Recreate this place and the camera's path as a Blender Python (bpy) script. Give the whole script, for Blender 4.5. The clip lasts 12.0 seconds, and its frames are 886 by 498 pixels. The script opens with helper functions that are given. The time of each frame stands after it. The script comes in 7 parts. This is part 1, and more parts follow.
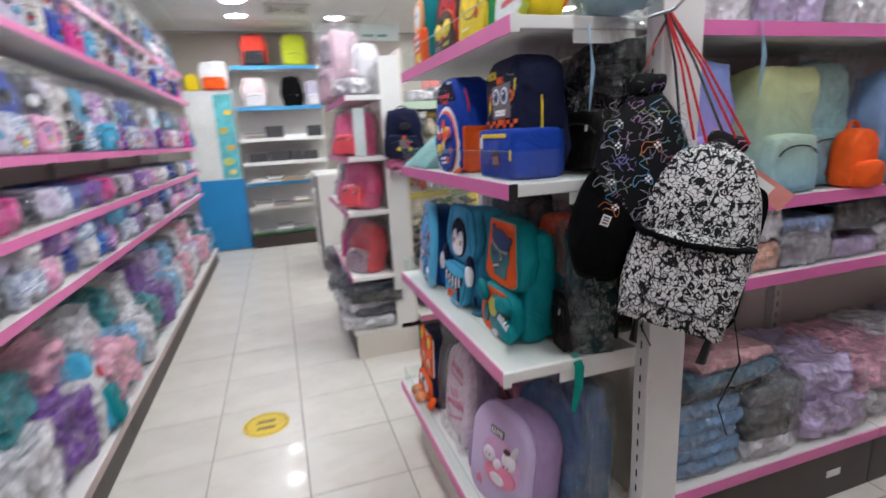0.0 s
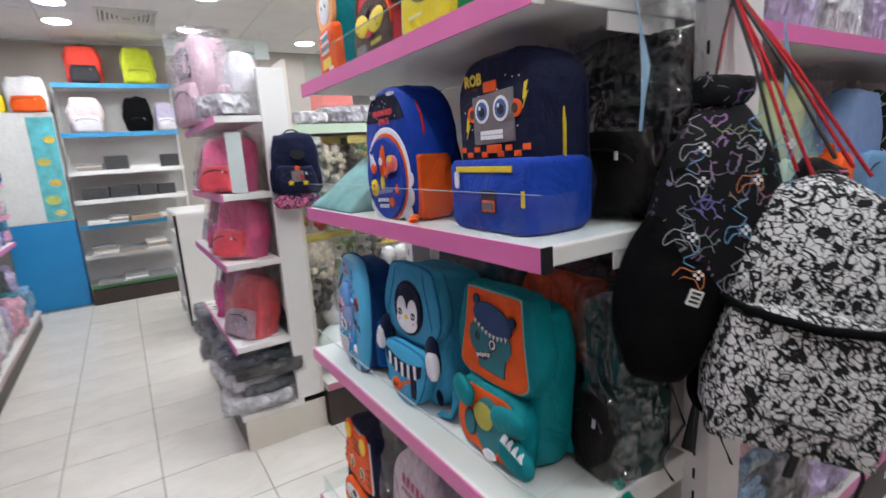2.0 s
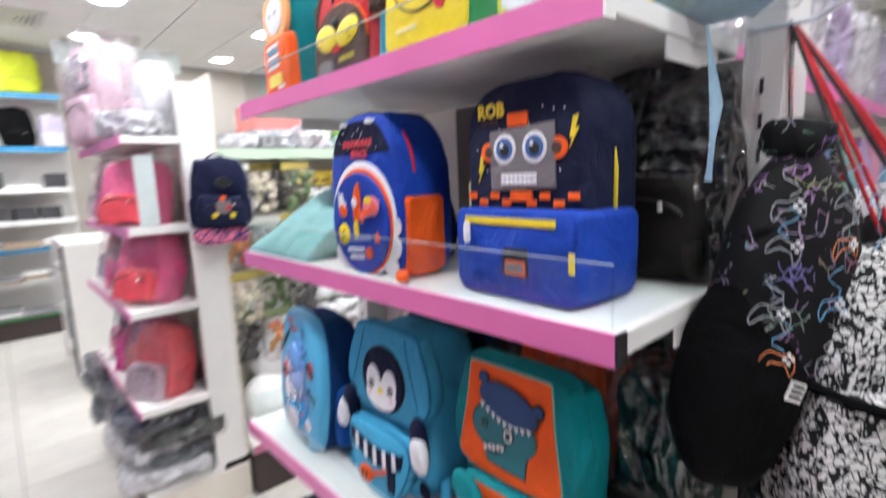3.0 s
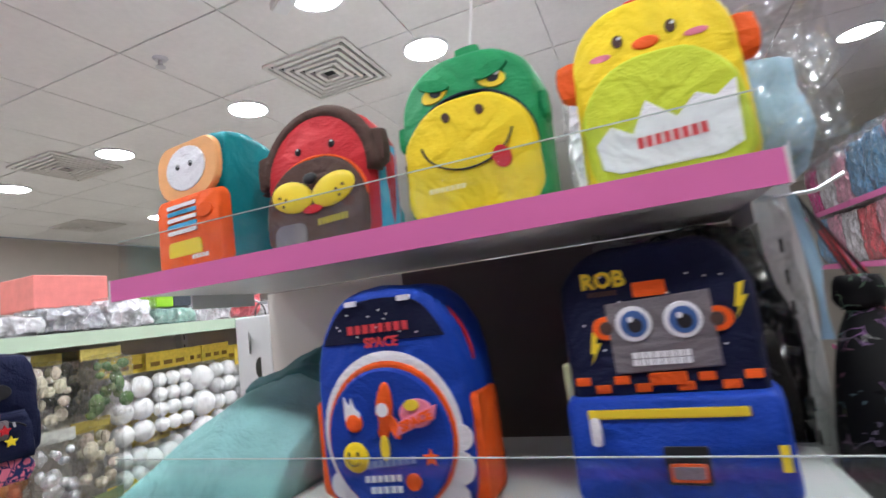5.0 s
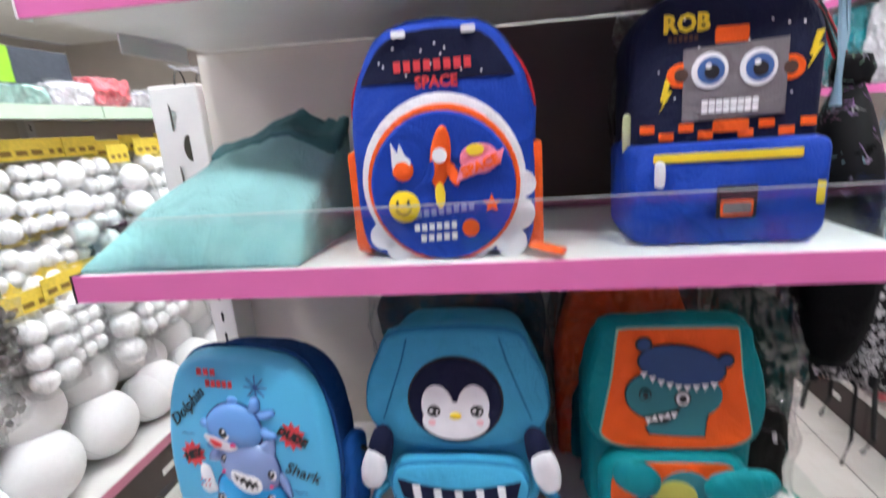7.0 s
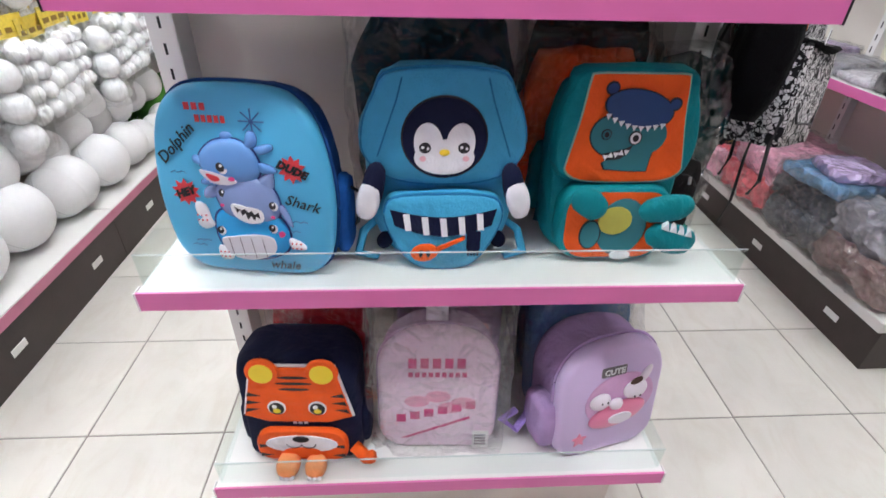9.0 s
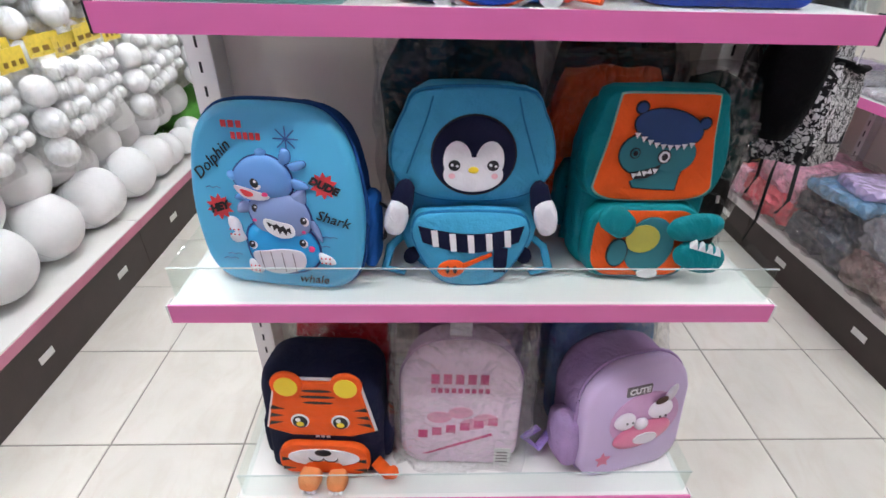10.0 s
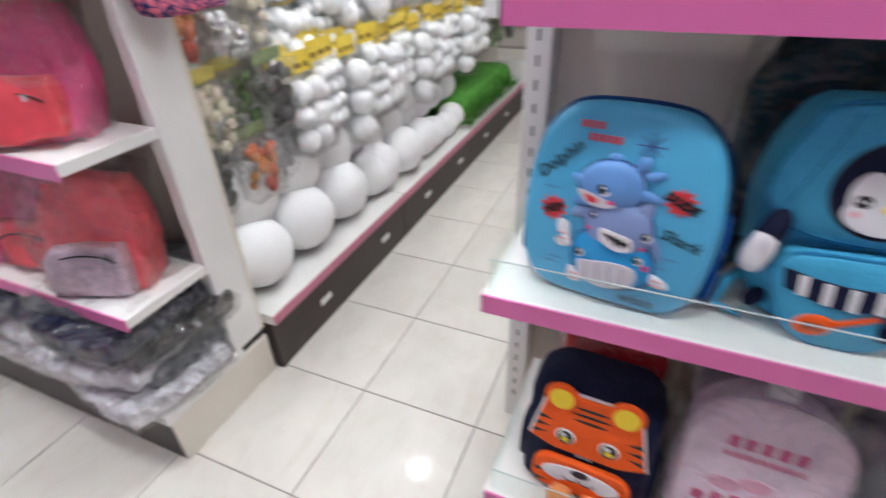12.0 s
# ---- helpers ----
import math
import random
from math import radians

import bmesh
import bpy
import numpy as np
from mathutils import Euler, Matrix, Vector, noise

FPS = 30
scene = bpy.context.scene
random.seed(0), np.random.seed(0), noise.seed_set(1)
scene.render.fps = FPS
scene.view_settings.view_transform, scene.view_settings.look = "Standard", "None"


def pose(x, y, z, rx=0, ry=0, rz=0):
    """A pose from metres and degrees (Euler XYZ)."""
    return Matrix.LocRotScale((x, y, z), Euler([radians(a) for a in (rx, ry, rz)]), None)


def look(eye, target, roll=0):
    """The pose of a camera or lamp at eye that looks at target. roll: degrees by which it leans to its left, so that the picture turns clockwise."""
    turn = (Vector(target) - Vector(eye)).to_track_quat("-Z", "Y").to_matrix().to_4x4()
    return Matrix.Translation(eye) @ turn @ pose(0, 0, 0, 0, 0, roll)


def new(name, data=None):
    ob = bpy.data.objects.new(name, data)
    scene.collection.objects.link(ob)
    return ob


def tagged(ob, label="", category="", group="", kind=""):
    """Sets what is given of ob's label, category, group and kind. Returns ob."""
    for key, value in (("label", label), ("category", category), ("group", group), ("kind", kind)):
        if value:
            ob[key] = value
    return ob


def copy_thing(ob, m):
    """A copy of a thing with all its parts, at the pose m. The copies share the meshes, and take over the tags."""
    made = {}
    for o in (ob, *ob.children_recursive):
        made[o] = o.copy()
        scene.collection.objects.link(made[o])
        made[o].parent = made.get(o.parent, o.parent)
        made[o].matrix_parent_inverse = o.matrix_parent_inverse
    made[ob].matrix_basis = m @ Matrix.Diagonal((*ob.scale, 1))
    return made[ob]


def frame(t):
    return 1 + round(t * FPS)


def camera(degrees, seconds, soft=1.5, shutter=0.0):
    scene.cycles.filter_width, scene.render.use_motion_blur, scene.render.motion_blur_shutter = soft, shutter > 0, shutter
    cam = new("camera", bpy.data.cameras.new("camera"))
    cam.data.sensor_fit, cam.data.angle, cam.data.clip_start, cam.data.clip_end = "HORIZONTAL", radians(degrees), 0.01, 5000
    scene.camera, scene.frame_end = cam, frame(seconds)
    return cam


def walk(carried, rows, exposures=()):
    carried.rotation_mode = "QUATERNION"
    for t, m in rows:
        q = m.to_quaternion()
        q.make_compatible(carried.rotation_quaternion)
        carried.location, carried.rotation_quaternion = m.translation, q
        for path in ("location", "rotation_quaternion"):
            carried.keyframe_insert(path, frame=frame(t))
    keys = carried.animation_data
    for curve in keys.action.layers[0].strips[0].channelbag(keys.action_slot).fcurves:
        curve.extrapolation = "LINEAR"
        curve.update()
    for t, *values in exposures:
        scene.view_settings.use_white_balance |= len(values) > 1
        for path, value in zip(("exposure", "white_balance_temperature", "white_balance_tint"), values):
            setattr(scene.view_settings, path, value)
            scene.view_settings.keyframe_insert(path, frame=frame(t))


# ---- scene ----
EXPOSURE = -0.35
cam = camera(83.6, 12.0, shutter=0.8)
PATH = [
    (0, (-0.51, -1.049, 1.396), (0.084, 0.807, 0.945), -3.1),
    (0.5, (-0.548, -0.884, 1.419), (0.279, 0.886, 0.991), -6.0),
    (1, (-0.554, -0.77, 1.42), (0.362, 0.952, 0.978), -4.9),
    (1.5, (-0.537, -0.655, 1.412), (0.42, 1.057, 1.02), -5.2),
    (2, (-0.493, -0.511, 1.417), (0.557, 1.148, 1.036), -3.8),
    (2.5, (-0.463, -0.396, 1.408), (0.67, 1.192, 0.968), -1.8),
    (3, (-0.484, -0.259, 1.453), (0.841, 1.209, 1.153), -2.3),
    (3.2, (-0.491, -0.222, 1.465), (0.939, 1.161, 1.259), -2.8),
    (4.8, (-0.57, 0.141, 1.519), (1.274, 0.883, 1.741), -5.7),
    (5, (-0.573, 0.187, 1.532), (1.274, 0.918, 1.761), -7.2),
    (5.5, (-0.555, 0.294, 1.508), (1.33, 0.923, 1.732), -5.2),
    (6, (-0.551, 0.355, 1.487), (1.38, 0.879, 1.491), -2.2),
    (6.5, (-0.566, 0.39, 1.475), (1.373, 0.791, 1.195), -2.0),
    (7, (-0.597, 0.455, 1.445), (1.323, 0.718, 0.954), -4.1),
    (7.5, (-0.627, 0.494, 1.426), (1.236, 0.627, 0.709), -3.2),
    (7.7, (-0.643, 0.512, 1.419), (1.182, 0.574, 0.604), -2.1),
    (9.3, (-0.725, 0.602, 1.338), (0.931, 0.488, 0.222), 1.7),
    (9.5, (-0.726, 0.606, 1.342), (0.938, 0.504, 0.237), 1.5),
    (10, (-0.719, 0.619, 1.351), (0.972, 0.558, 0.285), 1.3),
    (10.5, (-0.712, 0.625, 1.355), (0.979, 0.605, 0.288), 0.6),
    (11, (-0.725, 0.669, 1.356), (0.959, 0.824, 0.288), -0.4),
    (11.5, (-0.726, 0.751, 1.353), (0.901, 1.162, 0.266), 0.0),
    (12, (-0.691, 0.849, 1.344), (0.845, 1.533, 0.261), -1.9),
]
walk(cam, [(t, look(eye, target, roll)) for t, eye, target, roll in PATH], exposures=[(t, EXPOSURE + e) for t, e in ((0, -0.2), (2.0, -0.15), (2.5, 0.2), (3.0, 0.42), (4.2, 0.0), (5.0, -0.18), (6.0, -0.08), (6.5, 0.3), (7.0, 0.45), (7.5, 0.45), (9.5, 0.28), (11.0, 0.22), (12, 0.1))])

# ---- world and light ----
CEIL = 2.87
world = bpy.data.worlds.new("world")
scene.world = world
world.use_nodes = True
world.node_tree.nodes["Background"].inputs[0].default_value = (0.8, 0.85, 1.0, 1)
world.node_tree.nodes["Background"].inputs[1].default_value = 0.25
LAMP_POWER = 150.0

# ---- materials ----
MATS = {}


def mat(name, color, rough=0.6, metal=0.0, var=0.12, scale=30.0, bump=0.15, bscale=None, coat=0.0, emit=0.0, island=0.0):
    """A procedural surface: base colour with stains at two scales, fine relief."""
    if name in MATS:
        return MATS[name]
    m = bpy.data.materials.new(name)
    m.use_nodes = True
    nt = m.node_tree
    b = nt.nodes["Principled BSDF"]
    tc = nt.nodes.new("ShaderNodeTexCoord")
    n1 = nt.nodes.new("ShaderNodeTexNoise")
    n1.inputs["Scale"].default_value = scale
    n1.inputs["Detail"].default_value = 6
    n2 = nt.nodes.new("ShaderNodeTexNoise")
    n2.inputs["Scale"].default_value = scale * 0.14
    n2.inputs["Detail"].default_value = 3
    mul = nt.nodes.new("ShaderNodeMath")
    mul.operation = "ADD"
    ramp = nt.nodes.new("ShaderNodeMapRange")
    ramp.inputs["From Min"].default_value, ramp.inputs["From Max"].default_value = 0.6, 1.4
    ramp.inputs["To Min"].default_value, ramp.inputs["To Max"].default_value = 1 - var, 1 + var
    hsv = nt.nodes.new("ShaderNodeHueSaturation")
    hsv.inputs["Color"].default_value = (*color, 1)
    for n in (n1, n2):
        nt.links.new(tc.outputs["Object"], n.inputs["Vector"])
    nt.links.new(n1.outputs[0], mul.inputs[0])
    nt.links.new(n2.outputs[0], mul.inputs[1])
    nt.links.new(mul.outputs[0], ramp.inputs["Value"])
    nt.links.new(ramp.outputs[0], hsv.inputs["Value"])
    if island:
        geo = nt.nodes.new("ShaderNodeNewGeometry")
        mr = nt.nodes.new("ShaderNodeMapRange")
        mr.inputs["To Min"].default_value, mr.inputs["To Max"].default_value = 0.5 - island, 0.5 + island
        nt.links.new(geo.outputs["Random Per Island"], mr.inputs["Value"])
        nt.links.new(mr.outputs[0], hsv.inputs["Hue"])
    nt.links.new(hsv.outputs[0], b.inputs["Base Color"])
    b.inputs["Roughness"].default_value = rough
    b.inputs["Metallic"].default_value = metal
    b.inputs["Coat Weight"].default_value = coat
    if emit:
        b.inputs["Emission Color"].default_value = (*color, 1)
        b.inputs["Emission Strength"].default_value = emit
    if bump:
        bn = nt.nodes.new("ShaderNodeBump")
        n3 = nt.nodes.new("ShaderNodeTexNoise")
        n3.inputs["Scale"].default_value = bscale or scale * 6
        nt.links.new(tc.outputs["Object"], n3.inputs["Vector"])
        nt.links.new(n3.outputs[0], bn.inputs["Height"])
        bn.inputs["Strength"].default_value = bump
        bn.inputs["Distance"].default_value = 0.004
        nt.links.new(bn.outputs[0], b.inputs["Normal"])
    MATS[name] = m
    return m


def cloth(name, color, rough=0.75, bump=0.35):
    """Woven fabric with soft creases."""
    if name in MATS:
        return MATS[name]
    m = mat(name, color, rough, 0, 0.14, 25, bump, 260)
    nt = m.node_tree
    b = nt.nodes["Principled BSDF"]
    b.inputs["Specular IOR Level"].default_value = 0.22
    fine = next(n for n in nt.nodes if n.type == "BUMP")
    tc = next(n for n in nt.nodes if n.type == "TEX_COORD")
    nz = nt.nodes.new("ShaderNodeTexNoise")
    nz.inputs["Scale"].default_value = 11
    nz.inputs["Detail"].default_value = 3
    nz.inputs["Distortion"].default_value = 0.8
    cr = nt.nodes.new("ShaderNodeBump")
    cr.inputs["Strength"].default_value = 0.55
    cr.inputs["Distance"].default_value = 0.03
    nt.links.new(tc.outputs["Object"], nz.inputs["Vector"])
    nt.links.new(nz.outputs[0], cr.inputs["Height"])
    nt.links.new(cr.outputs[0], fine.inputs["Normal"])
    return m


def crumple(nt, tc, scale, depth):
    """Bump of creased plastic: slanted facets between sharp folds, with finer crinkles on them."""
    warp = nt.nodes.new("ShaderNodeTexNoise")
    warp.inputs["Scale"].default_value = scale * 0.5
    mixv = nt.nodes.new("ShaderNodeMix")
    mixv.data_type = "VECTOR"
    mixv.inputs["Factor"].default_value = 0.05
    nt.links.new(tc.outputs["Object"], warp.inputs["Vector"])
    nt.links.new(tc.outputs["Object"], mixv.inputs["A"])
    nt.links.new(warp.outputs["Color"], mixv.inputs["B"])
    total = None
    for k, (mul, amp) in enumerate(((1.0, 1.0), (2.7, 0.4))):
        vo = nt.nodes.new("ShaderNodeTexVoronoi")
        vo.inputs["Scale"].default_value = scale * mul
        nt.links.new(mixv.outputs["Result"], vo.inputs["Vector"])
        am = nt.nodes.new("ShaderNodeMath")
        am.operation = "MULTIPLY"
        am.inputs[1].default_value = amp
        nt.links.new(vo.outputs["Distance"], am.inputs[0])
        if total is None:
            total = am
        else:
            ad = nt.nodes.new("ShaderNodeMath")
            ad.operation = "ADD"
            nt.links.new(total.outputs[0], ad.inputs[0])
            nt.links.new(am.outputs[0], ad.inputs[1])
            total = ad
    bn = nt.nodes.new("ShaderNodeBump")
    bn.inputs["Strength"].default_value = 1.0
    bn.inputs["Distance"].default_value = depth
    nt.links.new(total.outputs[0], bn.inputs["Height"])
    return bn


def film_material(name="clear_film", low=0.075, high=0.42):
    """Clear crumpled plastic film."""
    m = bpy.data.materials.new(name)
    m.use_nodes = True
    nt = m.node_tree
    nt.nodes.remove(nt.nodes["Principled BSDF"])
    out = nt.nodes["Material Output"]
    mix = nt.nodes.new("ShaderNodeMixShader")
    tr = nt.nodes.new("ShaderNodeBsdfTransparent")
    gl = nt.nodes.new("ShaderNodeBsdfGlossy")
    gl.inputs["Roughness"].default_value = 0.13
    tr.inputs["Color"].default_value = (0.99, 0.99, 0.99, 1)
    tc = nt.nodes.new("ShaderNodeTexCoord")
    bn = crumple(nt, tc, 17.0, 0.05)
    nt.links.new(bn.outputs[0], gl.inputs["Normal"])
    lw = nt.nodes.new("ShaderNodeLayerWeight")
    lw.inputs["Blend"].default_value = 0.32
    nt.links.new(bn.outputs[0], lw.inputs["Normal"])
    mr = nt.nodes.new("ShaderNodeMapRange")
    mr.inputs["To Min"].default_value, mr.inputs["To Max"].default_value = low, high
    nt.links.new(lw.outputs["Facing"], mr.inputs["Value"])
    nt.links.new(mr.outputs[0], mix.inputs[0])
    nt.links.new(tr.outputs[0], mix.inputs[1])
    nt.links.new(gl.outputs[0], mix.inputs[2])
    nt.links.new(mix.outputs[0], out.inputs[0])
    return m


def acrylic_material():
    m = bpy.data.materials.new("clear_acrylic")
    m.use_nodes = True
    nt = m.node_tree
    nt.nodes.remove(nt.nodes["Principled BSDF"])
    out = nt.nodes["Material Output"]
    mix = nt.nodes.new("ShaderNodeMixShader")
    tr = nt.nodes.new("ShaderNodeBsdfTransparent")
    gl = nt.nodes.new("ShaderNodeBsdfGlossy")
    gl.inputs["Roughness"].default_value = 0.04
    tr.inputs["Color"].default_value = (0.95, 0.98, 0.97, 1)
    mix.inputs[0].default_value = 0.035
    nt.links.new(tr.outputs[0], mix.inputs[1])
    nt.links.new(gl.outputs[0], mix.inputs[2])
    nt.links.new(mix.outputs[0], out.inputs[0])
    return m


def pattern(name, dark, light, scale, kind="lace"):
    """Printed fabric: lace, confetti of small marks."""
    m = bpy.data.materials.new(name)
    m.use_nodes = True
    nt = m.node_tree
    b = nt.nodes["Principled BSDF"]
    b.inputs["Roughness"].default_value = 0.7
    b.inputs["Specular IOR Level"].default_value = 0.2
    tc = nt.nodes.new("ShaderNodeTexCoord")
    nz = nt.nodes.new("ShaderNodeTexNoise")
    nz.inputs["Scale"].default_value = scale * 0.6
    add = nt.nodes.new("ShaderNodeMix")
    add.data_type = "VECTOR"
    add.inputs["Factor"].default_value = 0.018 if kind == "lace" else 0.03
    nt.links.new(tc.outputs["Object"], nz.inputs["Vector"])
    nt.links.new(tc.outputs["Object"], add.inputs["A"])
    nt.links.new(nz.outputs["Color"], add.inputs["B"])
    v = nt.nodes.new("ShaderNodeTexVoronoi")
    v.feature = "DISTANCE_TO_EDGE"
    v.inputs["Scale"].default_value = scale
    nt.links.new(add.outputs["Result"], v.inputs["Vector"])
    v2 = nt.nodes.new("ShaderNodeTexVoronoi")
    v2.inputs["Scale"].default_value = scale * 0.45
    nt.links.new(add.outputs["Result"], v2.inputs["Vector"])
    if kind == "lace":
        def step(op, src, v, tol=None):
            k = nt.nodes.new("ShaderNodeMath")
            k.operation = op
            k.inputs[1].default_value = v
            if tol is not None:
                k.inputs[2].default_value = tol
            nt.links.new(src, k.inputs[0])
            return k.outputs[0]

        def either(p, q):
            k = nt.nodes.new("ShaderNodeMath")
            k.operation = "MAXIMUM"
            nt.links.new(p, k.inputs[0])
            nt.links.new(q, k.inputs[1])
            return k

        sprig = nt.nodes.new("ShaderNodeTexNoise")
        sprig.inputs["Scale"].default_value = scale * 0.42
        sprig.inputs["Detail"].default_value = 3
        sprig.inputs["Distortion"].default_value = 2.2
        nt.links.new(tc.outputs["Object"], sprig.inputs["Vector"])
        net = step("LESS_THAN", v.outputs["Distance"], 0.06)
        ring = step("COMPARE", v2.outputs["Distance"], 0.27, 0.075)
        eye = step("LESS_THAN", v2.outputs["Distance"], 0.07)
        dark_sprig = step("GREATER_THAN", sprig.outputs[0], 0.56)
        mx = either(either(net, dark_sprig).outputs[0], either(ring, eye).outputs[0])
        col = nt.nodes.new("ShaderNodeMix")
        col.data_type = "RGBA"
        col.inputs["A"].default_value = (*light, 1)
        col.inputs["B"].default_value = (*dark, 1)
        nt.links.new(mx.outputs[0], col.inputs["Factor"])
    else:
        m1 = nt.nodes.new("ShaderNodeMath")
        m1.operation = "LESS_THAN"
        m1.inputs[1].default_value = 0.04
        nt.links.new(v.outputs["Distance"], m1.inputs[0])
        sel = nt.nodes.new("ShaderNodeMath")
        sel.operation = "GREATER_THAN"
        sel.inputs[1].default_value = 0.5
        nt.links.new(nz.outputs[0], sel.inputs[0])
        mx = nt.nodes.new("ShaderNodeMath")
        mx.operation = "MULTIPLY"
        nt.links.new(m1.outputs[0], mx.inputs[0])
        nt.links.new(sel.outputs[0], mx.inputs[1])
        col = nt.nodes.new("ShaderNodeMix")
        col.data_type = "RGBA"
        col.inputs["A"].default_value = (*dark, 1)
        hs = nt.nodes.new("ShaderNodeMix")
        hs.data_type = "RGBA"
        hs.inputs["Factor"].default_value = 0.78
        hs.inputs["B"].default_value = (*light, 1)
        nt.links.new(v2.outputs["Color"], hs.inputs["A"])
        nt.links.new(hs.outputs["Result"], col.inputs["B"])
        nt.links.new(mx.outputs[0], col.inputs["Factor"])
    nt.links.new(col.outputs["Result"], b.inputs["Base Color"])
    return m


FILM = film_material()
SLEEVE = film_material("thin_sleeve_film", 0.02, 0.3)
ACRYLIC = acrylic_material()
WHITE = mat("shelf_white_paint", (0.80, 0.785, 0.76), 0.4, 0, 0.05, 8, 0.05)
BOARD = mat("shelf_board_cream", (0.74, 0.69, 0.61), 0.5, 0, 0.05, 6, 0.05)
PINK = mat("pink_price_strip", (0.74, 0.17, 0.42), 0.35, 0, 0.05, 12, 0.03)
DUSTY = mat("dusty_pink_price_strip", (0.58, 0.20, 0.30), 0.45, 0, 0.1, 12, 0.03)
GREIGE = mat("greige_base_strip", (0.46, 0.36, 0.35), 0.5, 0, 0.15, 12, 0.03)
MINT = mat("mint_price_strip", (0.55, 0.68, 0.52), 0.4, 0, 0.05, 12, 0.03)
BLUE_EDGE = mat("blue_price_strip", (0.05, 0.32, 0.62), 0.4, 0, 0.05, 12, 0.03)
BROWN = mat("dark_brown_plinth", (0.045, 0.03, 0.027), 0.45, 0, 0.2, 15, 0.1)
BLACK = mat("black_plastic", (0.006, 0.006, 0.007), 0.45, 0, 0.1, 30, 0.05)
SLOT = mat("slot_shadow_black", (0.02, 0.02, 0.02), 0.8, 0, 0.1, 30, 0.0)
METAL = mat("zinc_metal", (0.6, 0.6, 0.62), 0.3, 0.9, 0.06, 40, 0.05)
FOAM = mat("white_foam", (0.93, 0.93, 0.93), 0.9, 0, 0.03, 60, 0.25, 420)
CARDY = mat("yellow_header_card", (0.80, 0.60, 0.08), 0.3, 0, 0.25, 60, 0.05)
PAPER = mat("white_paper", (0.82, 0.82, 0.8), 0.6, 0, 0.06, 20, 0.05)

# ---- mesh helpers ----


LAST = [None]


def part(name, bm, material, parent, label="", smooth=False):
    me = bpy.data.meshes.new(name)
    bm.to_mesh(me)
    bm.free()
    if smooth:
        me.polygons.foreach_set("use_smooth", [True] * len(me.polygons))
    me.materials.append(material)
    ob = new(name, me)
    if parent is not None:
        ob.parent = parent
    if label:
        tagged(ob, label)
    LAST[0] = ob
    return ob


def thing(name, label, category, group="", kind="", at=None):
    ob = new(name)
    ob.empty_display_size = 0.05
    if at is not None:
        ob.matrix_basis = at
    return tagged(ob, label, category, group, kind)


def box(bm, x0, x1, y0, y1, z0, z1, bevel=0.0, seg=2):
    g = bmesh.ops.create_cube(bm, size=1.0, matrix=Matrix.Translation(((x0 + x1) / 2, (y0 + y1) / 2, (z0 + z1) / 2)) @ Matrix.Diagonal((abs(x1 - x0), abs(y1 - y0), abs(z1 - z0), 1)))
    if bevel:
        es = {e for v in g["verts"] for e in v.link_edges}
        bmesh.ops.bevel(bm, geom=list(es), offset=bevel, segments=seg, affect="EDGES", profile=0.5)
    return bm


def bbox(*a, **k):
    return box(bmesh.new(), *a, **k)


def arch(w, h, rt, rb, n=8):
    """Outline in x, z of a bag front: width, height, top and bottom corner radii."""
    pts = []
    for cx, cz, r, a0 in ((w / 2 - rb, rb, rb, -90), (w / 2 - rt, h - rt, rt, 0), (-w / 2 + rt, h - rt, rt, 90), (-w / 2 + rb, rb, rb, 180)):
        for i in range(n + 1):
            a = radians(a0 + 90 * i / n)
            pts.append((cx + r * math.cos(a), cz + r * math.sin(a)))
    return pts


def oval(cx, cz, rx, rz, n=24, turn=0.0):
    c, s = math.cos(radians(turn)), math.sin(radians(turn))
    out = []
    for i in range(n):
        a = 2 * math.pi * i / n
        x, z = rx * math.cos(a), rz * math.sin(a)
        out.append((cx + c * x - s * z, cz + s * x + c * z))
    return out


def smooth(pts, n=4):
    """A closed rounded outline through control points."""
    out = []
    m = len(pts)
    for i in range(m):
        p0, p1, p2, p3 = (pts[(i + k) % m] for k in (-1, 0, 1, 2))
        for q in range(n):
            t = q / n
            out.append(tuple(0.5 * (2 * p1[c] + (p2[c] - p0[c]) * t + (2 * p0[c] - 5 * p1[c] + 4 * p2[c] - p3[c]) * t * t + (3 * p1[c] - p0[c] - 3 * p2[c] + p3[c]) * t ** 3) for c in (0, 1)))
    return out


def mirrored(half, n=4):
    """A symmetric outline from the control points of its right half, from the foot up to the top."""
    return smooth(half + [(-x, z) for x, z in reversed(half)], n)


def star(cx, cz, r1, r2, n, turn=90):
    return [(cx + (r1, r2)[i % 2] * math.cos(radians(turn) + math.pi * i / n), cz + (r1, r2)[i % 2] * math.sin(radians(turn) + math.pi * i / n)) for i in range(2 * n)]


def moved(pts, dx, dz):
    return [(x + dx, z + dz) for x, z in pts]


def loft(pts, rings, bm=None):
    """Rings of the outline at depths y, scaled about its middle; both ends closed."""
    bm = bm or bmesh.new()
    cx = (min(p[0] for p in pts) + max(p[0] for p in pts)) / 2
    cz = (min(p[1] for p in pts) + max(p[1] for p in pts)) / 2
    rows = []
    for y, s in rings:
        rows.append([bm.verts.new((cx + (x - cx) * s, y, cz + (z - cz) * s)) for x, z in pts])
    n = len(pts)
    for a, b in zip(rows, rows[1:]):
        for i in range(n):
            bm.faces.new((a[i], a[(i + 1) % n], b[(i + 1) % n], b[i]))
    bm.faces.new(rows[0])
    bm.faces.new(list(reversed(rows[-1])))
    bmesh.ops.recalc_face_normals(bm, faces=bm.faces)
    return bm


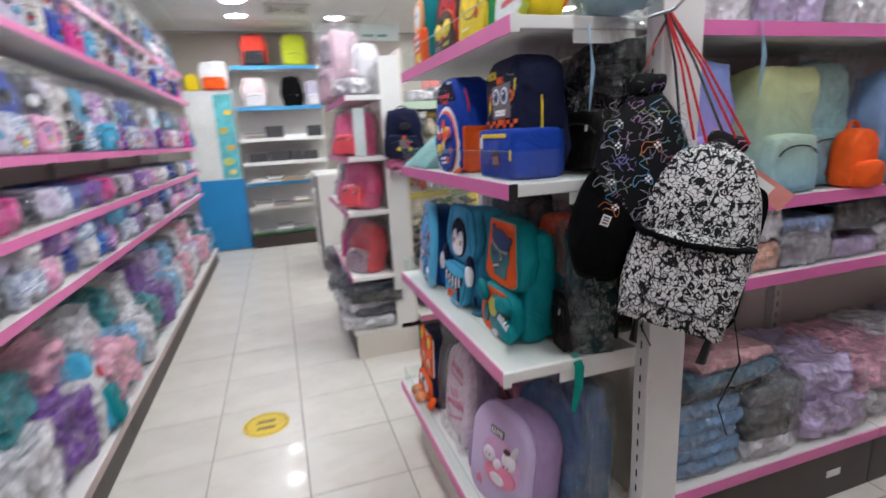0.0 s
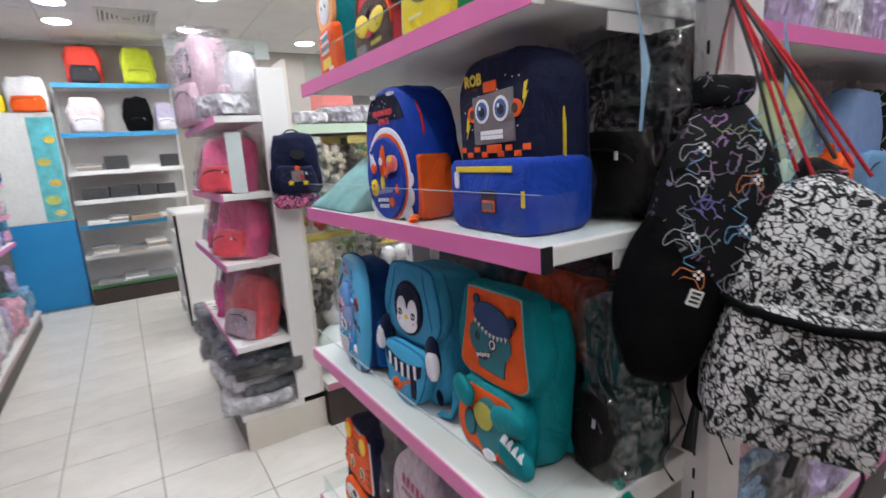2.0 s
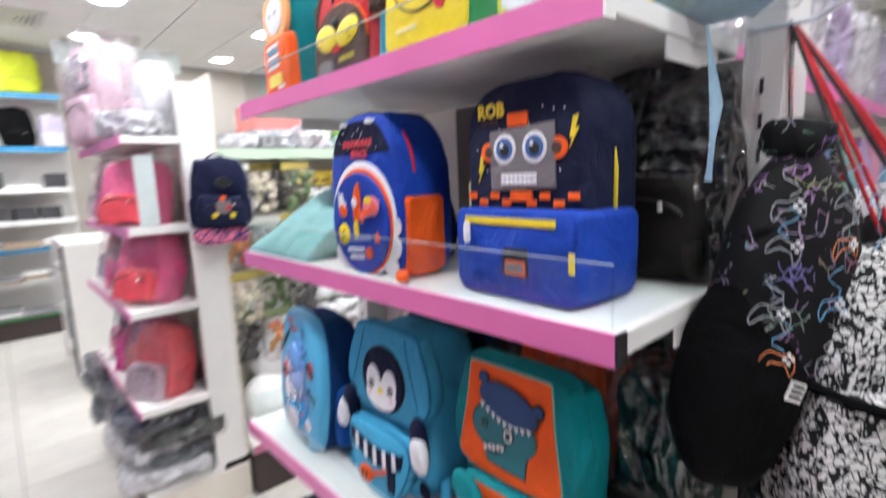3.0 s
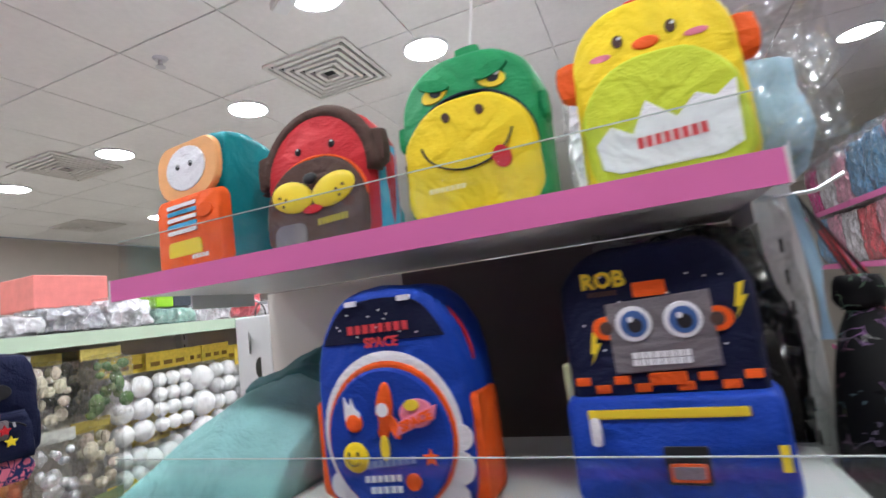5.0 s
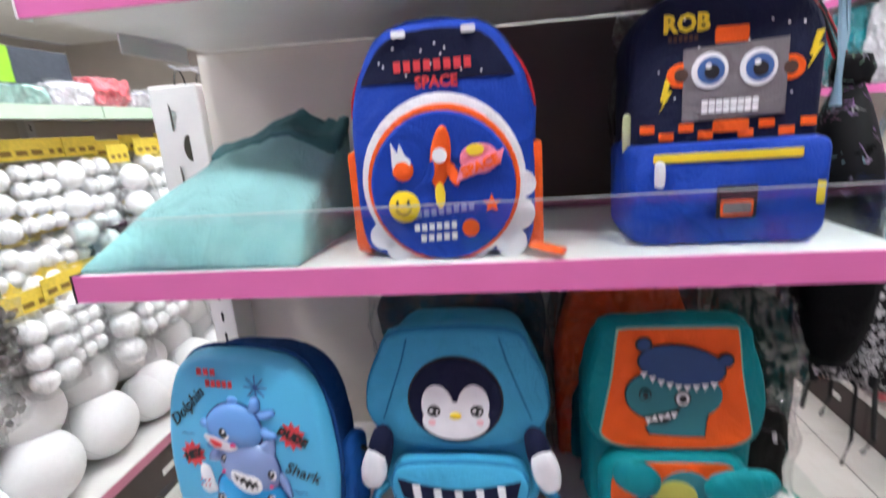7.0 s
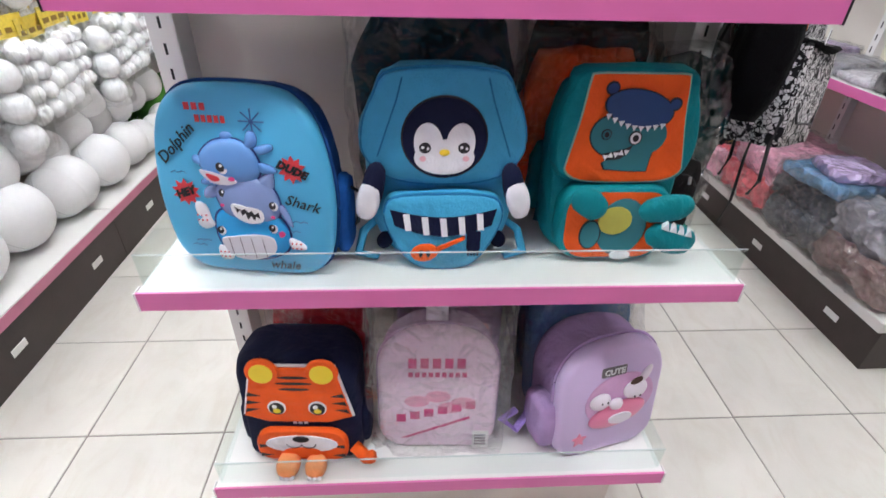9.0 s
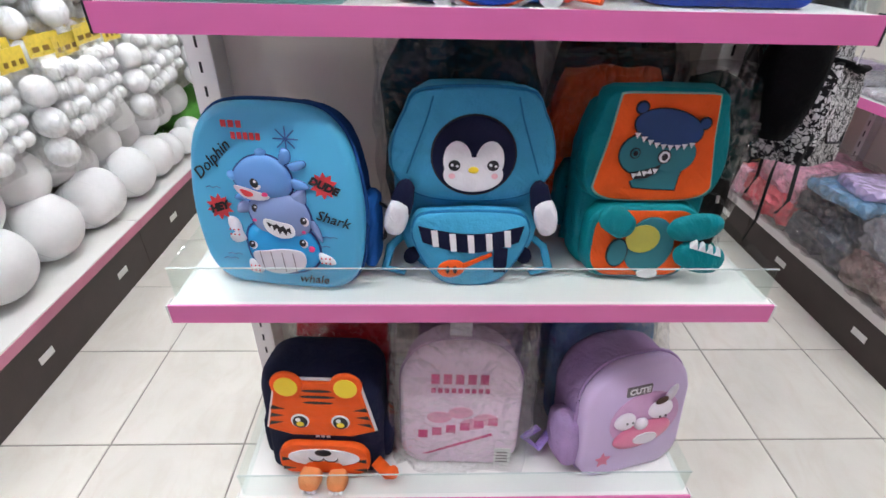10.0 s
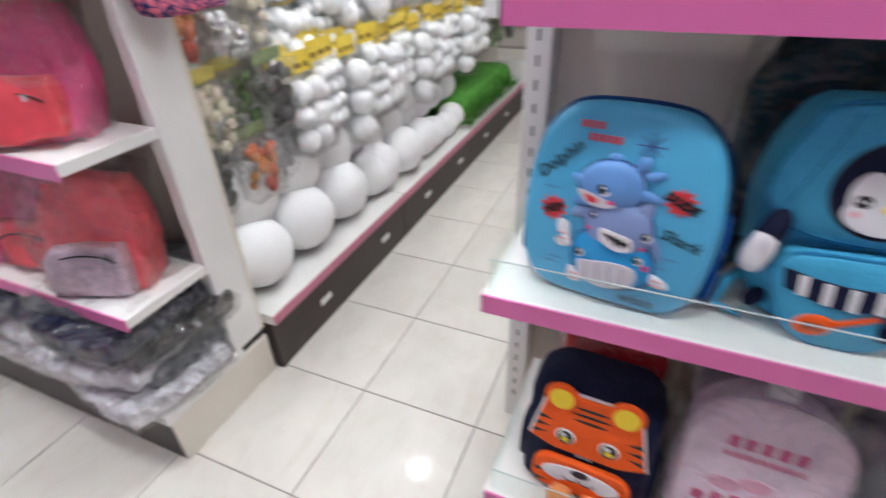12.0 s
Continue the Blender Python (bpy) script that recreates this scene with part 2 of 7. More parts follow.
def flat(pts, y, t=0.003, dome=0.0):
    """A patch on a front at depth y, t thick, with softened rim."""
    rings = [(y, 1.0), (y - t * 0.7, 1.0), (y - t, 0.96)]
    if dome:
        rings = [(y, 1.0)] + [(y - dome * math.sin(a), max(0.02, math.cos(a))) for a in (0.25, 0.5, 0.75, 1.0, 1.25, 1.5)]
    return loft(pts, rings)


def tube(points, r, n=6, flatten=1.0):
    """A strap or cord along points."""
    bm = bmesh.new()
    rows = []
    P = [Vector(p) for p in points]
    for i, p in enumerate(P):
        d = (P[min(i + 1, len(P) - 1)] - P[max(i - 1, 0)]).normalized()
        side = d.cross(Vector((0, 0, 1)))
        if side.length < 0.05:
            side = d.cross(Vector((1, 0, 0)))
        side.normalize()
        up = side.cross(d)
        rows.append([bm.verts.new(p + (side * math.cos(2 * math.pi * k / n) * r + up * math.sin(2 * math.pi * k / n) * r * flatten)) for k in range(n)])
    for a, b in zip(rows, rows[1:]):
        for k in range(n):
            bm.faces.new((a[k], a[(k + 1) % n], b[(k + 1) % n], b[k]))
    bm.faces.new(rows[0])
    bm.faces.new(list(reversed(rows[-1])))
    bmesh.ops.recalc_face_normals(bm, faces=bm.faces)
    return bm


def ball(bm, c, r, sx=1, sy=1, sz=1, u=16, v=10):
    bmesh.ops.create_uvsphere(bm, u_segments=u, v_segments=v, radius=r, matrix=Matrix.Translation(c) @ Matrix.Diagonal((sx, sy, sz, 1)))
    return bm


def lumpy(w, d, h, seed, amp=0.15, freq=7.0, cuts=6, power=0.55, ridge=False, taper=0.0):
    """A soft stuffed or crumpled block that stands on z = 0, front at -y."""
    bm = bmesh.new()
    bmesh.ops.create_cube(bm, size=2.0)
    bmesh.ops.subdivide_edges(bm, edges=bm.edges[:], cuts=cuts, use_grid_fill=True)
    off = Vector((seed * 3.17, seed * 1.31, seed * 2.41))
    for v in bm.verts:
        p = v.co.copy()
        q = p.normalized()
        p = p.lerp(q * 1.18, power)
        p = Vector((p.x * w / 2, p.y * d / 2, p.z * h / 2))
        k = noise.noise(p * freq + off) * amp + noise.noise(p * freq * 3 + off) * amp * 0.4
        if ridge:
            k = (0.35 - abs(noise.noise(p * freq + off)) * 1.6) * amp + (0.3 - abs(noise.noise(p * freq * 2.3 + off))) * amp * 0.7
        if taper and p.z > 0:
            p.x *= 1 - taper * (p.z / (h / 2)) ** 2
            p.y *= 1 - taper * 0.6 * (p.z / (h / 2)) ** 2
        p += q * k * min(w, d, h)
        v.co = p
    lo = min(v.co.z for v in bm.verts)
    for v in bm.verts:
        v.co.z -= lo
        if v.co.z < h * 0.07:
            v.co.z *= 0.3
    return bm


def text(parent, words, size, x, y, z, material, name="lettering", turn=0.0, bold=0.0, label="", slant=0.0):
    """Lettering on a front that faces -y."""
    cu = bpy.data.curves.new(name, "FONT")
    cu.body, cu.size, cu.extrude, cu.offset = words, size, 0.0006, bold
    cu.shear = slant
    cu.align_x, cu.align_y, cu.resolution_u = "CENTER", "CENTER", 2
    tmp = bpy.data.objects.new(name, cu)
    scene.collection.objects.link(tmp)
    bpy.context.view_layer.update()
    me = bpy.data.meshes.new_from_object(tmp)
    bpy.data.objects.remove(tmp)
    bpy.data.curves.remove(cu)
    me.materials.clear()
    me.materials.append(material)
    me.transform(pose(x, y, z, 90, 0, 0) @ pose(0, 0, 0, 0, 0, turn))
    ob = new(name, me)
    ob.parent = parent
    if label:
        tagged(ob, label)
    return ob


# ---- shell of the shop ----
def tile_material():
    m = mat("cream_floor_tile", (0.74, 0.70, 0.64), 0.32, 0, 0.10, 5, 0.06, 40, coat=0.08)
    nt = m.node_tree
    inf = nt.nodes.new("ShaderNodeObjectInfo")
    mr = nt.nodes.new("ShaderNodeMapRange")
    mr.inputs["To Min"].default_value, mr.inputs["To Max"].default_value = 0.94, 1.0
    nt.links.new(inf.outputs["Random"], mr.inputs["Value"])
    hsv = next(n for n in nt.nodes if n.type == "HUE_SAT")
    h2 = nt.nodes.new("ShaderNodeHueSaturation")
    nt.links.new(hsv.outputs[0], h2.inputs["Color"])
    nt.links.new(mr.outputs[0], h2.inputs["Value"])
    tc = next(n for n in nt.nodes if n.type == "TEX_COORD")
    shift = nt.nodes.new("ShaderNodeVectorMath")
    shift.operation = "MULTIPLY_ADD"
    shift.inputs[1].default_value = (1.0, 2.2, 1.0)
    spread = nt.nodes.new("ShaderNodeMath")
    spread.operation = "MULTIPLY"
    spread.inputs[1].default_value = 40.0
    nt.links.new(inf.outputs["Random"], spread.inputs[0])
    nt.links.new(tc.outputs["Object"], shift.inputs[0])
    nt.links.new(spread.outputs[0], shift.inputs[2])
    vein = nt.nodes.new("ShaderNodeTexNoise")
    vein.inputs["Scale"].default_value = 4.5
    vein.inputs["Detail"].default_value = 7
    vein.inputs["Roughness"].default_value = 0.62
    vein.inputs["Distortion"].default_value = 1.6
    nt.links.new(shift.outputs[0], vein.inputs["Vector"])
    vr = nt.nodes.new("ShaderNodeMapRange")
    vr.inputs["From Min"].default_value, vr.inputs["From Max"].default_value = 0.46, 0.72
    vr.inputs["To Max"].default_value = 0.3
    nt.links.new(vein.outputs[0], vr.inputs["Value"])
    mx = nt.nodes.new("ShaderNodeMix")
    mx.data_type = "RGBA"
    mx.inputs["B"].default_value = (0.56, 0.48, 0.38, 1)
    nt.links.new(vr.outputs[0], mx.inputs["Factor"])
    nt.links.new(h2.outputs[0], mx.inputs["A"])
    nt.links.new(mx.outputs["Result"], nt.nodes["Principled BSDF"].inputs["Base Color"])
    return m


GROUT = mat("grey_grout", (0.30, 0.27, 0.24), 0.9, 0, 0.2, 40, 0.1)
WALLP = mat("beige_wall_paint", (0.44, 0.40, 0.36), 0.8, 0, 0.06, 5, 0.08)
X0, X1, Y0, Y1 = -4.2, 6.2, -4.2, 6.55
floor = tagged(part("floor", bbox(X0, X1, Y0, Y1, -0.12, -0.003), GROUT, None), "cream ceramic tiled shop floor with grey grout joints", "floor", kind="structure")
for nm, b in (("wall_north", (X0, X1, Y1, Y1 + 0.15, 0, CEIL)), ("wall_south", (X0, X1, Y0 - 0.15, Y0, 0, CEIL)), ("wall_west", (X0 - 0.15, X0, Y0, Y1, 0, CEIL)), ("wall_east", (X1, X1 + 0.15, Y0, Y1, 0, CEIL))):
    tagged(part(nm, bbox(*b), WALLP, None), "plain beige painted shop wall", "wall", kind="structure")

CEILM = mat("white_ceiling_tile", (0.80, 0.79, 0.77), 0.9, 0, 0.05, 30, 0.2, 300)
bm = bmesh.new()
TW = 0.6
for i in range(-7, 11):
    for j in range(-7, 11):
        cx, cy = 0.02 + TW * i, 0.15 + TW * j
        box(bm, cx - TW / 2 + 0.004, cx + TW / 2 - 0.004, cy - TW / 2 + 0.004, cy + TW / 2 - 0.004, CEIL, CEIL + 0.02)
box(bm, X0, X1, Y0, Y1, CEIL + 0.012, CEIL + 0.14)
tagged(part("ceiling", bm, CEILM, None), "white suspended ceiling of square mineral tiles", "ceiling", kind="structure")

LAMPM = mat("lamp_glow", (0.905, 0.955, 1.0), 0.5, 0, 0, 10, 0, emit=LAMP_POWER)
RIM = mat("lamp_rim_white", (0.8, 0.8, 0.8), 0.3, 0, 0.03, 20, 0)


def downlight(x, y):
    t = thing("ceiling_downlight", "round white recessed downlight glowing in the ceiling", "ceiling light", "ceiling downlights", at=pose(x, y, CEIL))
    bm = bmesh.new()
    n = 32
    rings = []
    for r, z in ((0.125, 0), (0.125, -0.008), (0.113, -0.012), (0.108, -0.004)):
        rings.append([bm.verts.new((r * math.cos(2 * math.pi * k / n), r * math.sin(2 * math.pi * k / n), z)) for k in range(n)])
    for a, b in zip(rings, rings[1:]):
        for k in range(n):
            bm.faces.new((a[k], a[(k + 1) % n], b[(k + 1) % n], b[k]))
    part("rim", bm, RIM, t, smooth=True)
    bm = bmesh.new()
    bmesh.ops.create_cone(bm, cap_ends=True, segments=32, radius1=0.106, radius2=0.106, depth=0.003, matrix=Matrix.Translation((0, 0, -0.0055)))
    part("diffuser", bm, LAMPM, t, "glowing white diffuser")
    return t


lamp = downlight(1.72, 1.05)
# Last three are unseen, added to brighten the top shelf and foam balls.
for x, y in ((1.72, 2.25), (1.72, 3.45), (1.72, 4.65), (-0.75, 4.4), (-0.75, 4.95), (-0.75, 5.6), (0.38, 4.4), (0.38, 5.6), (-2.7, 5.2), (-2.7, 3.4), (-2.7, 1.6),
             (3.2, 4.9), (3.1, -1.25), (3.2, 2.9), (1.72, -0.15), (-0.5, 2.25), (-0.48, 1.05), (-0.48, -0.15), (-0.5, -1.6), (1.0, -2.3), (-2.7, -1.0), (3.2, 0.9), (1.72, 5.9), (0.5, -0.9), (0.45, 1.42), (1.05, 1.25)):
    copy_thing(lamp, pose(x, y, CEIL))

VENTM = mat("vent_white", (0.72, 0.70, 0.66), 0.4, 0, 0.05, 20, 0)


def ceiling_vent(x, y, turn=0):
    t = thing("ceiling_vent", "square white louvred air diffuser set in the ceiling", "air vent", "ceiling vents", at=pose(x, y, CEIL, 0, 0, turn))
    part("backing", bbox(-0.22, 0.22, -0.22, 0.22, -0.004, 0), BLACK, t, "dark duct behind the louvres")
    for k in range(6):
        a = 0.24 - k * 0.038
        bm = bmesh.new()
        for sx, sy in ((1, 0), (-1, 0), (0, 1), (0, -1)):
            if sx:
                box(bm, sx * a - 0.011, sx * a + 0.011, -a, a, -0.016 - 0.002 * k, -0.004)
            else:
                box(bm, -a, a, sy * a - 0.011, sy * a + 0.011, -0.0161 - 0.002 * k, -0.0041)
        part("slat", bm, VENTM, t)
    return t


vent = ceiling_vent(1.62, 1.58)
for x, y in ((1.67, 3.9), (-0.2, 5.25), (-1.6, 4.7), (0.5, 5.75), (3.4, 0.3), (2.9, 5.6)):
    copy_thing(vent, pose(x, y, CEIL))
t = thing("fluorescent_batten", "narrow unlit white batten fixture on the ceiling", "ceiling light", at=pose(0.95, 1.28, CEIL, 0, 0, 60))
part("housing", bbox(-0.17, 0.17, -0.04, 0.04, -0.035, 0, bevel=0.006), VENTM, t)
part("cover", bbox(-0.16, 0.16, -0.03, 0.03, -0.045, -0.0352, bevel=0.004), RIM, t, "plain white cover")
t = thing("ceiling_sprinkler", "small metal fire sprinkler head hanging from the ceiling", "sprinkler", at=pose(1.05, 2.15, CEIL))
bm = bmesh.new()
bmesh.ops.create_cone(bm, cap_ends=True, segments=20, radius1=0.025, radius2=0.035, depth=0.012, matrix=Matrix.Translation((0, 0, -0.006)))
part("escutcheon", bm, METAL, t)
bm = bmesh.new()
bmesh.ops.create_cone(bm, cap_ends=True, segments=12, radius1=0.010, radius2=0.010, depth=0.03, matrix=Matrix.Translation((0, 0, -0.027)))
bmesh.ops.create_cone(bm, cap_ends=True, segments=16, radius1=0.022, radius2=0.022, depth=0.003, matrix=Matrix.Translation((0, 0, -0.044)))
part("head", bm, METAL, t)

# ---- shelving ----


def bay(length, depth, shelves, base_z, base_depth, height, strip, label, group, at, fascia=0.0, holes=True, back=BOARD, posts=(True, False), base_strip=None):
    """A gondola bay: front faces -y, its left end at x = 0, the base front at y = 0, back panel behind. shelves: (z of top, set-back of the front)."""
    t = thing("shelf_unit", label, "shelving", group, at=at)
    part("plinth", bbox(0.002, length - 0.002, 0.012, base_depth, 0, base_z - 0.045), BROWN, t, "dark brown kick plate")
    part("base_deck", bbox(0.002, length - 0.002, 0.0, base_depth, base_z - 0.043, base_z, bevel=0.003), WHITE, t)
    part("price_strip", bbox(0.002, length - 0.002, -0.004, -0.0002, base_z - 0.042, base_z - 0.004), base_strip or strip, t)
    part("back_panel", bbox(0.001, length - 0.001, base_depth - 0.02, base_depth, base_z + 0.001, height), back, t)
    for on, px in zip(posts, (-0.02, length - 0.02)):
        if on:
            u = part("upright", bbox(px, px + 0.04, base_depth - 0.06, base_depth - 0.021, base_z + 0.001, height, bevel=0.002), WHITE, t)
            bm = bmesh.new()
            for k in range(int((height - base_z) / 0.05)):
                box(bm, px + 0.015, px + 0.021, base_depth - 0.0608, base_depth - 0.0601, base_z + 0.03 + 0.05 * k, base_z + 0.055 + 0.05 * k)
            tagged(part("slotted_strip", bm, SLOT, u, "punched black slots"), kind="stuff")
    if holes:
        for hx in (length * 0.3, length * 0.8):
            part("plinth_hole", bbox(hx - 0.035, hx + 0.035, 0.0085, 0.0115, base_z * 0.36, base_z * 0.36 + 0.028, bevel=0.001), PAPER, t, "small pale label plate")
    for z, set_back in shelves:
        sh = part("shelf", bbox(0.003, length - 0.003, set_back, base_depth - 0.021, z - 0.028, z, bevel=0.003), WHITE, t)
        part("price_strip", bbox(0.003, length - 0.003, set_back - 0.005, set_back - 0.0003, z - 0.036, z + 0.002), strip, sh)
    return t


def fence(x0, x1, y, z, h=0.07, at=None, side=0.35):
    """A clear acrylic guard along a shelf front with short returns."""
    t = thing("shelf_guard", "clear acrylic guard strip along the shelf front", "shelf guard", "acrylic shelf guards", at=at)
    f = part("front_pane", bbox(x0, x1, y, y + 0.003, z + 0.001, z + h), ACRYLIC, t)
    part("side_pane", bbox(x0, x0 + 0.003, y + 0.0035, y + side, z + 0.001, z + h), ACRYLIC, t)
    part("side_pane", bbox(x1 - 0.003, x1, y + 0.0035, y + side, z + 0.001, z + h), ACRYLIC, t)
    EDGE = mat("acrylic_edge", (0.55, 0.62, 0.6), 0.2, 0, 0, 10, 0)
    part("top_edge", bbox(x0, x1, y, y + 0.003, z + h + 0.0002, z + h + 0.0014), EDGE, t, "bright polished edge")
    for o in t.children:
        o.visible_shadow = False
    return t


FACE_W = -90   # rz for a front that faces -x
E1 = pose(0, 1.06, 0, 0, 0, FACE_W)   # local x runs along -y from the end cap's far corner
S1Z, S2Z, S3Z, S4Z = 0.285, 0.80, 1.272, 1.65
t = thing("end_cap_shelf_unit", "white steel end-of-aisle shelf unit with pink price strips", "shelving", at=E1)
W1 = 1.06
part("plinth", bbox(0.10, W1 - 0.1, -0.02, 0.44, 0, S1Z - 0.05), BOARD, t, "cream kick plate")
part("back_panel", bbox(-0.03, W1 + 0.01, 0.445, 0.46, 0.02, S3Z - 0.031), BOARD, t)
part("back_panel", bbox(-0.03, 0.36, 0.445, 0.46, S3Z - 0.03, S4Z - 0.032), BOARD, t)
# Right part of the upper back, a darker brown than the left.
part("back_panel", bbox(0.361, W1 + 0.01, 0.445, 0.46, S3Z - 0.03, S4Z - 0.032), mat("dark_back_panel", (0.10, 0.075, 0.065), 0.55, 0, 0.15, 10, 0.05), t, "right part of the upper back, darker brown")
for px in (-0.06, W1 - 0.005):
    u = part("upright", bbox(px, px + 0.055, 0.37, 0.49, 0, 1.72 if px > 0 else 1.25, bevel=0.003), WHITE, t)
    bm = bmesh.new()
    for k in range(30 if px > 0 else 22):
        box(bm, px + 0.024, px + 0.029, 0.3688, 0.3698, 0.1 + 0.05 * k, 0.122 + 0.05 * k)
    tagged(part("slotted_strip", bm, SLOT, u, "punched black slots"), kind="stuff")
for z, front, a, b in ((S1Z, -0.075, 0.02, W1 - 0.02), (S2Z, -0.03, -0.01, W1 + 0.005), (S3Z, 0.0, 0.0, W1), (S4Z, 0.03, -0.008, W1 - 0.035)):
    sh = part("shelf", bbox(a, b, front, 0.444 if z > 1.6 else 0.368, z - 0.03, z, bevel=0.003), WHITE, t)
    part("price_strip", bbox(a, b, front - 0.005, front - 0.0003, z - 0.037, z + 0.001), PINK, sh)
    for ex in (a - 0.003, b + 0.0002):
        part("end_clip", bbox(ex, ex + 0.003, front - 0.006, front + 0.016, z - 0.038, z + 0.002), BLACK if z == S3Z else WHITE, sh)
    for ex in (a + 0.004, b - 0.007):
        part("bracket", bbox(ex, ex + 0.003, front + 0.16, 0.367, z - 0.06, z - 0.0305), WHITE, sh)
fence(0.03, W1 - 0.03, -0.066, S1Z, 0.07, E1, 0.3)
fence(0.0, W1 - 0.005, -0.022, S2Z, 0.07, E1)
fence(0.01, W1 - 0.01, 0.006, S3Z, 0.075, E1)
fence(0.0, W1 - 0.045, 0.036, S4Z, 0.07, E1)

# gondola behind the end cap: faces south and north
SOUTH_SHELVES = ((0.90, 0.06), (1.15, 0.06), (1.65, 0.04))
for k in range(3):
    bay(1.0, 0.5, SOUTH_SHELVES, 0.25, 0.5, 1.66, PINK, "white gondola shelving bay packed with school bags, pink strips", "gondola bays with pink strips", pose(0.5 + k, 0.02, 0))
    bay(1.0, 0.5, ((0.75, 0.1), (1.2, 0.1), (1.6, 0.0)), 0.25, 0.5, 1.6, PINK, "white gondola shelving bay with pink strips", "gondola bays with pink strips", pose(1.5 + k, 1.06, 0, 0, 0, 180))
# gondola across the narrow aisle to the south
for k in range(4):
    bay(1.0, 0.45, ((0.83, 0.12), (1.48, 0.12), (1.89, 0.12)), 0.22, 0.45, 2.3, PINK, "white gondola shelving bay with stacked wrapped bags", "gondola bays with pink strips", pose(1.47 + k, -1.02, 0, 0, 0, 180), base_strip=WHITE)
# long gondola along the west side of the main aisle
WEST_SHELVES = ((0.86, 0.07), (1.12, 0.07), (1.40, 0.07), (1.90, 0.07), (2.2, 0.1))
for k in range(7):
    bay(1.0, 0.5, WEST_SHELVES, 0.17, 0.5, 2.45, PINK, "white gondola shelving bay crowded with wrapped bags, pink strips", "gondola bays with pink strips", pose(-1.33, -1.45 + k, 0, 0, 0, 90), holes=False, base_strip=GREIGE)
# gondola with foam balls
for k in range(4):
    bay(1.0, 0.5, ((1.6, 0.12),), 0.25, 0.5, 1.6, DUSTY, "white gondola bay with foam craft balls above a dark plinth", "foam craft gondola bays", pose(0.262 + k, 1.92, 0))
for k in range(4):
    tagged(part("mint_shelf_edge", bbox(0.265 + k, 1.259 + k, 2.022, 2.033, 1.555, 1.603), MINT, None), "pale mint plastic edge strip on the top shelf", "shelf edge", "mint shelf edges")

# second end cap
E2 = pose(-0.155, 3.05, 0, 0, 0, FACE_W)
t = thing("end_cap_shelf_unit", "white steel end-of-aisle shelf unit holding pink bags", "shelving", at=E2)
L2 = 1.09
part("plinth", bbox(0.0, L2 - 0.016, 0.0, 0.38, 0, 0.155), BROWN, t, "dark brown kick plate")
part("side_plate", bbox(L2 - 0.015, L2, 0.0, 0.41, 0, 0.165, bevel=0.002), BOARD, t)
part("base_deck", bbox(0.0, L2, -0.01, 0.3, 0.166, 0.196), WHITE, t)
part("back_panel", bbox(0.0, L2 - 0.002, 0.395, 0.41, 0.2, 1.9), BOARD, t)
for px in (0.0, L2 - 0.04):
    part("upright", bbox(px, px + 0.04, 0.27, 0.394, 0.197, 1.86, bevel=0.003), WHITE, t)
for z, f in ((0.55, 0.01), (0.96, 0.02), (1.29, 0.05), (1.645, 0.06)):
    sh = part("shelf", bbox(0.002, L2 - 0.002, f, 0.269, z - 0.03, z, bevel=0.003), WHITE, t)
    part("price_strip", bbox(0.002, L2 - 0.002, f - 0.005, f - 0.0003, z - 0.037, z + 0.001), PINK, sh)
# third end cap, further on
t = thing("end_cap_shelf_unit", "low white end unit with dark front edge", "shelving", at=pose(-0.17, 5.1, 0, 0, 0, FACE_W))
part("side_panel", bbox(0.98, 1.0, 0.02, 0.4, 0, 1.05, bevel=0.003), WHITE, t)
part("side_panel", bbox(0.0, 0.02, 0.02, 0.4, 0, 1.05, bevel=0.003), WHITE, t)
part("front_edge", bbox(0.98, 1.0, 0.0, 0.0195, 0.1, 1.05), BLACK, t)
part("back_panel", bbox(0.021, 0.979, 0.38, 0.4, 0, 1.6), BOARD, t)
for z in (0.15, 0.5, 0.85, 1.06):
    part("shelf", bbox(0.021, 0.979, 0.03, 0.379, z - 0.03, z), WHITE, t)

# shelf rack on the north wall
t = thing("wall_shelf_rack", "white wall rack of shelves with blue edges, stationery stacked on it", "shelving", at=pose(-0.93, 6.07, 0))
part("plinth", bbox(0, 1.1, 0.0, 0.4, 0, 0.17), BROWN, t, "dark brown kick plate")
part("back_panel", bbox(0, 1.1, 0.42, 0.44, 0.18, 2.4), WHITE, t)
for px in (-0.03, 1.1):
    part("upright", bbox(px, px + 0.03, 0.38, 0.44, 0, 2.4), WHITE, t)
for z, m in ((0.22, mat("green_strip", (0.1, 0.3, 0.12), 0.5)), (0.56, PAPER), (0.89, BLUE_EDGE), (1.16, PAPER), (1.47, PAPER), (1.87, BLUE_EDGE), (2.38, BLUE_EDGE)):
    sh = part("shelf", bbox(0, 1.1, 0.02, 0.419, z - 0.03, z), WHITE, t)
    part("price_strip", bbox(0, 1.1, 0.014, 0.0197, z - 0.045, z + 0.002), m, sh)

# painted column by the rack
bm = loft([(x, z) for x, z in arch(0.52, 2.1, 0.004, 0.004, 1)], [(0.0, 1.0), (0.30, 1.0)])
COL = thing("painted_column", "white square column with a blue lower half", "column", at=pose(-1.27, 6.2, 0))
part("shaft", bbox(-0.28, 0.30, 0.0, 0.3, 0.955, 2.1, bevel=0.006), mat("column_white", (0.75, 0.75, 0.74), 0.6), COL)
bm.free()
part("blue_base", bbox(-0.285, 0.305, -0.004, 0.3, 0, 0.953, bevel=0.004), mat("column_blue", (0.015, 0.24, 0.55), 0.45, 0, 0.1, 4), COL, "glossy blue painted lower half")
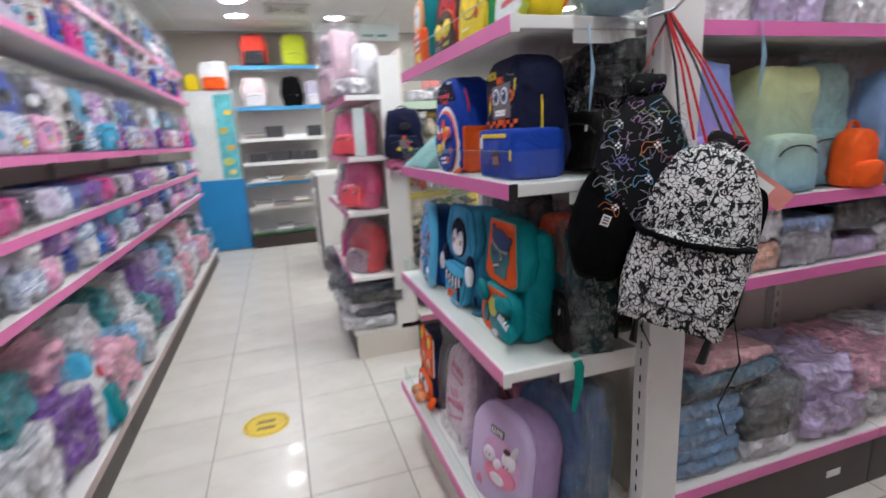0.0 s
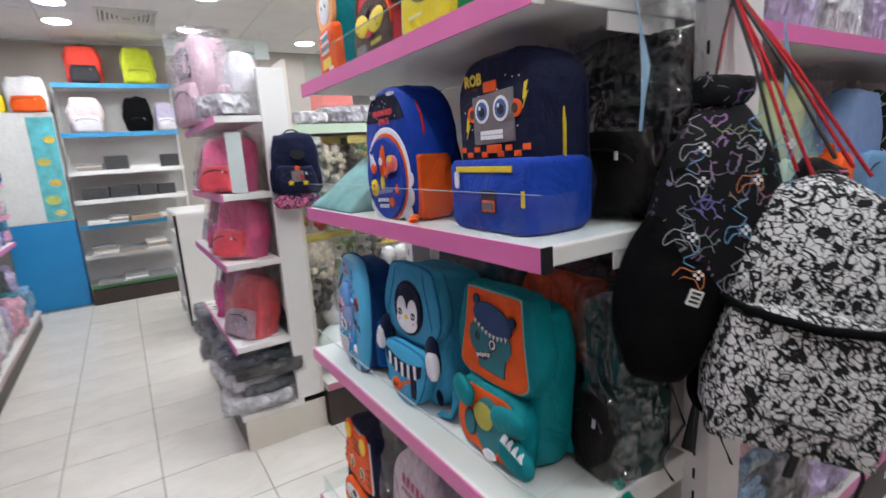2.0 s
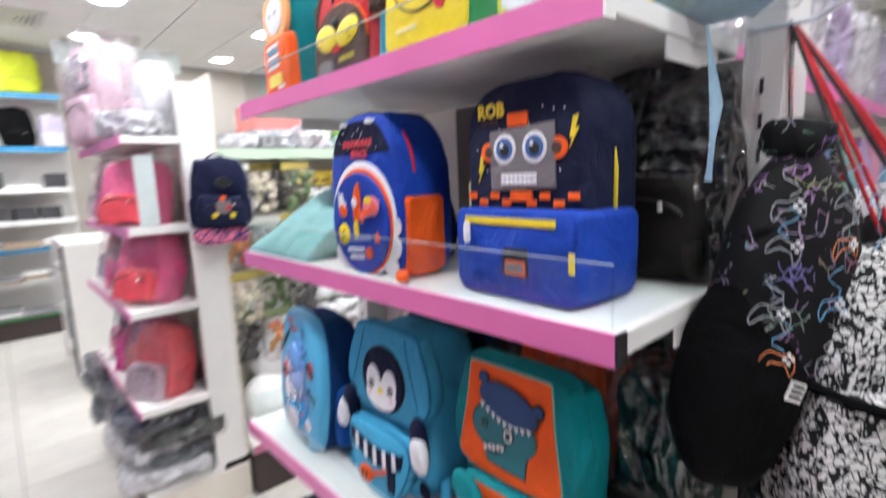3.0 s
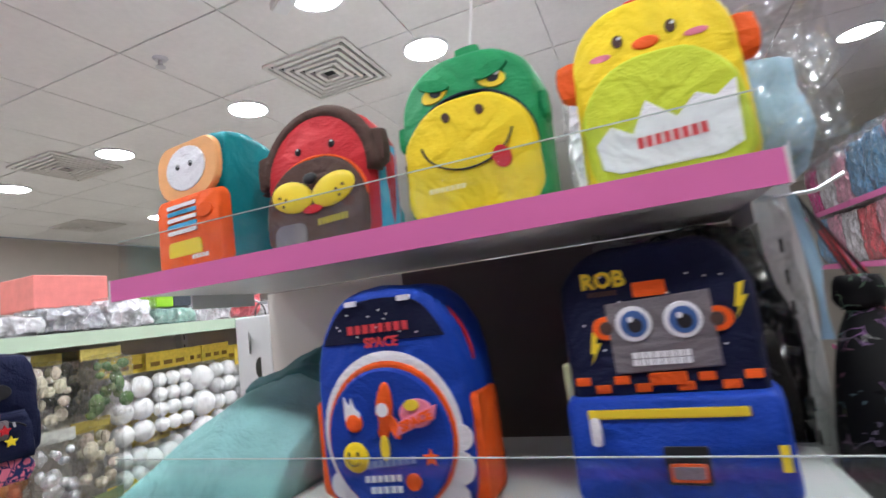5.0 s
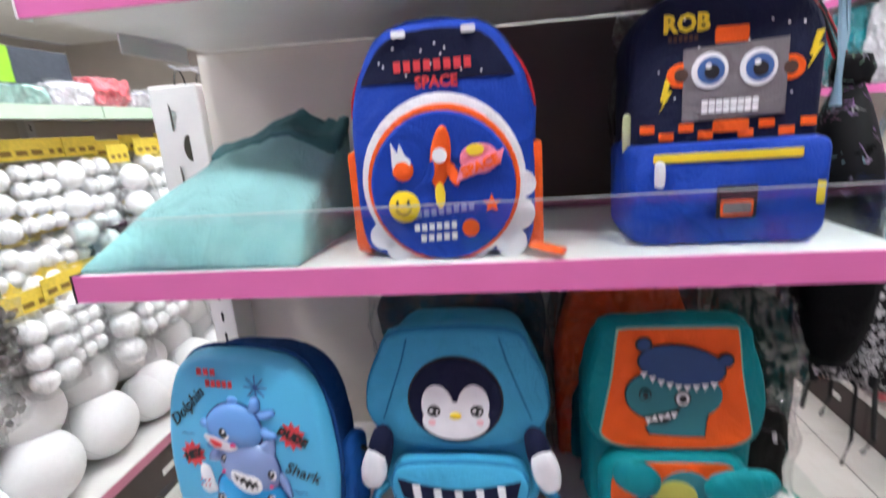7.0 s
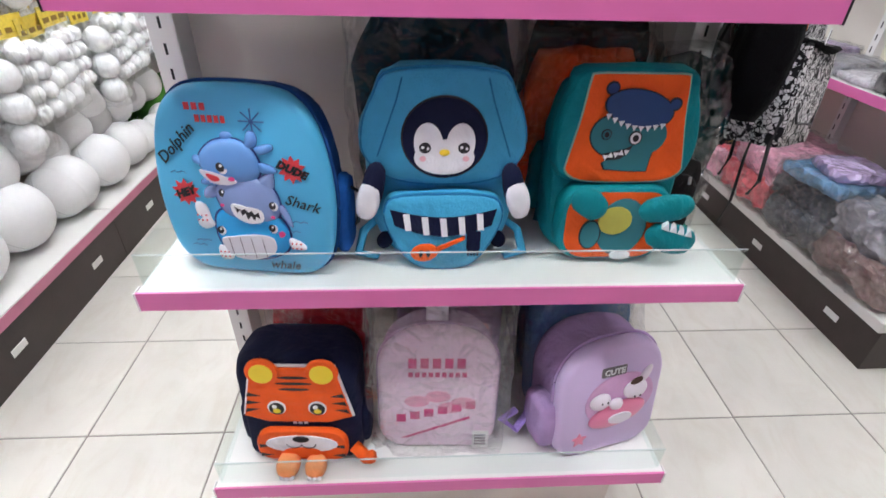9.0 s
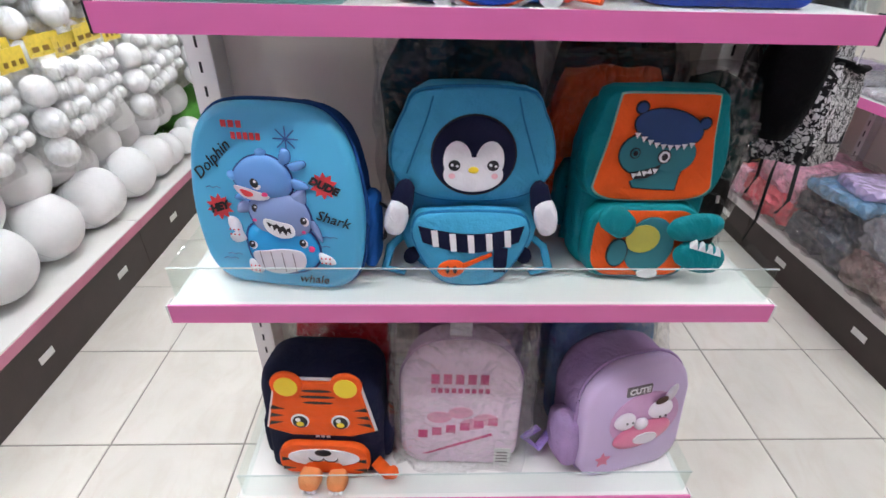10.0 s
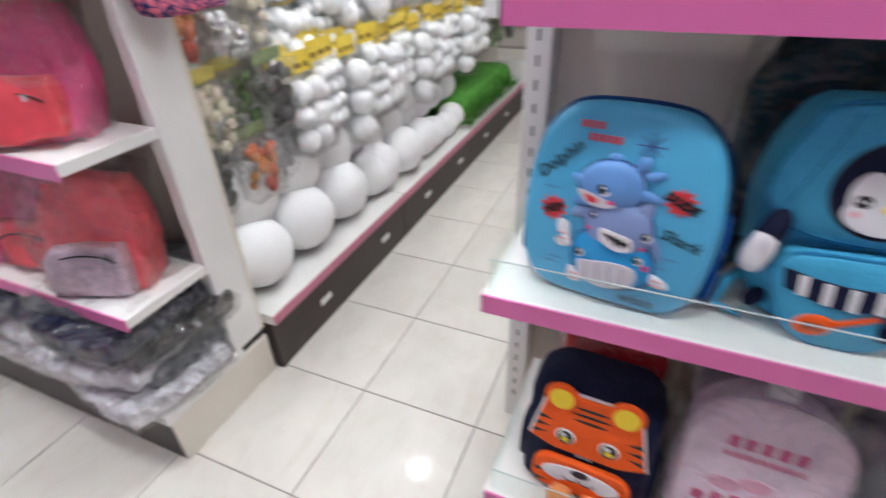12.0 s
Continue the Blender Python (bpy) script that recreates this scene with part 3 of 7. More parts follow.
POST = thing("sea_life_poster", "tall poster with a turquoise and yellow picture", "poster", at=pose(-1.09, 6.194, 0.97))
part("sheet", bbox(-0.11, 0.115, 0.0, 0.0055, 0, 1.08), mat("poster_turquoise", (0.12, 0.50, 0.55), 0.4, 0, 0.5, 9, 0), POST)
for sx, sz, r, c in ((0.05, 0.85, 0.05, (0.8, 0.5, 0.05)), (-0.03, 0.62, 0.06, (0.6, 0.5, 0.12)), (0.03, 0.4, 0.055, (0.7, 0.45, 0.1)), (-0.02, 0.22, 0.07, (0.5, 0.55, 0.15)), (0.02, 0.08, 0.05, (0.75, 0.6, 0.2))):
    part("picture_patch", flat(oval(sx, sz, r, r * 0.7, 12), -0.0002, 0.001), mat("poster_%d" % int(sz * 100), c, 0.4, 0, 0.4, 30, 0), POST)
SIGN = thing("hanging_sign", "white printed category sign hanging from the ceiling", "sign", at=pose(0.62, 5.45, 2.57, 0, 0, 0))
part("board", bbox(-0.52, 0.52, 0, 0.012, 0, 0.2, bevel=0.002), mat("sign_pale", (0.62, 0.70, 0.68), 0.5, 0, 0.05, 10, 0), SIGN)
text(SIGN, "BOOKS", 0.06, -0.16, -0.001, 0.06, mat("sign_ink", (0.08, 0.28, 0.24), 0.5))
text(SIGN, "SCHOOL", 0.075, -0.22, -0.001, 0.13, mat("sign_ink", (0.08, 0.28, 0.24), 0.5))
for k, (a, b) in enumerate(((-0.38, -0.28), (0.05, 0.2), (0.24, 0.36))):
    part("lettering_bar", bbox(a, b, -0.0015, -0.0002, 0.045, 0.075), mat("sign_ink", (0.08, 0.28, 0.24), 0.5), SIGN)
for sx in (-0.45, 0.45):
    part("wire", tube([(sx, 0.006, 0.2), (sx, 0.006, CEIL - 2.57)], 0.0015, 5), METAL, SIGN)
t = thing("floor_sticker", "round yellow distance sticker on the tiled floor", "floor sticker", at=pose(-0.72, 1.41, 0.0))
bm = loft(oval(0, 0, 0.115, 0.115, 36), [(0.0, 1), (-0.0012, 1)])
bmesh.ops.rotate(bm, verts=bm.verts, cent=(0, 0, 0), matrix=Matrix.Rotation(radians(-90), 3, "X"))
part("disc", bm, mat("sticker_yellow", (0.75, 0.52, 0.02), 0.4, 0, 0.1, 30, 0), t)
bm = bmesh.new()
for k in range(2):
    box(bm, -0.045, 0.045, -0.045 + 0.06 * k, -0.025 + 0.06 * k, 0.0013, 0.0019)
for k in range(36):
    a = 2 * math.pi * k / 36
    box(bm, 0.1 * math.cos(a) - 0.004, 0.1 * math.cos(a) + 0.004, 0.1 * math.sin(a) - 0.004, 0.1 * math.sin(a) + 0.004, 0.0013, 0.0018)
part("footprint_mark", bm, mat("sticker_dark", (0.12, 0.09, 0.02), 0.5), t)


# ---- bags on the first end cap ----
NAVY = cloth("navy_cloth", (0.006, 0.009, 0.036))
ROYAL = cloth("royal_blue_cloth", (0.008, 0.052, 0.38), 0.6)
ORANGE = cloth("orange_cloth", (0.90, 0.12, 0.015), 0.55)
TEAL = cloth("teal_cloth", (0.0, 0.22, 0.25), 0.6)
SKY = cloth("sky_blue_cloth", (0.06, 0.39, 0.62), 0.6)
LEMON = cloth("yellow_cloth", (0.85, 0.62, 0.02), 0.6)
LIME = cloth("lime_cloth", (0.55, 0.62, 0.04), 0.6)
GREEN = cloth("green_cloth", (0.01, 0.26, 0.09), 0.6)
RED = cloth("red_cloth", (0.55, 0.02, 0.03), 0.6)
UMBER = cloth("brown_cloth", (0.09, 0.05, 0.04), 0.7)
PUREW = cloth("white_cloth", (0.82, 0.82, 0.84), 0.6)
GREYC = cloth("grey_cloth", (0.19, 0.17, 0.18), 0.6)
ROSE = cloth("rose_cloth", (0.85, 0.25, 0.35), 0.6)
INK = mat("black_print", (0.01, 0.01, 0.012), 0.5, 0, 0.05, 30, 0)
REDINK = mat("red_print", (0.70, 0.05, 0.06), 0.5, 0, 0.05, 30, 0)
WINK = mat("white_print", (0.85, 0.85, 0.86), 0.5, 0, 0.05, 30, 0)
YINK = mat("yellow_print", (0.88, 0.66, 0.03), 0.45, 0, 0.05, 30, 0)
BINK = mat("blue_print", (0.05, 0.13, 0.35), 0.4, 0, 0.05, 30, 0)


def P(parent, name, pts, material, y=0.0, t=0.003, dome=0.0, label=""):
    return part(name, flat(pts, y, t, dome), material, parent, label, smooth=bool(dome))


def body(t, w, h, d, rt, rb, material, name="body", front=0.9, y=0.0, dx=0.0, dz=0.0, label="", pts=None):
    pts = moved(pts or arch(w, h, rt, rb, 9), dx, dz)
    f = min(0.02, d * 0.2)
    bm = loft(pts, [(y, front), (y + f * 0.35, front + (1 - front) * 0.6), (y + f, 0.985), (y + f * 1.8, 1.0)] + [(y + f * 1.8 + (d - f * 2.8) * k / 4, 1.0 + 0.012 * math.sin(math.pi * k / 4)) for k in (1, 2, 3)] + [(y + d - f, 1.0), (y + d, 0.94)])
    seed = Vector((len(label) * 1.7 + w * 9, h * 13, d * 11))
    for v in bm.verts:
        if v.co.y > y + f * 0.9:
            k = noise.noise(v.co * 16 + seed) * 0.006 + noise.noise(v.co * 40 + seed) * 0.0025
            v.co.x += math.copysign(k, v.co.x) if abs(v.co.x) > w * 0.3 else 0.0
            v.co.z += k if v.co.z > dz + h * 0.5 else 0.0
    return part(name, bm, material, t, label, smooth=True)


def zip_line(t, pts, r, material, name="zip"):
    return part(name, tube(pts, r, 6), material, t, smooth=True)


def arc_pts(cx, cz, rx, rz, a0, a1, y, n=18):
    return [(cx + rx * math.cos(radians(a0 + (a1 - a0) * k / n)), y, cz + rz * math.sin(radians(a0 + (a1 - a0) * k / n))) for k in range(n + 1)]


def top_loop(t, h, d, material, w=0.05):
    return part("carry_loop", tube(arc_pts(0, h - 0.01, w, 0.035, 0, 180, d * 0.7, 12), 0.008, 6, 0.5), material, t, smooth=True)


def straps(t, w, h, d, material):
    for sx in (-1, 1):
        part("shoulder_strap", tube([(sx * w * 0.2, d, h * 0.9), (sx * w * 0.27, d + 0.02, h * 0.6), (sx * w * 0.4, d + 0.015, h * 0.25), (sx * w * 0.44, d - 0.01, 0.03)], 0.018, 6, 0.35), material, t, smooth=True)


def bars(t, x0, x1, z, h, material, y, n=6, turn=0.0):
    """Unreadable lettering as short bars."""
    bm = bmesh.new()
    st = (x1 - x0) / n
    for k in range(n):
        zz = z + math.tan(radians(turn)) * (x0 + st * k - x0)
        box(bm, x0 + st * k, x0 + st * (k + 0.68), y - 0.0012, y - 0.0001, zz, zz + h)
    return part("lettering_bar", bm, material, t)


def space_bag():
    t = thing("kids_backpack", "royal blue and orange kids backpack with rocket badges", "backpack", at=pose(0.034, 0.535, S3Z, 0, 0, -90) @ Matrix.Diagonal((0.93, 0.93, 0.93, 1)))
    w, h, d = 0.255, 0.32, 0.13
    dome = mirrored([(0.05, 0.0), (0.112, 0.006), (0.127, 0.05), (0.128, 0.13), (0.124, 0.21), (0.102, 0.272), (0.055, 0.315)], 5)
    body(t, w, h, d, 0.11, 0.03, ROYAL, pts=dome)
    P(t, "top_panel", [(x * 0.90, 0.16 + (z - 0.16) * 0.90) for x, z in dome if z > 0.24], NAVY, 0.0, 0.002, label="navy crown with white specks")
    rs = random.Random(9)
    for k in range(12):
        P(t, "speck", oval(rs.uniform(-0.075, 0.075), rs.uniform(0.245, 0.29), 0.0016, 0.0016, 6), WINK, -0.0022, 0.0006)
    for sx in (-1, 1):
        P(t, "strap_tab", moved(arch(0.018, 0.008, 0.001, 0.001, 1), sx * 0.045, 0.296), PUREW, 0.012, 0.02)
    bars(t, -0.055, 0.051, 0.254, 0.013, REDINK, -0.0024, 8)
    text(t, "SPACE", 0.020, 0.0, -0.003, 0.239, REDINK, bold=0.0006)
    P(t, "cloud_trim", oval(0, 0.108, 0.113, 0.118, 40), PUREW, 0.0, 0.003)
    for cx, cz, r in ((-0.09, 0.035, 0.02), (0.1, 0.06, 0.024), (0.09, 0.02, 0.022), (-0.07, 0.016, 0.018), (0.108, 0.10, 0.018)):
        P(t, "cloud_trim", oval(cx, cz, r, r, 16), PUREW, -0.0004, 0.003)
    P(t, "pocket_piping", oval(0, 0.104, 0.105, 0.108, 40), ORANGE, -0.002, 0.004)
    P(t, "front_pocket", oval(0, 0.102, 0.099, 0.101, 40), ROYAL, -0.004, 0.010)
    y = -0.0142
    r = P(t, "rocket_badge", oval(0.0, 0.142, 0.014, 0.042, 20, -8), ORANGE, y, 0.006, 0.006)
    P(r, "porthole", oval(0.0, 0.145, 0.010, 0.010, 16), WINK, y - 0.006, 0.001)
    P(r, "fin", oval(-0.016, 0.122, 0.007, 0.018, 12, -20), ROYAL, y - 0.002, 0.003)
    P(r, "fin", oval(0.016, 0.120, 0.007, 0.018, 12, 20), ORANGE, y - 0.002, 0.003)
    P(r, "flame", oval(-0.003, 0.092, 0.007, 0.018, 12), YINK, y - 0.001, 0.004)
    c = P(t, "comet_badge", oval(-0.052, 0.128, 0.015, 0.015, 16), ORANGE, y, 0.004, 0.005)
    P(c, "tail", [(-0.066, 0.13), (-0.066, 0.165), (-0.058, 0.15), (-0.054, 0.163), (-0.048, 0.148), (-0.04, 0.14), (-0.042, 0.125)], WINK, y, 0.003)
    m = P(t, "smiley_badge", oval(-0.054, 0.078, 0.022, 0.022, 24), LEMON, y, 0.003, 0.007)
    for ex in (-0.008, 0.007):
        P(m, "eye", oval(-0.054 + ex, 0.084, 0.002, 0.004, 8), INK, y - 0.006, 0.0012)
    part("smile", tube(arc_pts(-0.054, 0.08, 0.011, 0.012, 200, 340, y - 0.007, 8), 0.001, 5), INK, m)
    b = P(t, "word_badge", oval(0.052, 0.138, 0.026, 0.02, 20), ROSE, y, 0.005)
    P(b, "plate", [(0.02, 0.108), (0.08, 0.13), (0.085, 0.15), (0.026, 0.128)], ROSE, y - 0.004, 0.004)
    text(b, "SPACE", 0.018, 0.053, y - 0.009, 0.129, ORANGE, turn=20, bold=0.0008)
    P(b, "planet_patch", oval(0.047, 0.15, 0.012, 0.008, 14), YINK, y - 0.005, 0.002)
    bars(t, -0.038, 0.045, 0.062, 0.010, mat("pale_blue_print", (0.2, 0.28, 0.55), 0.5), y, 8, 6)
    bars(t, -0.042, 0.02, 0.043, 0.009, WINK, y, 6, 3)
    bars(t, -0.034, 0.02, 0.028, 0.009, WINK, y, 5, 3)
    P(t, "star_patch", star(0.066, 0.077, 0.013, 0.006, 5), ORANGE, y, 0.002)
    P(t, "planet_patch", oval(0.036, 0.045, 0.012, 0.012, 16), ORANGE, y, 0.003)
    for sx in (-1, 1):
        part("side_pocket", loft(moved(arch(0.09, 0.155, 0.01, 0.02, 4), 0, 0.0), [(0, 0.94), (0.012, 1), (0.02, 1)]), ORANGE, t, "bright orange side pocket")
        o = LAST[0]
        o.matrix_basis = pose(sx * (w / 2 + 0.008), 0.055, 0.003, 0, 0, -90 * sx * -1)
    part("strap_tail", tube([(0.12, 0.0, 0.015), (0.145, -0.02, 0.012), (0.158, -0.028, 0.01)], 0.012, 6, 0.4), ORANGE, t)
    zip_line(t, arc_pts(0, 0.20, 0.127, 0.118, 0, 180, 0.035, 20), 0.0035, RED)
    straps(t, w, h, d, NAVY)
    return t


def robot_bag():
    t = thing("kids_backpack", "navy and royal blue kids backpack with a grey robot face", "backpack", at=pose(0.066, 0.186, S3Z, 0, 0, -90 - 2) @ Matrix.Diagonal((0.88, 0.88, 0.9, 1)))
    w, h, d = 0.248, 0.34, 0.145
    body(t, w, h, d, 0.075, 0.02, NAVY)
    rr = random.Random(4)
    for k in range(16):
        P(t, "speck", oval(rr.uniform(-0.105, 0.105), rr.uniform(0.19, 0.31), 0.0016, 0.0016, 6), WINK, -0.0004, 0.0008)
    body(t, w + 0.016, 0.145, 0.165, 0.018, 0.028, ROYAL, "front_pocket", 0.93, -0.025, label="royal blue zipped front pocket")
    for k in range(9):
        P(t, "check_patch", moved(arch(0.020, 0.011, 0.001, 0.001, 1), -0.104 + 0.026 * k, 0.157 - 0.011 * (k % 2)), (ORANGE, ORANGE)[k % 2], -0.0005, 0.002)
    bm = box(bmesh.new(), -0.10, 0.09, -0.0275, -0.025, 0.118, 0.130, 0.002)
    part("zip", bm, YINK, t, "yellow zip across the pocket")
    part("zip_pull", lumpy(0.014, 0.006, 0.035, 3, 0.05, 7, 2), PUREW, t)
    LAST[0].location = (-0.092, -0.031, 0.085)
    part("zip_pull", lumpy(0.012, 0.01, 0.055, 5, 0.1, 7, 2), mat("lime_pull", (0.6, 0.65, 0.35), 0.5), t)
    LAST[0].location = (-0.128, 0.02, 0.13)
    y = -0.0006
    hd = P(t, "robot_face", [(-0.058, 0.170), (0.073, 0.174), (0.071, 0.270), (-0.060, 0.264)], GREYC, y, 0.003, label="grey robot face patch")
    for ex in (-0.026, 0.035):
        P(hd, "eye", oval(ex, 0.235, 0.0235, 0.0235, 24), WINK, y - 0.003, 0.002)
        P(hd, "iris", oval(ex + 0.001, 0.235, 0.0175, 0.0175, 24), BINK, y - 0.005, 0.001)
        P(hd, "pupil", oval(ex + 0.002, 0.233, 0.0095, 0.0095, 16), INK, y - 0.006, 0.001)
        P(hd, "eye_glint", oval(ex - 0.003, 0.241, 0.004, 0.004, 10), WINK, y - 0.007, 0.0006)
    for k in range(8):
        for row in (0, 1):
            P(hd, "tooth", moved(arch(0.0078, 0.0082, 0.001, 0.001, 1), -0.030 + 0.0092 * k, 0.180 + 0.0092 * row), WINK, y - 0.003, 0.0016)
    for ex in (-0.062, 0.075):
        P(t, "robot_ear", oval(ex, 0.232, 0.019, 0.016, 18), ORANGE, y + 0.0003, 0.0025)
        P(t, "ear_hole", oval(ex, 0.232, 0.009, 0.009, 14), UMBER, y - 0.0022, 0.001)
    P(t, "antenna_block", moved(arch(0.042, 0.02, 0.002, 0.002, 1), 0.0, 0.269), ORANGE, y + 0.0002, 0.0032)
    P(t, "neck_block", moved(arch(0.046, 0.016, 0.002, 0.002, 1), 0.006, 0.154), ORANGE, y, 0.0036)
    text(t, "ROB", 0.03, -0.058, -0.0012, 0.296, YINK, bold=0.0012, label="yellow block letters")
    bars(t, -0.08, -0.04, 0.275, 0.007, UMBER, -0.0003, 6)
    for bx, bz in ((0.1, 0.245), (-0.085, 0.20)):
        P(t, "bolt_patch", [(bx - 0.003, bz), (bx + 0.003, bz + 0.028), (bx + 0.012, bz + 0.03), (bx + 0.006, bz + 0.012), (bx + 0.013, bz + 0.013), (bx - 0.004, bz - 0.016), (bx + 0.002, bz - 0.001)], YINK, y, 0.002)
    lb = P(t, "label_patch", moved(arch(0.052, 0.046, 0.003, 0.003, 2), 0.012, 0.038), INK, -0.0252, 0.002)
    P(lb, "label_frame", moved(arch(0.042, 0.022, 0.002, 0.002, 1), 0.012, 0.042), ORANGE, -0.0272, 0.001)
    P(lb, "label_plate", moved(arch(0.036, 0.015, 0.002, 0.002, 1), 0.012, 0.0455), GREYC, -0.0282, 0.001)
    part("side_tag", bbox(0.112, 0.122, -0.0262, -0.0235, 0.055, 0.085), YINK, t)
    zip_line(t, [(0.125, 0.07, 0.06), (0.127, 0.07, 0.2), (0.115, 0.07, 0.285), (0.09, 0.07, 0.322)], 0.004, YINK)
    straps(t, w, h, d, NAVY)
    return t


def eyes(t, pts, y, r, white=True):
    for ex, ez in pts:
        if white:
            P(t, "eye_white", oval(ex, ez, r * 1.7, r * 1.3, 16), YINK, y, 0.0015)
        P(t, "eye", oval(ex, ez, r, r * 1.2, 14), INK, y - 0.0014, 0.0015)
        P(t, "eye_glint", oval(ex + r * 0.4, ez + r * 0.4, r * 0.35, r * 0.35, 8), WINK, y - 0.0028, 0.0008)


def croc_bag():
    t = thing("kids_backpack", "green and yellow smiling crocodile kids backpack", "backpack", "animal backpacks on the top shelf", at=pose(0.080, 0.388, S4Z, -4, 0, -90) @ Matrix.Diagonal((0.88, 0.88, 0.88, 1)))
    w, h, d = 0.245, 0.29, 0.11
    body(t, w, h, d, 0.10, 0.035, GREEN)
    body(t, 0.22, 0.20, 0.02, 0.095, 0.04, LEMON, "muzzle", 0.93, -0.017, label="yellow muzzle pocket")
    y = -0.0175
    for nx in (-0.03, 0.028):
        P(t, "nostril", oval(nx, 0.168, 0.007, 0.009, 14, 20), UMBER, y, 0.0012)
    part("smile", tube(arc_pts(0.0, 0.135, 0.078, 0.06, 190, 350, y - 0.001, 20), 0.0018, 5), INK, t)
    P(t, "tongue", oval(0.056, 0.082, 0.015, 0.019, 16, 20), RED, y - 0.001, 0.0016)
    bars(t, -0.07, -0.005, 0.045, 0.008, mat("pale_print", (0.85, 0.75, 0.4), 0.5), y, 7)
    for ex, tn in ((-0.052, 16), (0.05, -16)):
        P(t, "eye_patch", oval(ex, 0.222, 0.024, 0.015, 18, tn), YINK, -0.0004, 0.0025)
        P(t, "pupil", oval(ex + 0.003, 0.224, 0.011, 0.009, 14), INK, -0.003, 0.0012)
        P(t, "eyelid", oval(ex, 0.2365, 0.03, 0.011, 18, -tn), GREEN, -0.0004, 0.0062)
        P(t, "eye_glint", oval(ex + 0.01, 0.228, 0.005, 0.004, 8), WINK, -0.0042, 0.0006)
    part("spike", lumpy(0.05, 0.03, 0.05, 4, 0.08, 6, 3), GREEN, t)
    LAST[0].location = (0.0, 0.05, h - 0.02)
    for sx in (-1, 1):
        part("leg", lumpy(0.016, 0.04, 0.045, 6 + sx, 0.08, 6, 3), GREEN, t)
        LAST[0].location = (sx * 0.124, 0.03, 0.14)
    part("hang_cord", tube([(0.0, 0.06, h + 0.02), (0.012, 0.06, h + 0.1), (0.02, 0.06, h + 0.16)], 0.004, 5, 0.4), PUREW, t)
    straps(t, w, h, d, GREEN)
    zip_line(t, arc_pts(0, 0.105, 0.113, 0.105, -10, 190, -0.003, 20), 0.003, NAVY)
    return t


def dog_bag():
    t = thing("kids_backpack", "red and brown dog-face kids backpack with yellow muzzle", "backpack", "animal backpacks on the top shelf", at=pose(0.085, 0.655, S4Z, -3, 0, -90) @ Matrix.Diagonal((0.88, 0.88, 0.88, 1)))
    w, h, d = 0.24, 0.265, 0.11
    body(t, w, h, d, 0.10, 0.03, RED)
    part("mane", tube(arc_pts(0, 0.135, 0.118, 0.125, -5, 185, 0.012, 22), 0.016, 7), UMBER, t, "shaggy brown mane edge", smooth=True)
    body(t, 0.215, 0.165, 0.02, 0.095, 0.03, UMBER, "front_pocket", 0.93, -0.016)
    zip_line(t, arc_pts(0, 0.08, 0.108, 0.09, 0, 180, -0.004, 20), 0.0035, ORANGE)
    y = -0.0165
    for sx in (-1, 1):
        P(t, "muzzle_patch", oval(sx * 0.045, 0.098, 0.047, 0.03, 22, sx * 14), YINK, y, 0.004, 0.006)
        for a, b in ((0.0, 0.0), (0.014, 0.006), (0.006, -0.012)):
            P(t, "freckle", oval(sx * (0.055 + a), 0.094 + b, 0.003, 0.003, 8), UMBER, y - 0.005, 0.0012)
        P(t, "eye", oval(sx * 0.038, 0.19, 0.007, 0.008, 12), INK, -0.0005, 0.004, 0.004)
        P(t, "eye_glint", oval(sx * 0.038 + 0.002, 0.193, 0.002, 0.002, 8), WINK, -0.0045, 0.0006)
        part("ear", lumpy(0.05, 0.03, 0.07, 8 + sx, 0.15, 9, 3), UMBER, t)
        LAST[0].location = (sx * 0.118, 0.02, 0.13)
    P(t, "nose", oval(0, 0.125, 0.016, 0.011, 16), INK, y - 0.004, 0.003, 0.005)
    P(t, "tongue", oval(0, 0.068, 0.022, 0.008, 12), RED, y, 0.002)
    P(t, "paw_patch", arch(0.07, 0.04, 0.018, 0.005, 5), GREYC, y, 0.003)
    LAST[0].location = (-0.05, 0, 0.008)
    bars(t, 0.01, 0.075, 0.036, 0.012, mat("olive_print", (0.5, 0.4, 0.03), 0.5), y, 8, 3)
    part("side_panel", bbox(0.113, 0.123, 0.02, 0.09, 0.02, 0.19, bevel=0.004), SKY, t, "light blue side panel")
    straps(t, w, h, d, TEAL)
    return t


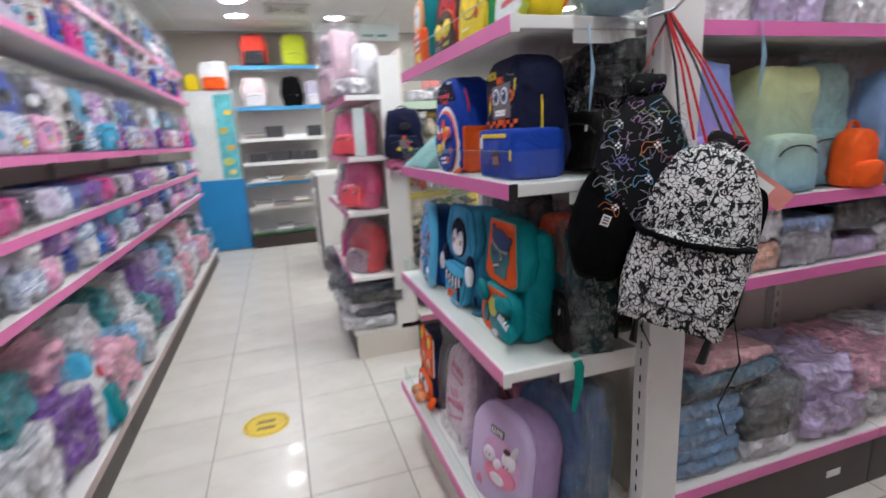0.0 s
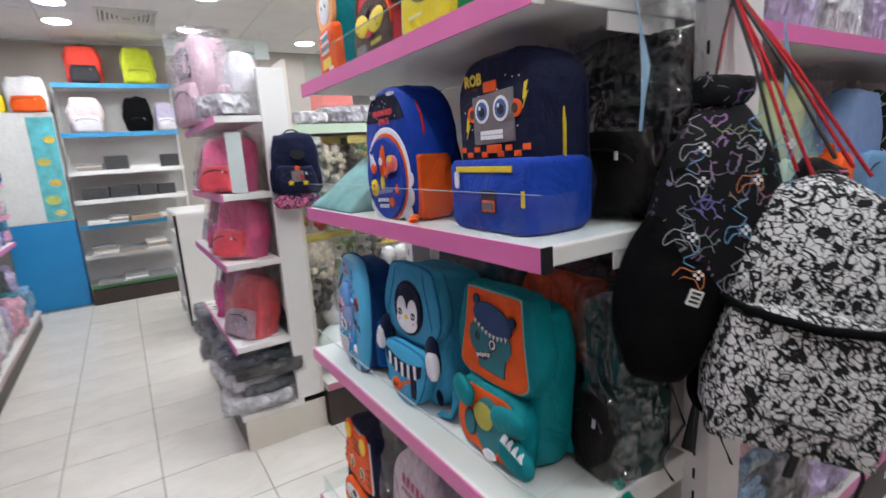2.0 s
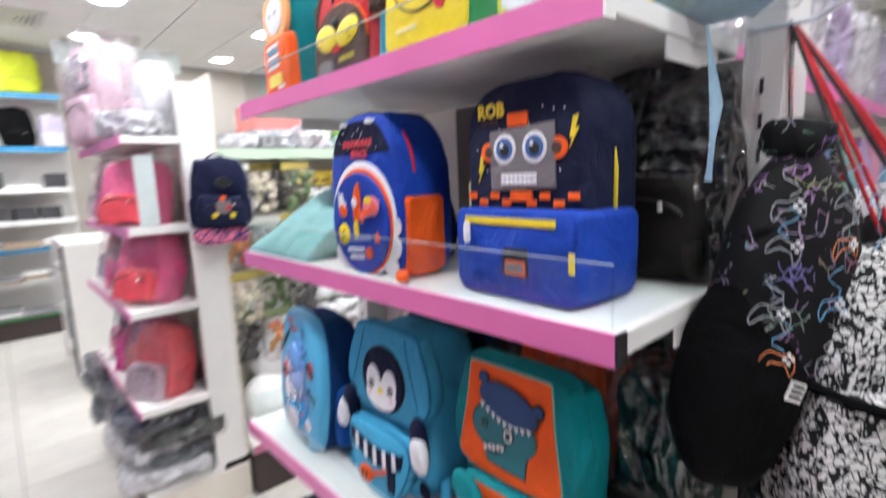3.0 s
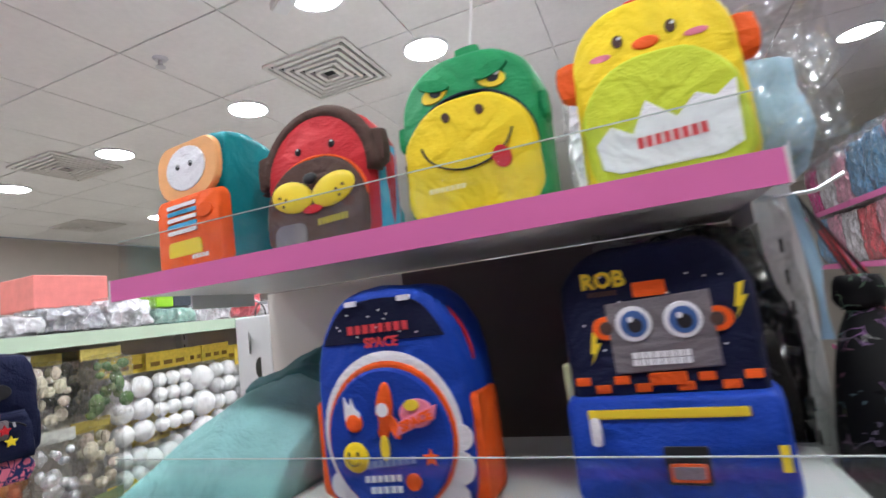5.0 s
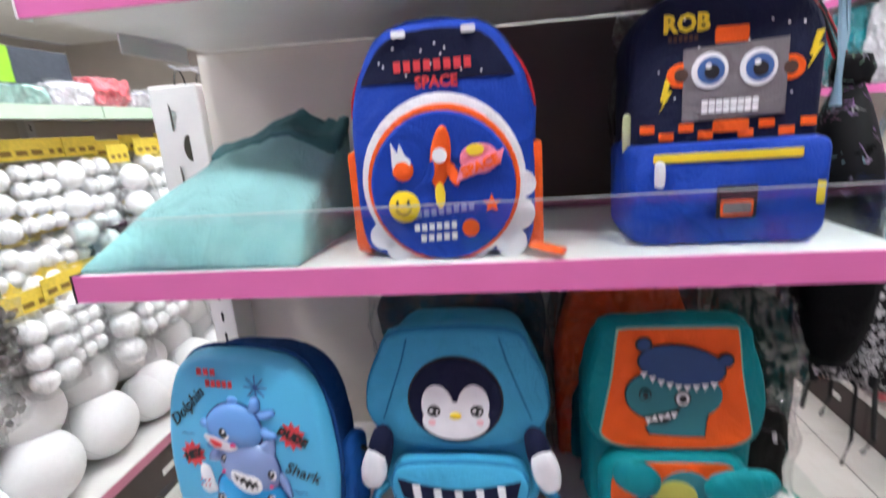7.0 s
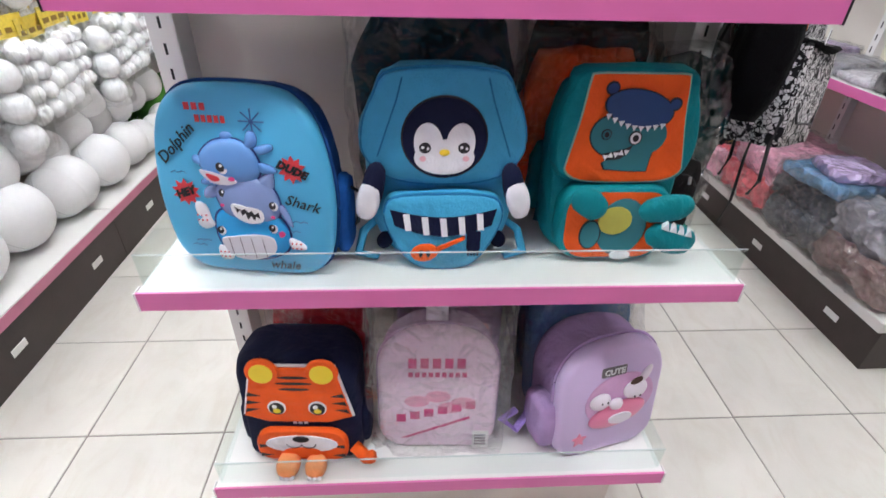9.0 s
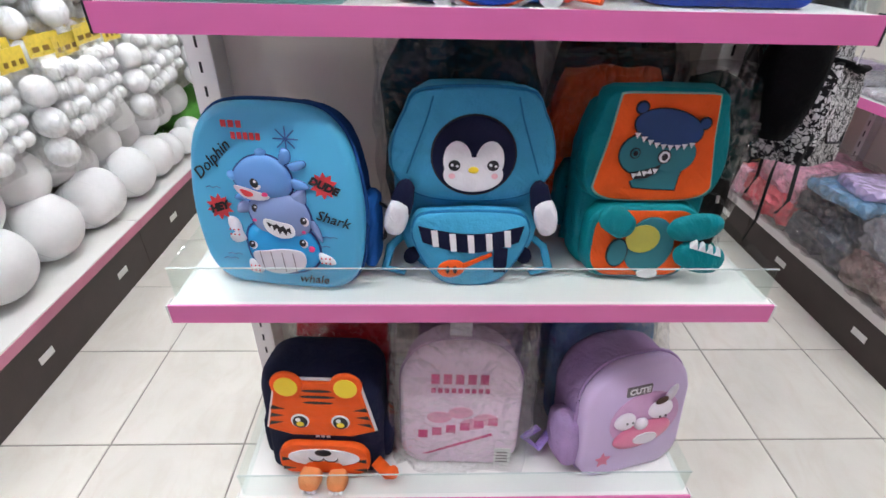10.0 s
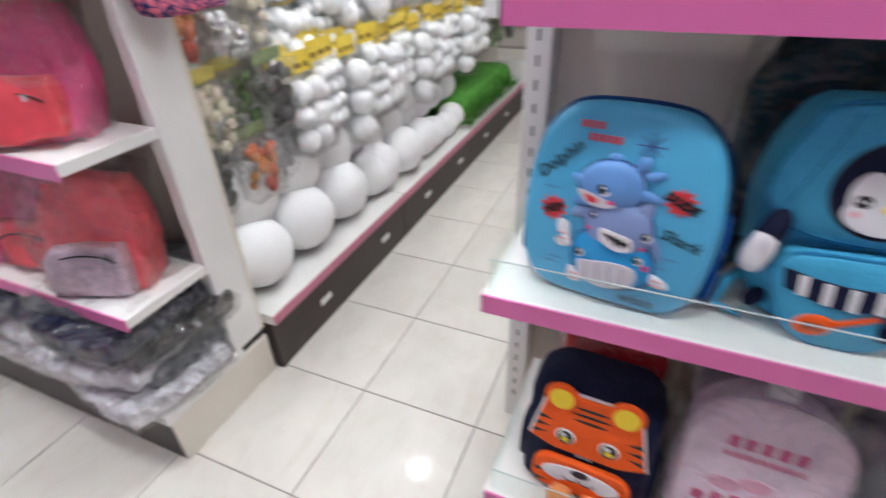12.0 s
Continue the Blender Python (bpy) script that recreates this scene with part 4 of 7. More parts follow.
def orange_bag():
    t = thing("kids_backpack", "orange and teal flap-top kids backpack, slightly turned", "backpack", "animal backpacks on the top shelf", at=pose(0.080, 0.912, S4Z, 0, 0, -90 - 6) @ Matrix.Diagonal((0.9, 0.9, 0.9, 1)))
    w, h, d = 0.20, 0.275, 0.13
    body(t, w, h, d, 0.05, 0.025, TEAL)
    body(t, 0.195, 0.15, 0.03, 0.02, 0.02, ORANGE, "front_pocket", 0.94, -0.02)
    P(t, "flap", moved(arch(0.185, 0.115, 0.04, 0.05, 6), 0, 0.145), mat("peach_cloth", (0.85, 0.42, 0.16), 0.6), -0.004, 0.012, label="peach flap with white animal face")
    P(t, "face_patch", oval(0.0, 0.205, 0.06, 0.045, 20), PUREW, -0.016, 0.002)
    eyes(t, ((-0.02, 0.21), (0.02, 0.21)), -0.018, 0.005, False)
    for k in range(5):
        P(t, "stripe", moved(arch(0.09, 0.008, 0.002, 0.002, 1), -0.015, 0.075 + 0.013 * k), (WINK, SKY)[k % 2], -0.0205, 0.002)
    P(t, "trunk_patch", oval(0.055, 0.11, 0.022, 0.014, 14), ORANGE, -0.02, 0.003)
    P(t, "leg_patch", moved(arch(0.1, 0.03, 0.01, 0.003, 3), -0.01, 0.03), YINK, -0.02, 0.002)
    bars(t, 0.01, 0.06, 0.02, 0.008, WINK, -0.0202, 5)
    straps(t, w, h, d, TEAL)
    return t


def chick_bag():
    t = thing("kids_backpack", "yellow hatching-chick kids backpack with white eggshell pocket", "backpack", "animal backpacks on the top shelf", at=pose(0.080, 0.137, S4Z, -4, 0, -90 - 2) @ Matrix.Diagonal((0.80, 0.80, 0.80, 1)))
    w, h, d = 0.25, 0.315, 0.11
    body(t, w, h, d, 0.10, 0.035, LEMON)
    body(t, 0.225, 0.205, 0.02, 0.1, 0.04, LIME, "front_pocket", 0.93, -0.017, label="lime front pocket")
    y = -0.0175
    zig = [(-0.095, 0.03), (-0.07, 0.018), (0.07, 0.018), (0.098, 0.03), (0.103, 0.125), (0.075, 0.105), (0.05, 0.118), (0.02, 0.088), (-0.02, 0.125), (-0.045, 0.075), (-0.075, 0.095), (-0.1, 0.07)]
    P(t, "eggshell_patch", zig, PUREW, y, 0.003)
    bars(t, -0.04, 0.06, 0.05, 0.017, REDINK, y - 0.003, 8, 2)
    for ex in (-0.045, 0.035):
        P(t, "eye", oval(ex, 0.243, 0.008, 0.011, 14), UMBER, -0.0005, 0.002)
        P(t, "eye_glint", oval(ex + 0.003, 0.247, 0.003, 0.003, 8), WINK, -0.0025, 0.0006)
    for ex in (-0.075, 0.068):
        P(t, "cheek", oval(ex, 0.222, 0.017, 0.006, 14), ROSE, -0.0005, 0.0012)
    P(t, "beak", oval(-0.004, 0.228, 0.021, 0.011, 14), ORANGE, -0.0005, 0.003, 0.004)
    part("comb", lumpy(0.06, 0.025, 0.035, 2, 0.2, 9, 3), RED, t)
    LAST[0].location = (0, 0.05, h - 0.012)
    for sx in (-1, 1):
        part("wing", lumpy(0.045, 0.03, 0.065, 11 + sx, 0.2, 9, 3), ORANGE, t)
        LAST[0].location = (sx * 0.128, 0.03, 0.17)
    straps(t, w, h, d, ORANGE)
    return t


def shell(t, w, h, d, rt, rb, front, back, rim=None):
    """A moulded hard front with a softer back body."""
    rim = rim or arch(w, h, rt, rb, 12)
    body(t, w * 0.95, h * 0.97, d, rt, rb, back, "back_body", 0.97, 0.03, pts=[(x * 0.95, z * 0.97) for x, z in rim])
    part("front_shell", loft(rim, [(0.0, 0.90), (0.004, 0.955), (0.012, 0.99), (0.024, 1.0), (0.030, 0.995)]), front, t, smooth=True)
    part("piping", tube([(x * 1.005, 0.032, h / 2 + (z - h / 2) * 1.005) for x, z in rim + rim[:1]], 0.0045, 6), back, t, smooth=True)


def whale_bag():
    t = thing("kids_backpack", "pale blue hard-shell backpack with raised dolphin, shark and whale", "backpack", at=pose(0.018, 0.88, S2Z, -5, 0, -90 - 8) @ Matrix.Diagonal((0.93, 0.93, 0.92, 1)))
    w, h, d = 0.325, 0.36, 0.09
    SHELL = mat("pale_blue_shell", (0.085, 0.46, 0.73), 0.38, 0, 0.06, 10, 0.08, 200)
    BK = cloth("deep_blue_cloth", (0.006, 0.05, 0.19))
    shell(t, w, h, d, 0.14, 0.08, SHELL, BK, mirrored([(x * w, z * h) for x, z in ((0.15, 0.0), (0.34, 0.02), (0.45, 0.12), (0.49, 0.3), (0.495, 0.52), (0.445, 0.78), (0.35, 0.93), (0.19, 0.995))], 6))
    VI = mat("violet_blue_rubber", (0.14, 0.34, 0.70), 0.25, 0, 0.08, 20, 0)
    SL = mat("slate_blue_rubber", (0.23, 0.32, 0.56), 0.25, 0, 0.08, 20, 0)
    AQ = mat("aqua_rubber", (0.03, 0.36, 0.72), 0.25, 0, 0.08, 20, 0)
    LINE = mat("dark_blue_outline", (0.02, 0.05, 0.20), 0.4, 0, 0.05, 20, 0)
    PALE = mat("pale_grey_rubber", (0.68, 0.66, 0.70), 0.3, 0, 0.06, 20, 0)
    BLUSH = mat("hot_pink_print", (0.75, 0.06, 0.22), 0.4, 0, 0.05, 20, 0)

    def raised(parent, name, pts, material, base, dome, label=""):
        """A puffed rubber shape with a dark line round it."""
        cx, cz = sum(p[0] for p in pts) / len(pts), sum(p[1] for p in pts) / len(pts)
        ob = P(parent, name, pts, material, base, 0.006, dome, label)
        kids = ob if parent is t else parent
        P(kids, "outline", [(cx + (x - cx) * 1.05, cz + (z - cz) * 1.05) for x, z in pts], LINE, base + 0.0004, 0.0012)
        return ob

    def cartoon_eye(parent, x, z, base, r=0.0075, turn=0):
        P(parent, "eye_white", oval(x + r * 0.3, z - r * 0.25, r, r * 1.15, 14, turn), WINK, base, 0.001)
        P(parent, "eye", oval(x, z, r * 0.82, r, 14, turn), INK, base - 0.001, 0.001)
        P(parent, "eye_glint", oval(x + r * 0.2, z + r * 0.35, r * 0.3, r * 0.3, 8), WINK, base - 0.002, 0.0006)

    y = -0.0003
    # whale at the foot
    c = raised(t, "whale", smooth([(-0.060, 0.098), (-0.045, 0.052), (0.012, 0.038), (0.068, 0.058), (0.078, 0.10), (0.055, 0.135), (0.0, 0.145), (-0.048, 0.135)]), AQ, y, 0.016, "raised aqua whale")
    P(c, "belly", smooth([(-0.045, 0.085), (-0.03, 0.053), (0.01, 0.045), (0.052, 0.062), (0.053, 0.092), (0.02, 0.098), (-0.02, 0.092)]), PALE, y - 0.0155, 0.003)
    for k in range(4):
        P(c, "belly_groove", [(-0.026 + 0.021 * k, 0.054 - 0.002 * k), (-0.0245 + 0.021 * k, 0.054 - 0.002 * k), (-0.0295 + 0.021 * k, 0.091), (-0.031 + 0.021 * k, 0.091)], GREYC, y - 0.0186, 0.0006)
    cartoon_eye(c, -0.046, 0.102, y - 0.0125)
    cartoon_eye(c, 0.052, 0.112, y - 0.0125)
    P(c, "cheek", oval(0.066, 0.098, 0.007, 0.006, 12, 15), BLUSH, y - 0.008, 0.0022)
    # shark in the middle
    b = raised(t, "shark", smooth([(-0.045, 0.155), (-0.03, 0.128), (0.02, 0.112), (0.058, 0.125), (0.068, 0.155), (0.055, 0.19), (0.02, 0.205), (-0.025, 0.20), (-0.046, 0.18)]), SL, y - 0.002, 0.017, "raised slate-blue shark")
    P(b, "mouth", smooth([(-0.014, 0.158), (-0.01, 0.135), (0.015, 0.122), (0.04, 0.128), (0.038, 0.148), (0.012, 0.155)]), WINK, y - 0.018, 0.0022)
    P(b, "jaw", [(-0.009, 0.154), (-0.004, 0.143), (0.001, 0.149), (0.004, 0.137), (0.01, 0.143), (0.014, 0.13), (0.02, 0.138), (0.026, 0.129), (0.029, 0.138), (0.036, 0.133), (0.034, 0.145), (0.026, 0.141), (0.022, 0.148), (0.016, 0.144), (0.01, 0.151), (0.004, 0.148)], INK, y - 0.0202, 0.001)
    cartoon_eye(b, -0.03, 0.176, y - 0.0125)
    cartoon_eye(b, 0.058, 0.157, y - 0.0125)
    P(b, "cheek", oval(-0.034, 0.152, 0.004, 0.003, 10), BLUSH, y - 0.0125, 0.001)
    P(b, "cheek", oval(0.056, 0.134, 0.004, 0.003, 10), BLUSH, y - 0.0125, 0.001)
    raised(b, "fin", smooth([(-0.044, 0.165), (-0.07, 0.16), (-0.066, 0.178), (-0.046, 0.186)]), SL, y, 0.008)
    raised(b, "fin", smooth([(0.064, 0.145), (0.085, 0.11), (0.082, 0.135), (0.07, 0.155)]), SL, y, 0.008)
    raised(b, "back_fin", smooth([(0.03, 0.196), (0.058, 0.216), (0.062, 0.20), (0.056, 0.18)]), SL, y, 0.008)
    # dolphin on top
    a = raised(t, "dolphin", smooth([(-0.066, 0.222), (-0.05, 0.198), (-0.02, 0.190), (0.02, 0.194), (0.04, 0.215), (0.034, 0.25), (0.005, 0.272), (-0.035, 0.268), (-0.062, 0.245)]), VI, y - 0.002, 0.017, "raised violet-blue dolphin")
    P(a, "nose", oval(-0.068, 0.232, 0.011, 0.008, 14, -35), VI, y - 0.002, 0.006, 0.009)
    P(a, "belly", smooth([(-0.062, 0.218), (-0.045, 0.197), (-0.015, 0.193), (0.002, 0.200), (-0.02, 0.21), (-0.042, 0.216)]), PALE, y - 0.0155, 0.002)
    P(a, "mouth", smooth([(-0.05, 0.213), (-0.042, 0.2), (-0.028, 0.201), (-0.03, 0.208)]), REDINK, y - 0.0176, 0.001)
    cartoon_eye(a, -0.022, 0.226, y - 0.0175, 0.009, 15)
    P(a, "cheek", oval(-0.006, 0.205, 0.006, 0.004, 10), BLUSH, y - 0.0175, 0.001)
    for pts in ([(0.018, 0.256), (0.026, 0.285), (0.04, 0.282), (0.038, 0.262)], [(0.034, 0.258), (0.062, 0.266), (0.066, 0.256), (0.044, 0.246)], [(0.036, 0.232), (0.062, 0.226), (0.068, 0.215), (0.042, 0.212)], [(-0.058, 0.2), (-0.072, 0.188), (-0.05, 0.184), (-0.035, 0.19)]):
        raised(a, "flipper", smooth(pts), VI, y, 0.008)
    P(a, "fin", oval(-0.012, 0.276, 0.011, 0.008, 12), VI, y + 0.0002, 0.005, 0.006)
    for pts in ([(-0.066, 0.118), (-0.072, 0.145), (-0.09, 0.15), (-0.092, 0.13), (-0.08, 0.122), (-0.094, 0.108), (-0.082, 0.096), (-0.062, 0.104)], [(-0.062, 0.062), (-0.036, 0.056), (-0.04, 0.034), (-0.062, 0.036)], [(0.076, 0.088), (0.102, 0.078), (0.106, 0.064), (0.08, 0.066)]):
        f = P(t, "flipper", smooth(pts), PUREW, y, 0.006, 0.008, "white flipper with red dots")
        cx, cz = sum(p[0] for p in pts) / len(pts), sum(p[1] for p in pts) / len(pts)
        for k in range(6):
            P(f, "dot", oval(cx - 0.008 + 0.008 * (k % 3), cz - 0.005 + 0.01 * (k // 3), 0.0018, 0.0018, 8), REDINK, y - 0.0066, 0.0014)
    for words, sz, x, z, tn in (("Dolphin", 0.029, -0.103, 0.258, 44), ("Shark", 0.028, 0.108, 0.158, -14), ("whale", 0.025, 0.062, 0.028, 0)):
        text(t, words, sz, x, -0.002, z, INK, turn=tn, bold=0.0001, slant=0.25)
    for words, x, z in (("HEY", -0.104, 0.168), ("DUDE", 0.096, 0.222)):
        P(t, "burst", star(x, z, 0.026, 0.017, 10), REDINK, y, 0.0015)
        text(t, words, 0.020, x, -0.003, z, INK, turn=20 if words == "HEY" else -22, bold=0.0012, slant=0.2)
    bars(t, -0.075, -0.035, 0.318, 0.012, REDINK, -0.0003, 3)
    bars(t, -0.06, -0.005, 0.298, 0.012, REDINK, -0.0003, 5)
    bm = bmesh.new()
    for k in range(4):
        g = bmesh.ops.create_cube(bm, size=1, matrix=pose(0.036, -0.001, 0.303, 0, 45 * k, 0) @ Matrix.Diagonal((0.044, 0.0012, 0.0022, 1)))
    part("sun_mark", bm, BINK, t)
    for x, z in ((-0.11, 0.205), (-0.09, 0.07), (0.1, 0.12), (0.085, 0.10), (-0.10, 0.06)):
        part("wave_mark", tube([(x - 0.014, -0.001, z), (x - 0.007, -0.001, z + 0.003), (x, -0.001, z), (x + 0.007, -0.001, z + 0.003), (x + 0.014, -0.001, z)], 0.0009, 4), BINK, t)
    for sx in (-1, 1):
        part("side_pocket", lumpy(0.03, 0.07, 0.15, 20 + sx, 0.06, 8, 4), cloth("mid_blue_cloth", (0.01, 0.10, 0.38)), t, smooth=True)
        LAST[0].location = (sx * 0.16, 0.08, 0.03)
    part("loose_strap", tube([(0.15, 0.08, 0.18), (0.19, 0.09, 0.15), (0.18, 0.1, 0.08), (0.15, 0.1, 0.05)], 0.007, 6, 0.5), BLACK, t)
    return t


def penguin_bag():
    t = thing("kids_backpack", "light blue penguin kids backpack with navy striped scarf", "backpack", at=pose(0.068, 0.543, S2Z, -4, 0, -90) @ Matrix.Diagonal((0.95, 0.94, 0.98, 1)))
    w, h, d = 0.284, 0.345, 0.14
    body(t, w, h, d, 0.09, 0.03, SKY, pts=mirrored([(0.05, 0.0), (0.10, 0.012), (0.132, 0.07), (0.142, 0.16), (0.141, 0.24), (0.118, 0.305), (0.078, 0.345)]))
    DSKY = cloth("deep_sky", (0.02, 0.2, 0.4))
    flap = mirrored([(0.05, 0.002), (0.11, 0.018), (0.143, 0.055), (0.144, 0.10), (0.122, 0.155), (0.084, 0.193)])
    body(t, 0.288, 0.2, 0.05, 0.075, 0.085, SKY, "flap", 0.95, -0.025, 0, 0.162, pts=flap, label="curved light blue top flap")
    part("flap_piping", tube([(x * 0.985, -0.018, z + 0.163) for x, z in flap + flap[:1]], 0.0032, 5), DSKY, t, smooth=True)
    for sx in (-1, 1):
        part("flap_seam", tube([(sx * 0.072, -0.0255, 0.345), (sx * 0.082, -0.0265, 0.31), (sx * 0.118, -0.026, 0.215)], 0.0014, 4), DSKY, t)
    y = -0.0255
    P(t, "face_outline", oval(0.0, 0.247, 0.076, 0.071, 40), INK, y, 0.0025)
    f = P(t, "face", oval(0.0, 0.247, 0.073, 0.068, 40), NAVY, y - 0.002, 0.003, label="navy plush penguin head with a white face")
    wy = y - 0.005
    P(f, "face_lobe", oval(-0.028, 0.238, 0.0255, 0.036, 24, 6), PUREW, wy, 0.002)
    P(f, "face_lobe", oval(0.028, 0.238, 0.0255, 0.036, 24, -6), PUREW, wy - 0.0002, 0.002)
    P(f, "chin", oval(0.0, 0.215, 0.0535, 0.031, 30), PUREW, wy - 0.0004, 0.002)
    for ex in (-0.034, 0.034):
        P(f, "eye", oval(ex, 0.232, 0.0105, 0.0095, 16), INK, wy - 0.0024, 0.001)
        P(f, "eye_glint", oval(ex - 0.004, 0.233, 0.003, 0.0028, 8), WINK, wy - 0.0034, 0.0005)
        P(f, "eye_glint", oval(ex + 0.005, 0.231, 0.0025, 0.0025, 8), WINK, wy - 0.0034, 0.0005)
        P(f, "cheek", oval(ex * 1.12, 0.213, 0.006, 0.005, 12), mat("blush", (0.85, 0.5, 0.55), 0.6), wy - 0.0024, 0.0006)
    P(f, "beak", oval(0.0, 0.224, 0.0095, 0.006, 12), YINK, wy - 0.0024, 0.003, 0.003)
    pocket = mirrored([(0.03, 0.0), (0.07, 0.022), (0.105, 0.085), (0.108, 0.125), (0.075, 0.148)])
    body(t, 0.22, 0.148, 0.045, 0.045, 0.085, SKY, "front_pocket", 0.94, -0.045, 0, 0.0, pts=pocket)
    zip_line(t, [(x * 0.985, -0.039, z) for x, z in pocket + pocket[:1]], 0.003, DSKY)
    y2 = -0.0455
    top = [(-0.098 + 0.0196 * k, 0.124 - 0.016 * math.sin(math.pi * k / 10)) for k in range(11)]
    low = [(-0.09 + 0.018 * k, 0.092 - 0.022 * math.sin(math.pi * k / 10)) for k in range(11)]
    sc = P(t, "scarf", top + low[::-1], NAVY, y2, 0.003, label="navy and white striped scarf print")
    for q in (0.14, 0.32, 0.5, 0.68, 0.86):
        bx, sg = -0.094 + 0.188 * q, math.sin(math.pi * q)
        P(sc, "stripe", [(bx - 0.003, 0.0925 - 0.022 * sg), (bx + 0.0085, 0.0925 - 0.022 * sg), (bx + 0.005, 0.123 - 0.016 * sg), (bx - 0.007, 0.123 - 0.016 * sg)], WINK, y2 - 0.003, 0.0015)
    P(t, "scarf_end", moved(arch(0.026, 0.042, 0.003, 0.006, 2), 0.058, 0.038), NAVY, y2, 0.003)
    for k in range(4):
        P(t, "fringe", moved(arch(0.004, 0.012, 0.001, 0.001, 1), 0.049 + 0.006 * k, 0.028), NAVY, y2, 0.002)
    fish = P(t, "guitar_patch", oval(-0.035, 0.036, 0.027, 0.019, 18, 10), ORANGE, y2, 0.004, 0.005)
    P(fish, "neck", [(-0.012, 0.037), (0.042, 0.064), (0.041, 0.071), (-0.014, 0.047)], ORANGE, y2, 0.003)
    for k in range(2):
        P(fish, "mark", oval(-0.042 + 0.014 * k, 0.036, 0.004, 0.008, 10), INK, y2 - 0.005, 0.001)
    for sx in (-1, 1):
        P(t, "foot_patch", oval(sx * 0.112, 0.04, 0.016, 0.02, 16, sx * 25), NAVY, 0.0, 0.005, 0.004)
    for sx in (-1, 1):
        fl = part("flipper", lumpy(0.045, 0.03, 0.11, 30 + sx, 0.05, 6, 4, 0.8), NAVY, t, "navy and white plush flipper", smooth=True)
        fl.matrix_basis = pose(sx * 0.142, -0.03, 0.105, 0, -sx * 14, 0) @ Matrix.Diagonal((0.82, 0.9, 0.85, 1))
        w2 = part("flipper_tip", lumpy(0.046, 0.026, 0.075, 40 + sx, 0.05, 6, 4, 0.8), PUREW, fl, smooth=True)
        w2.matrix_basis = pose(sx * 0.004, -0.008, -0.002)
        part("strap_tail", tube([(sx * 0.12, 0.05, 0.07), (sx * 0.155, 0.02, 0.05), (sx * 0.165, 0.0, 0.012), (sx * 0.125, -0.01, 0.008)], 0.012, 6, 0.3), SKY, t, smooth=True)
    straps(t, w, h, d, SKY)
    return t


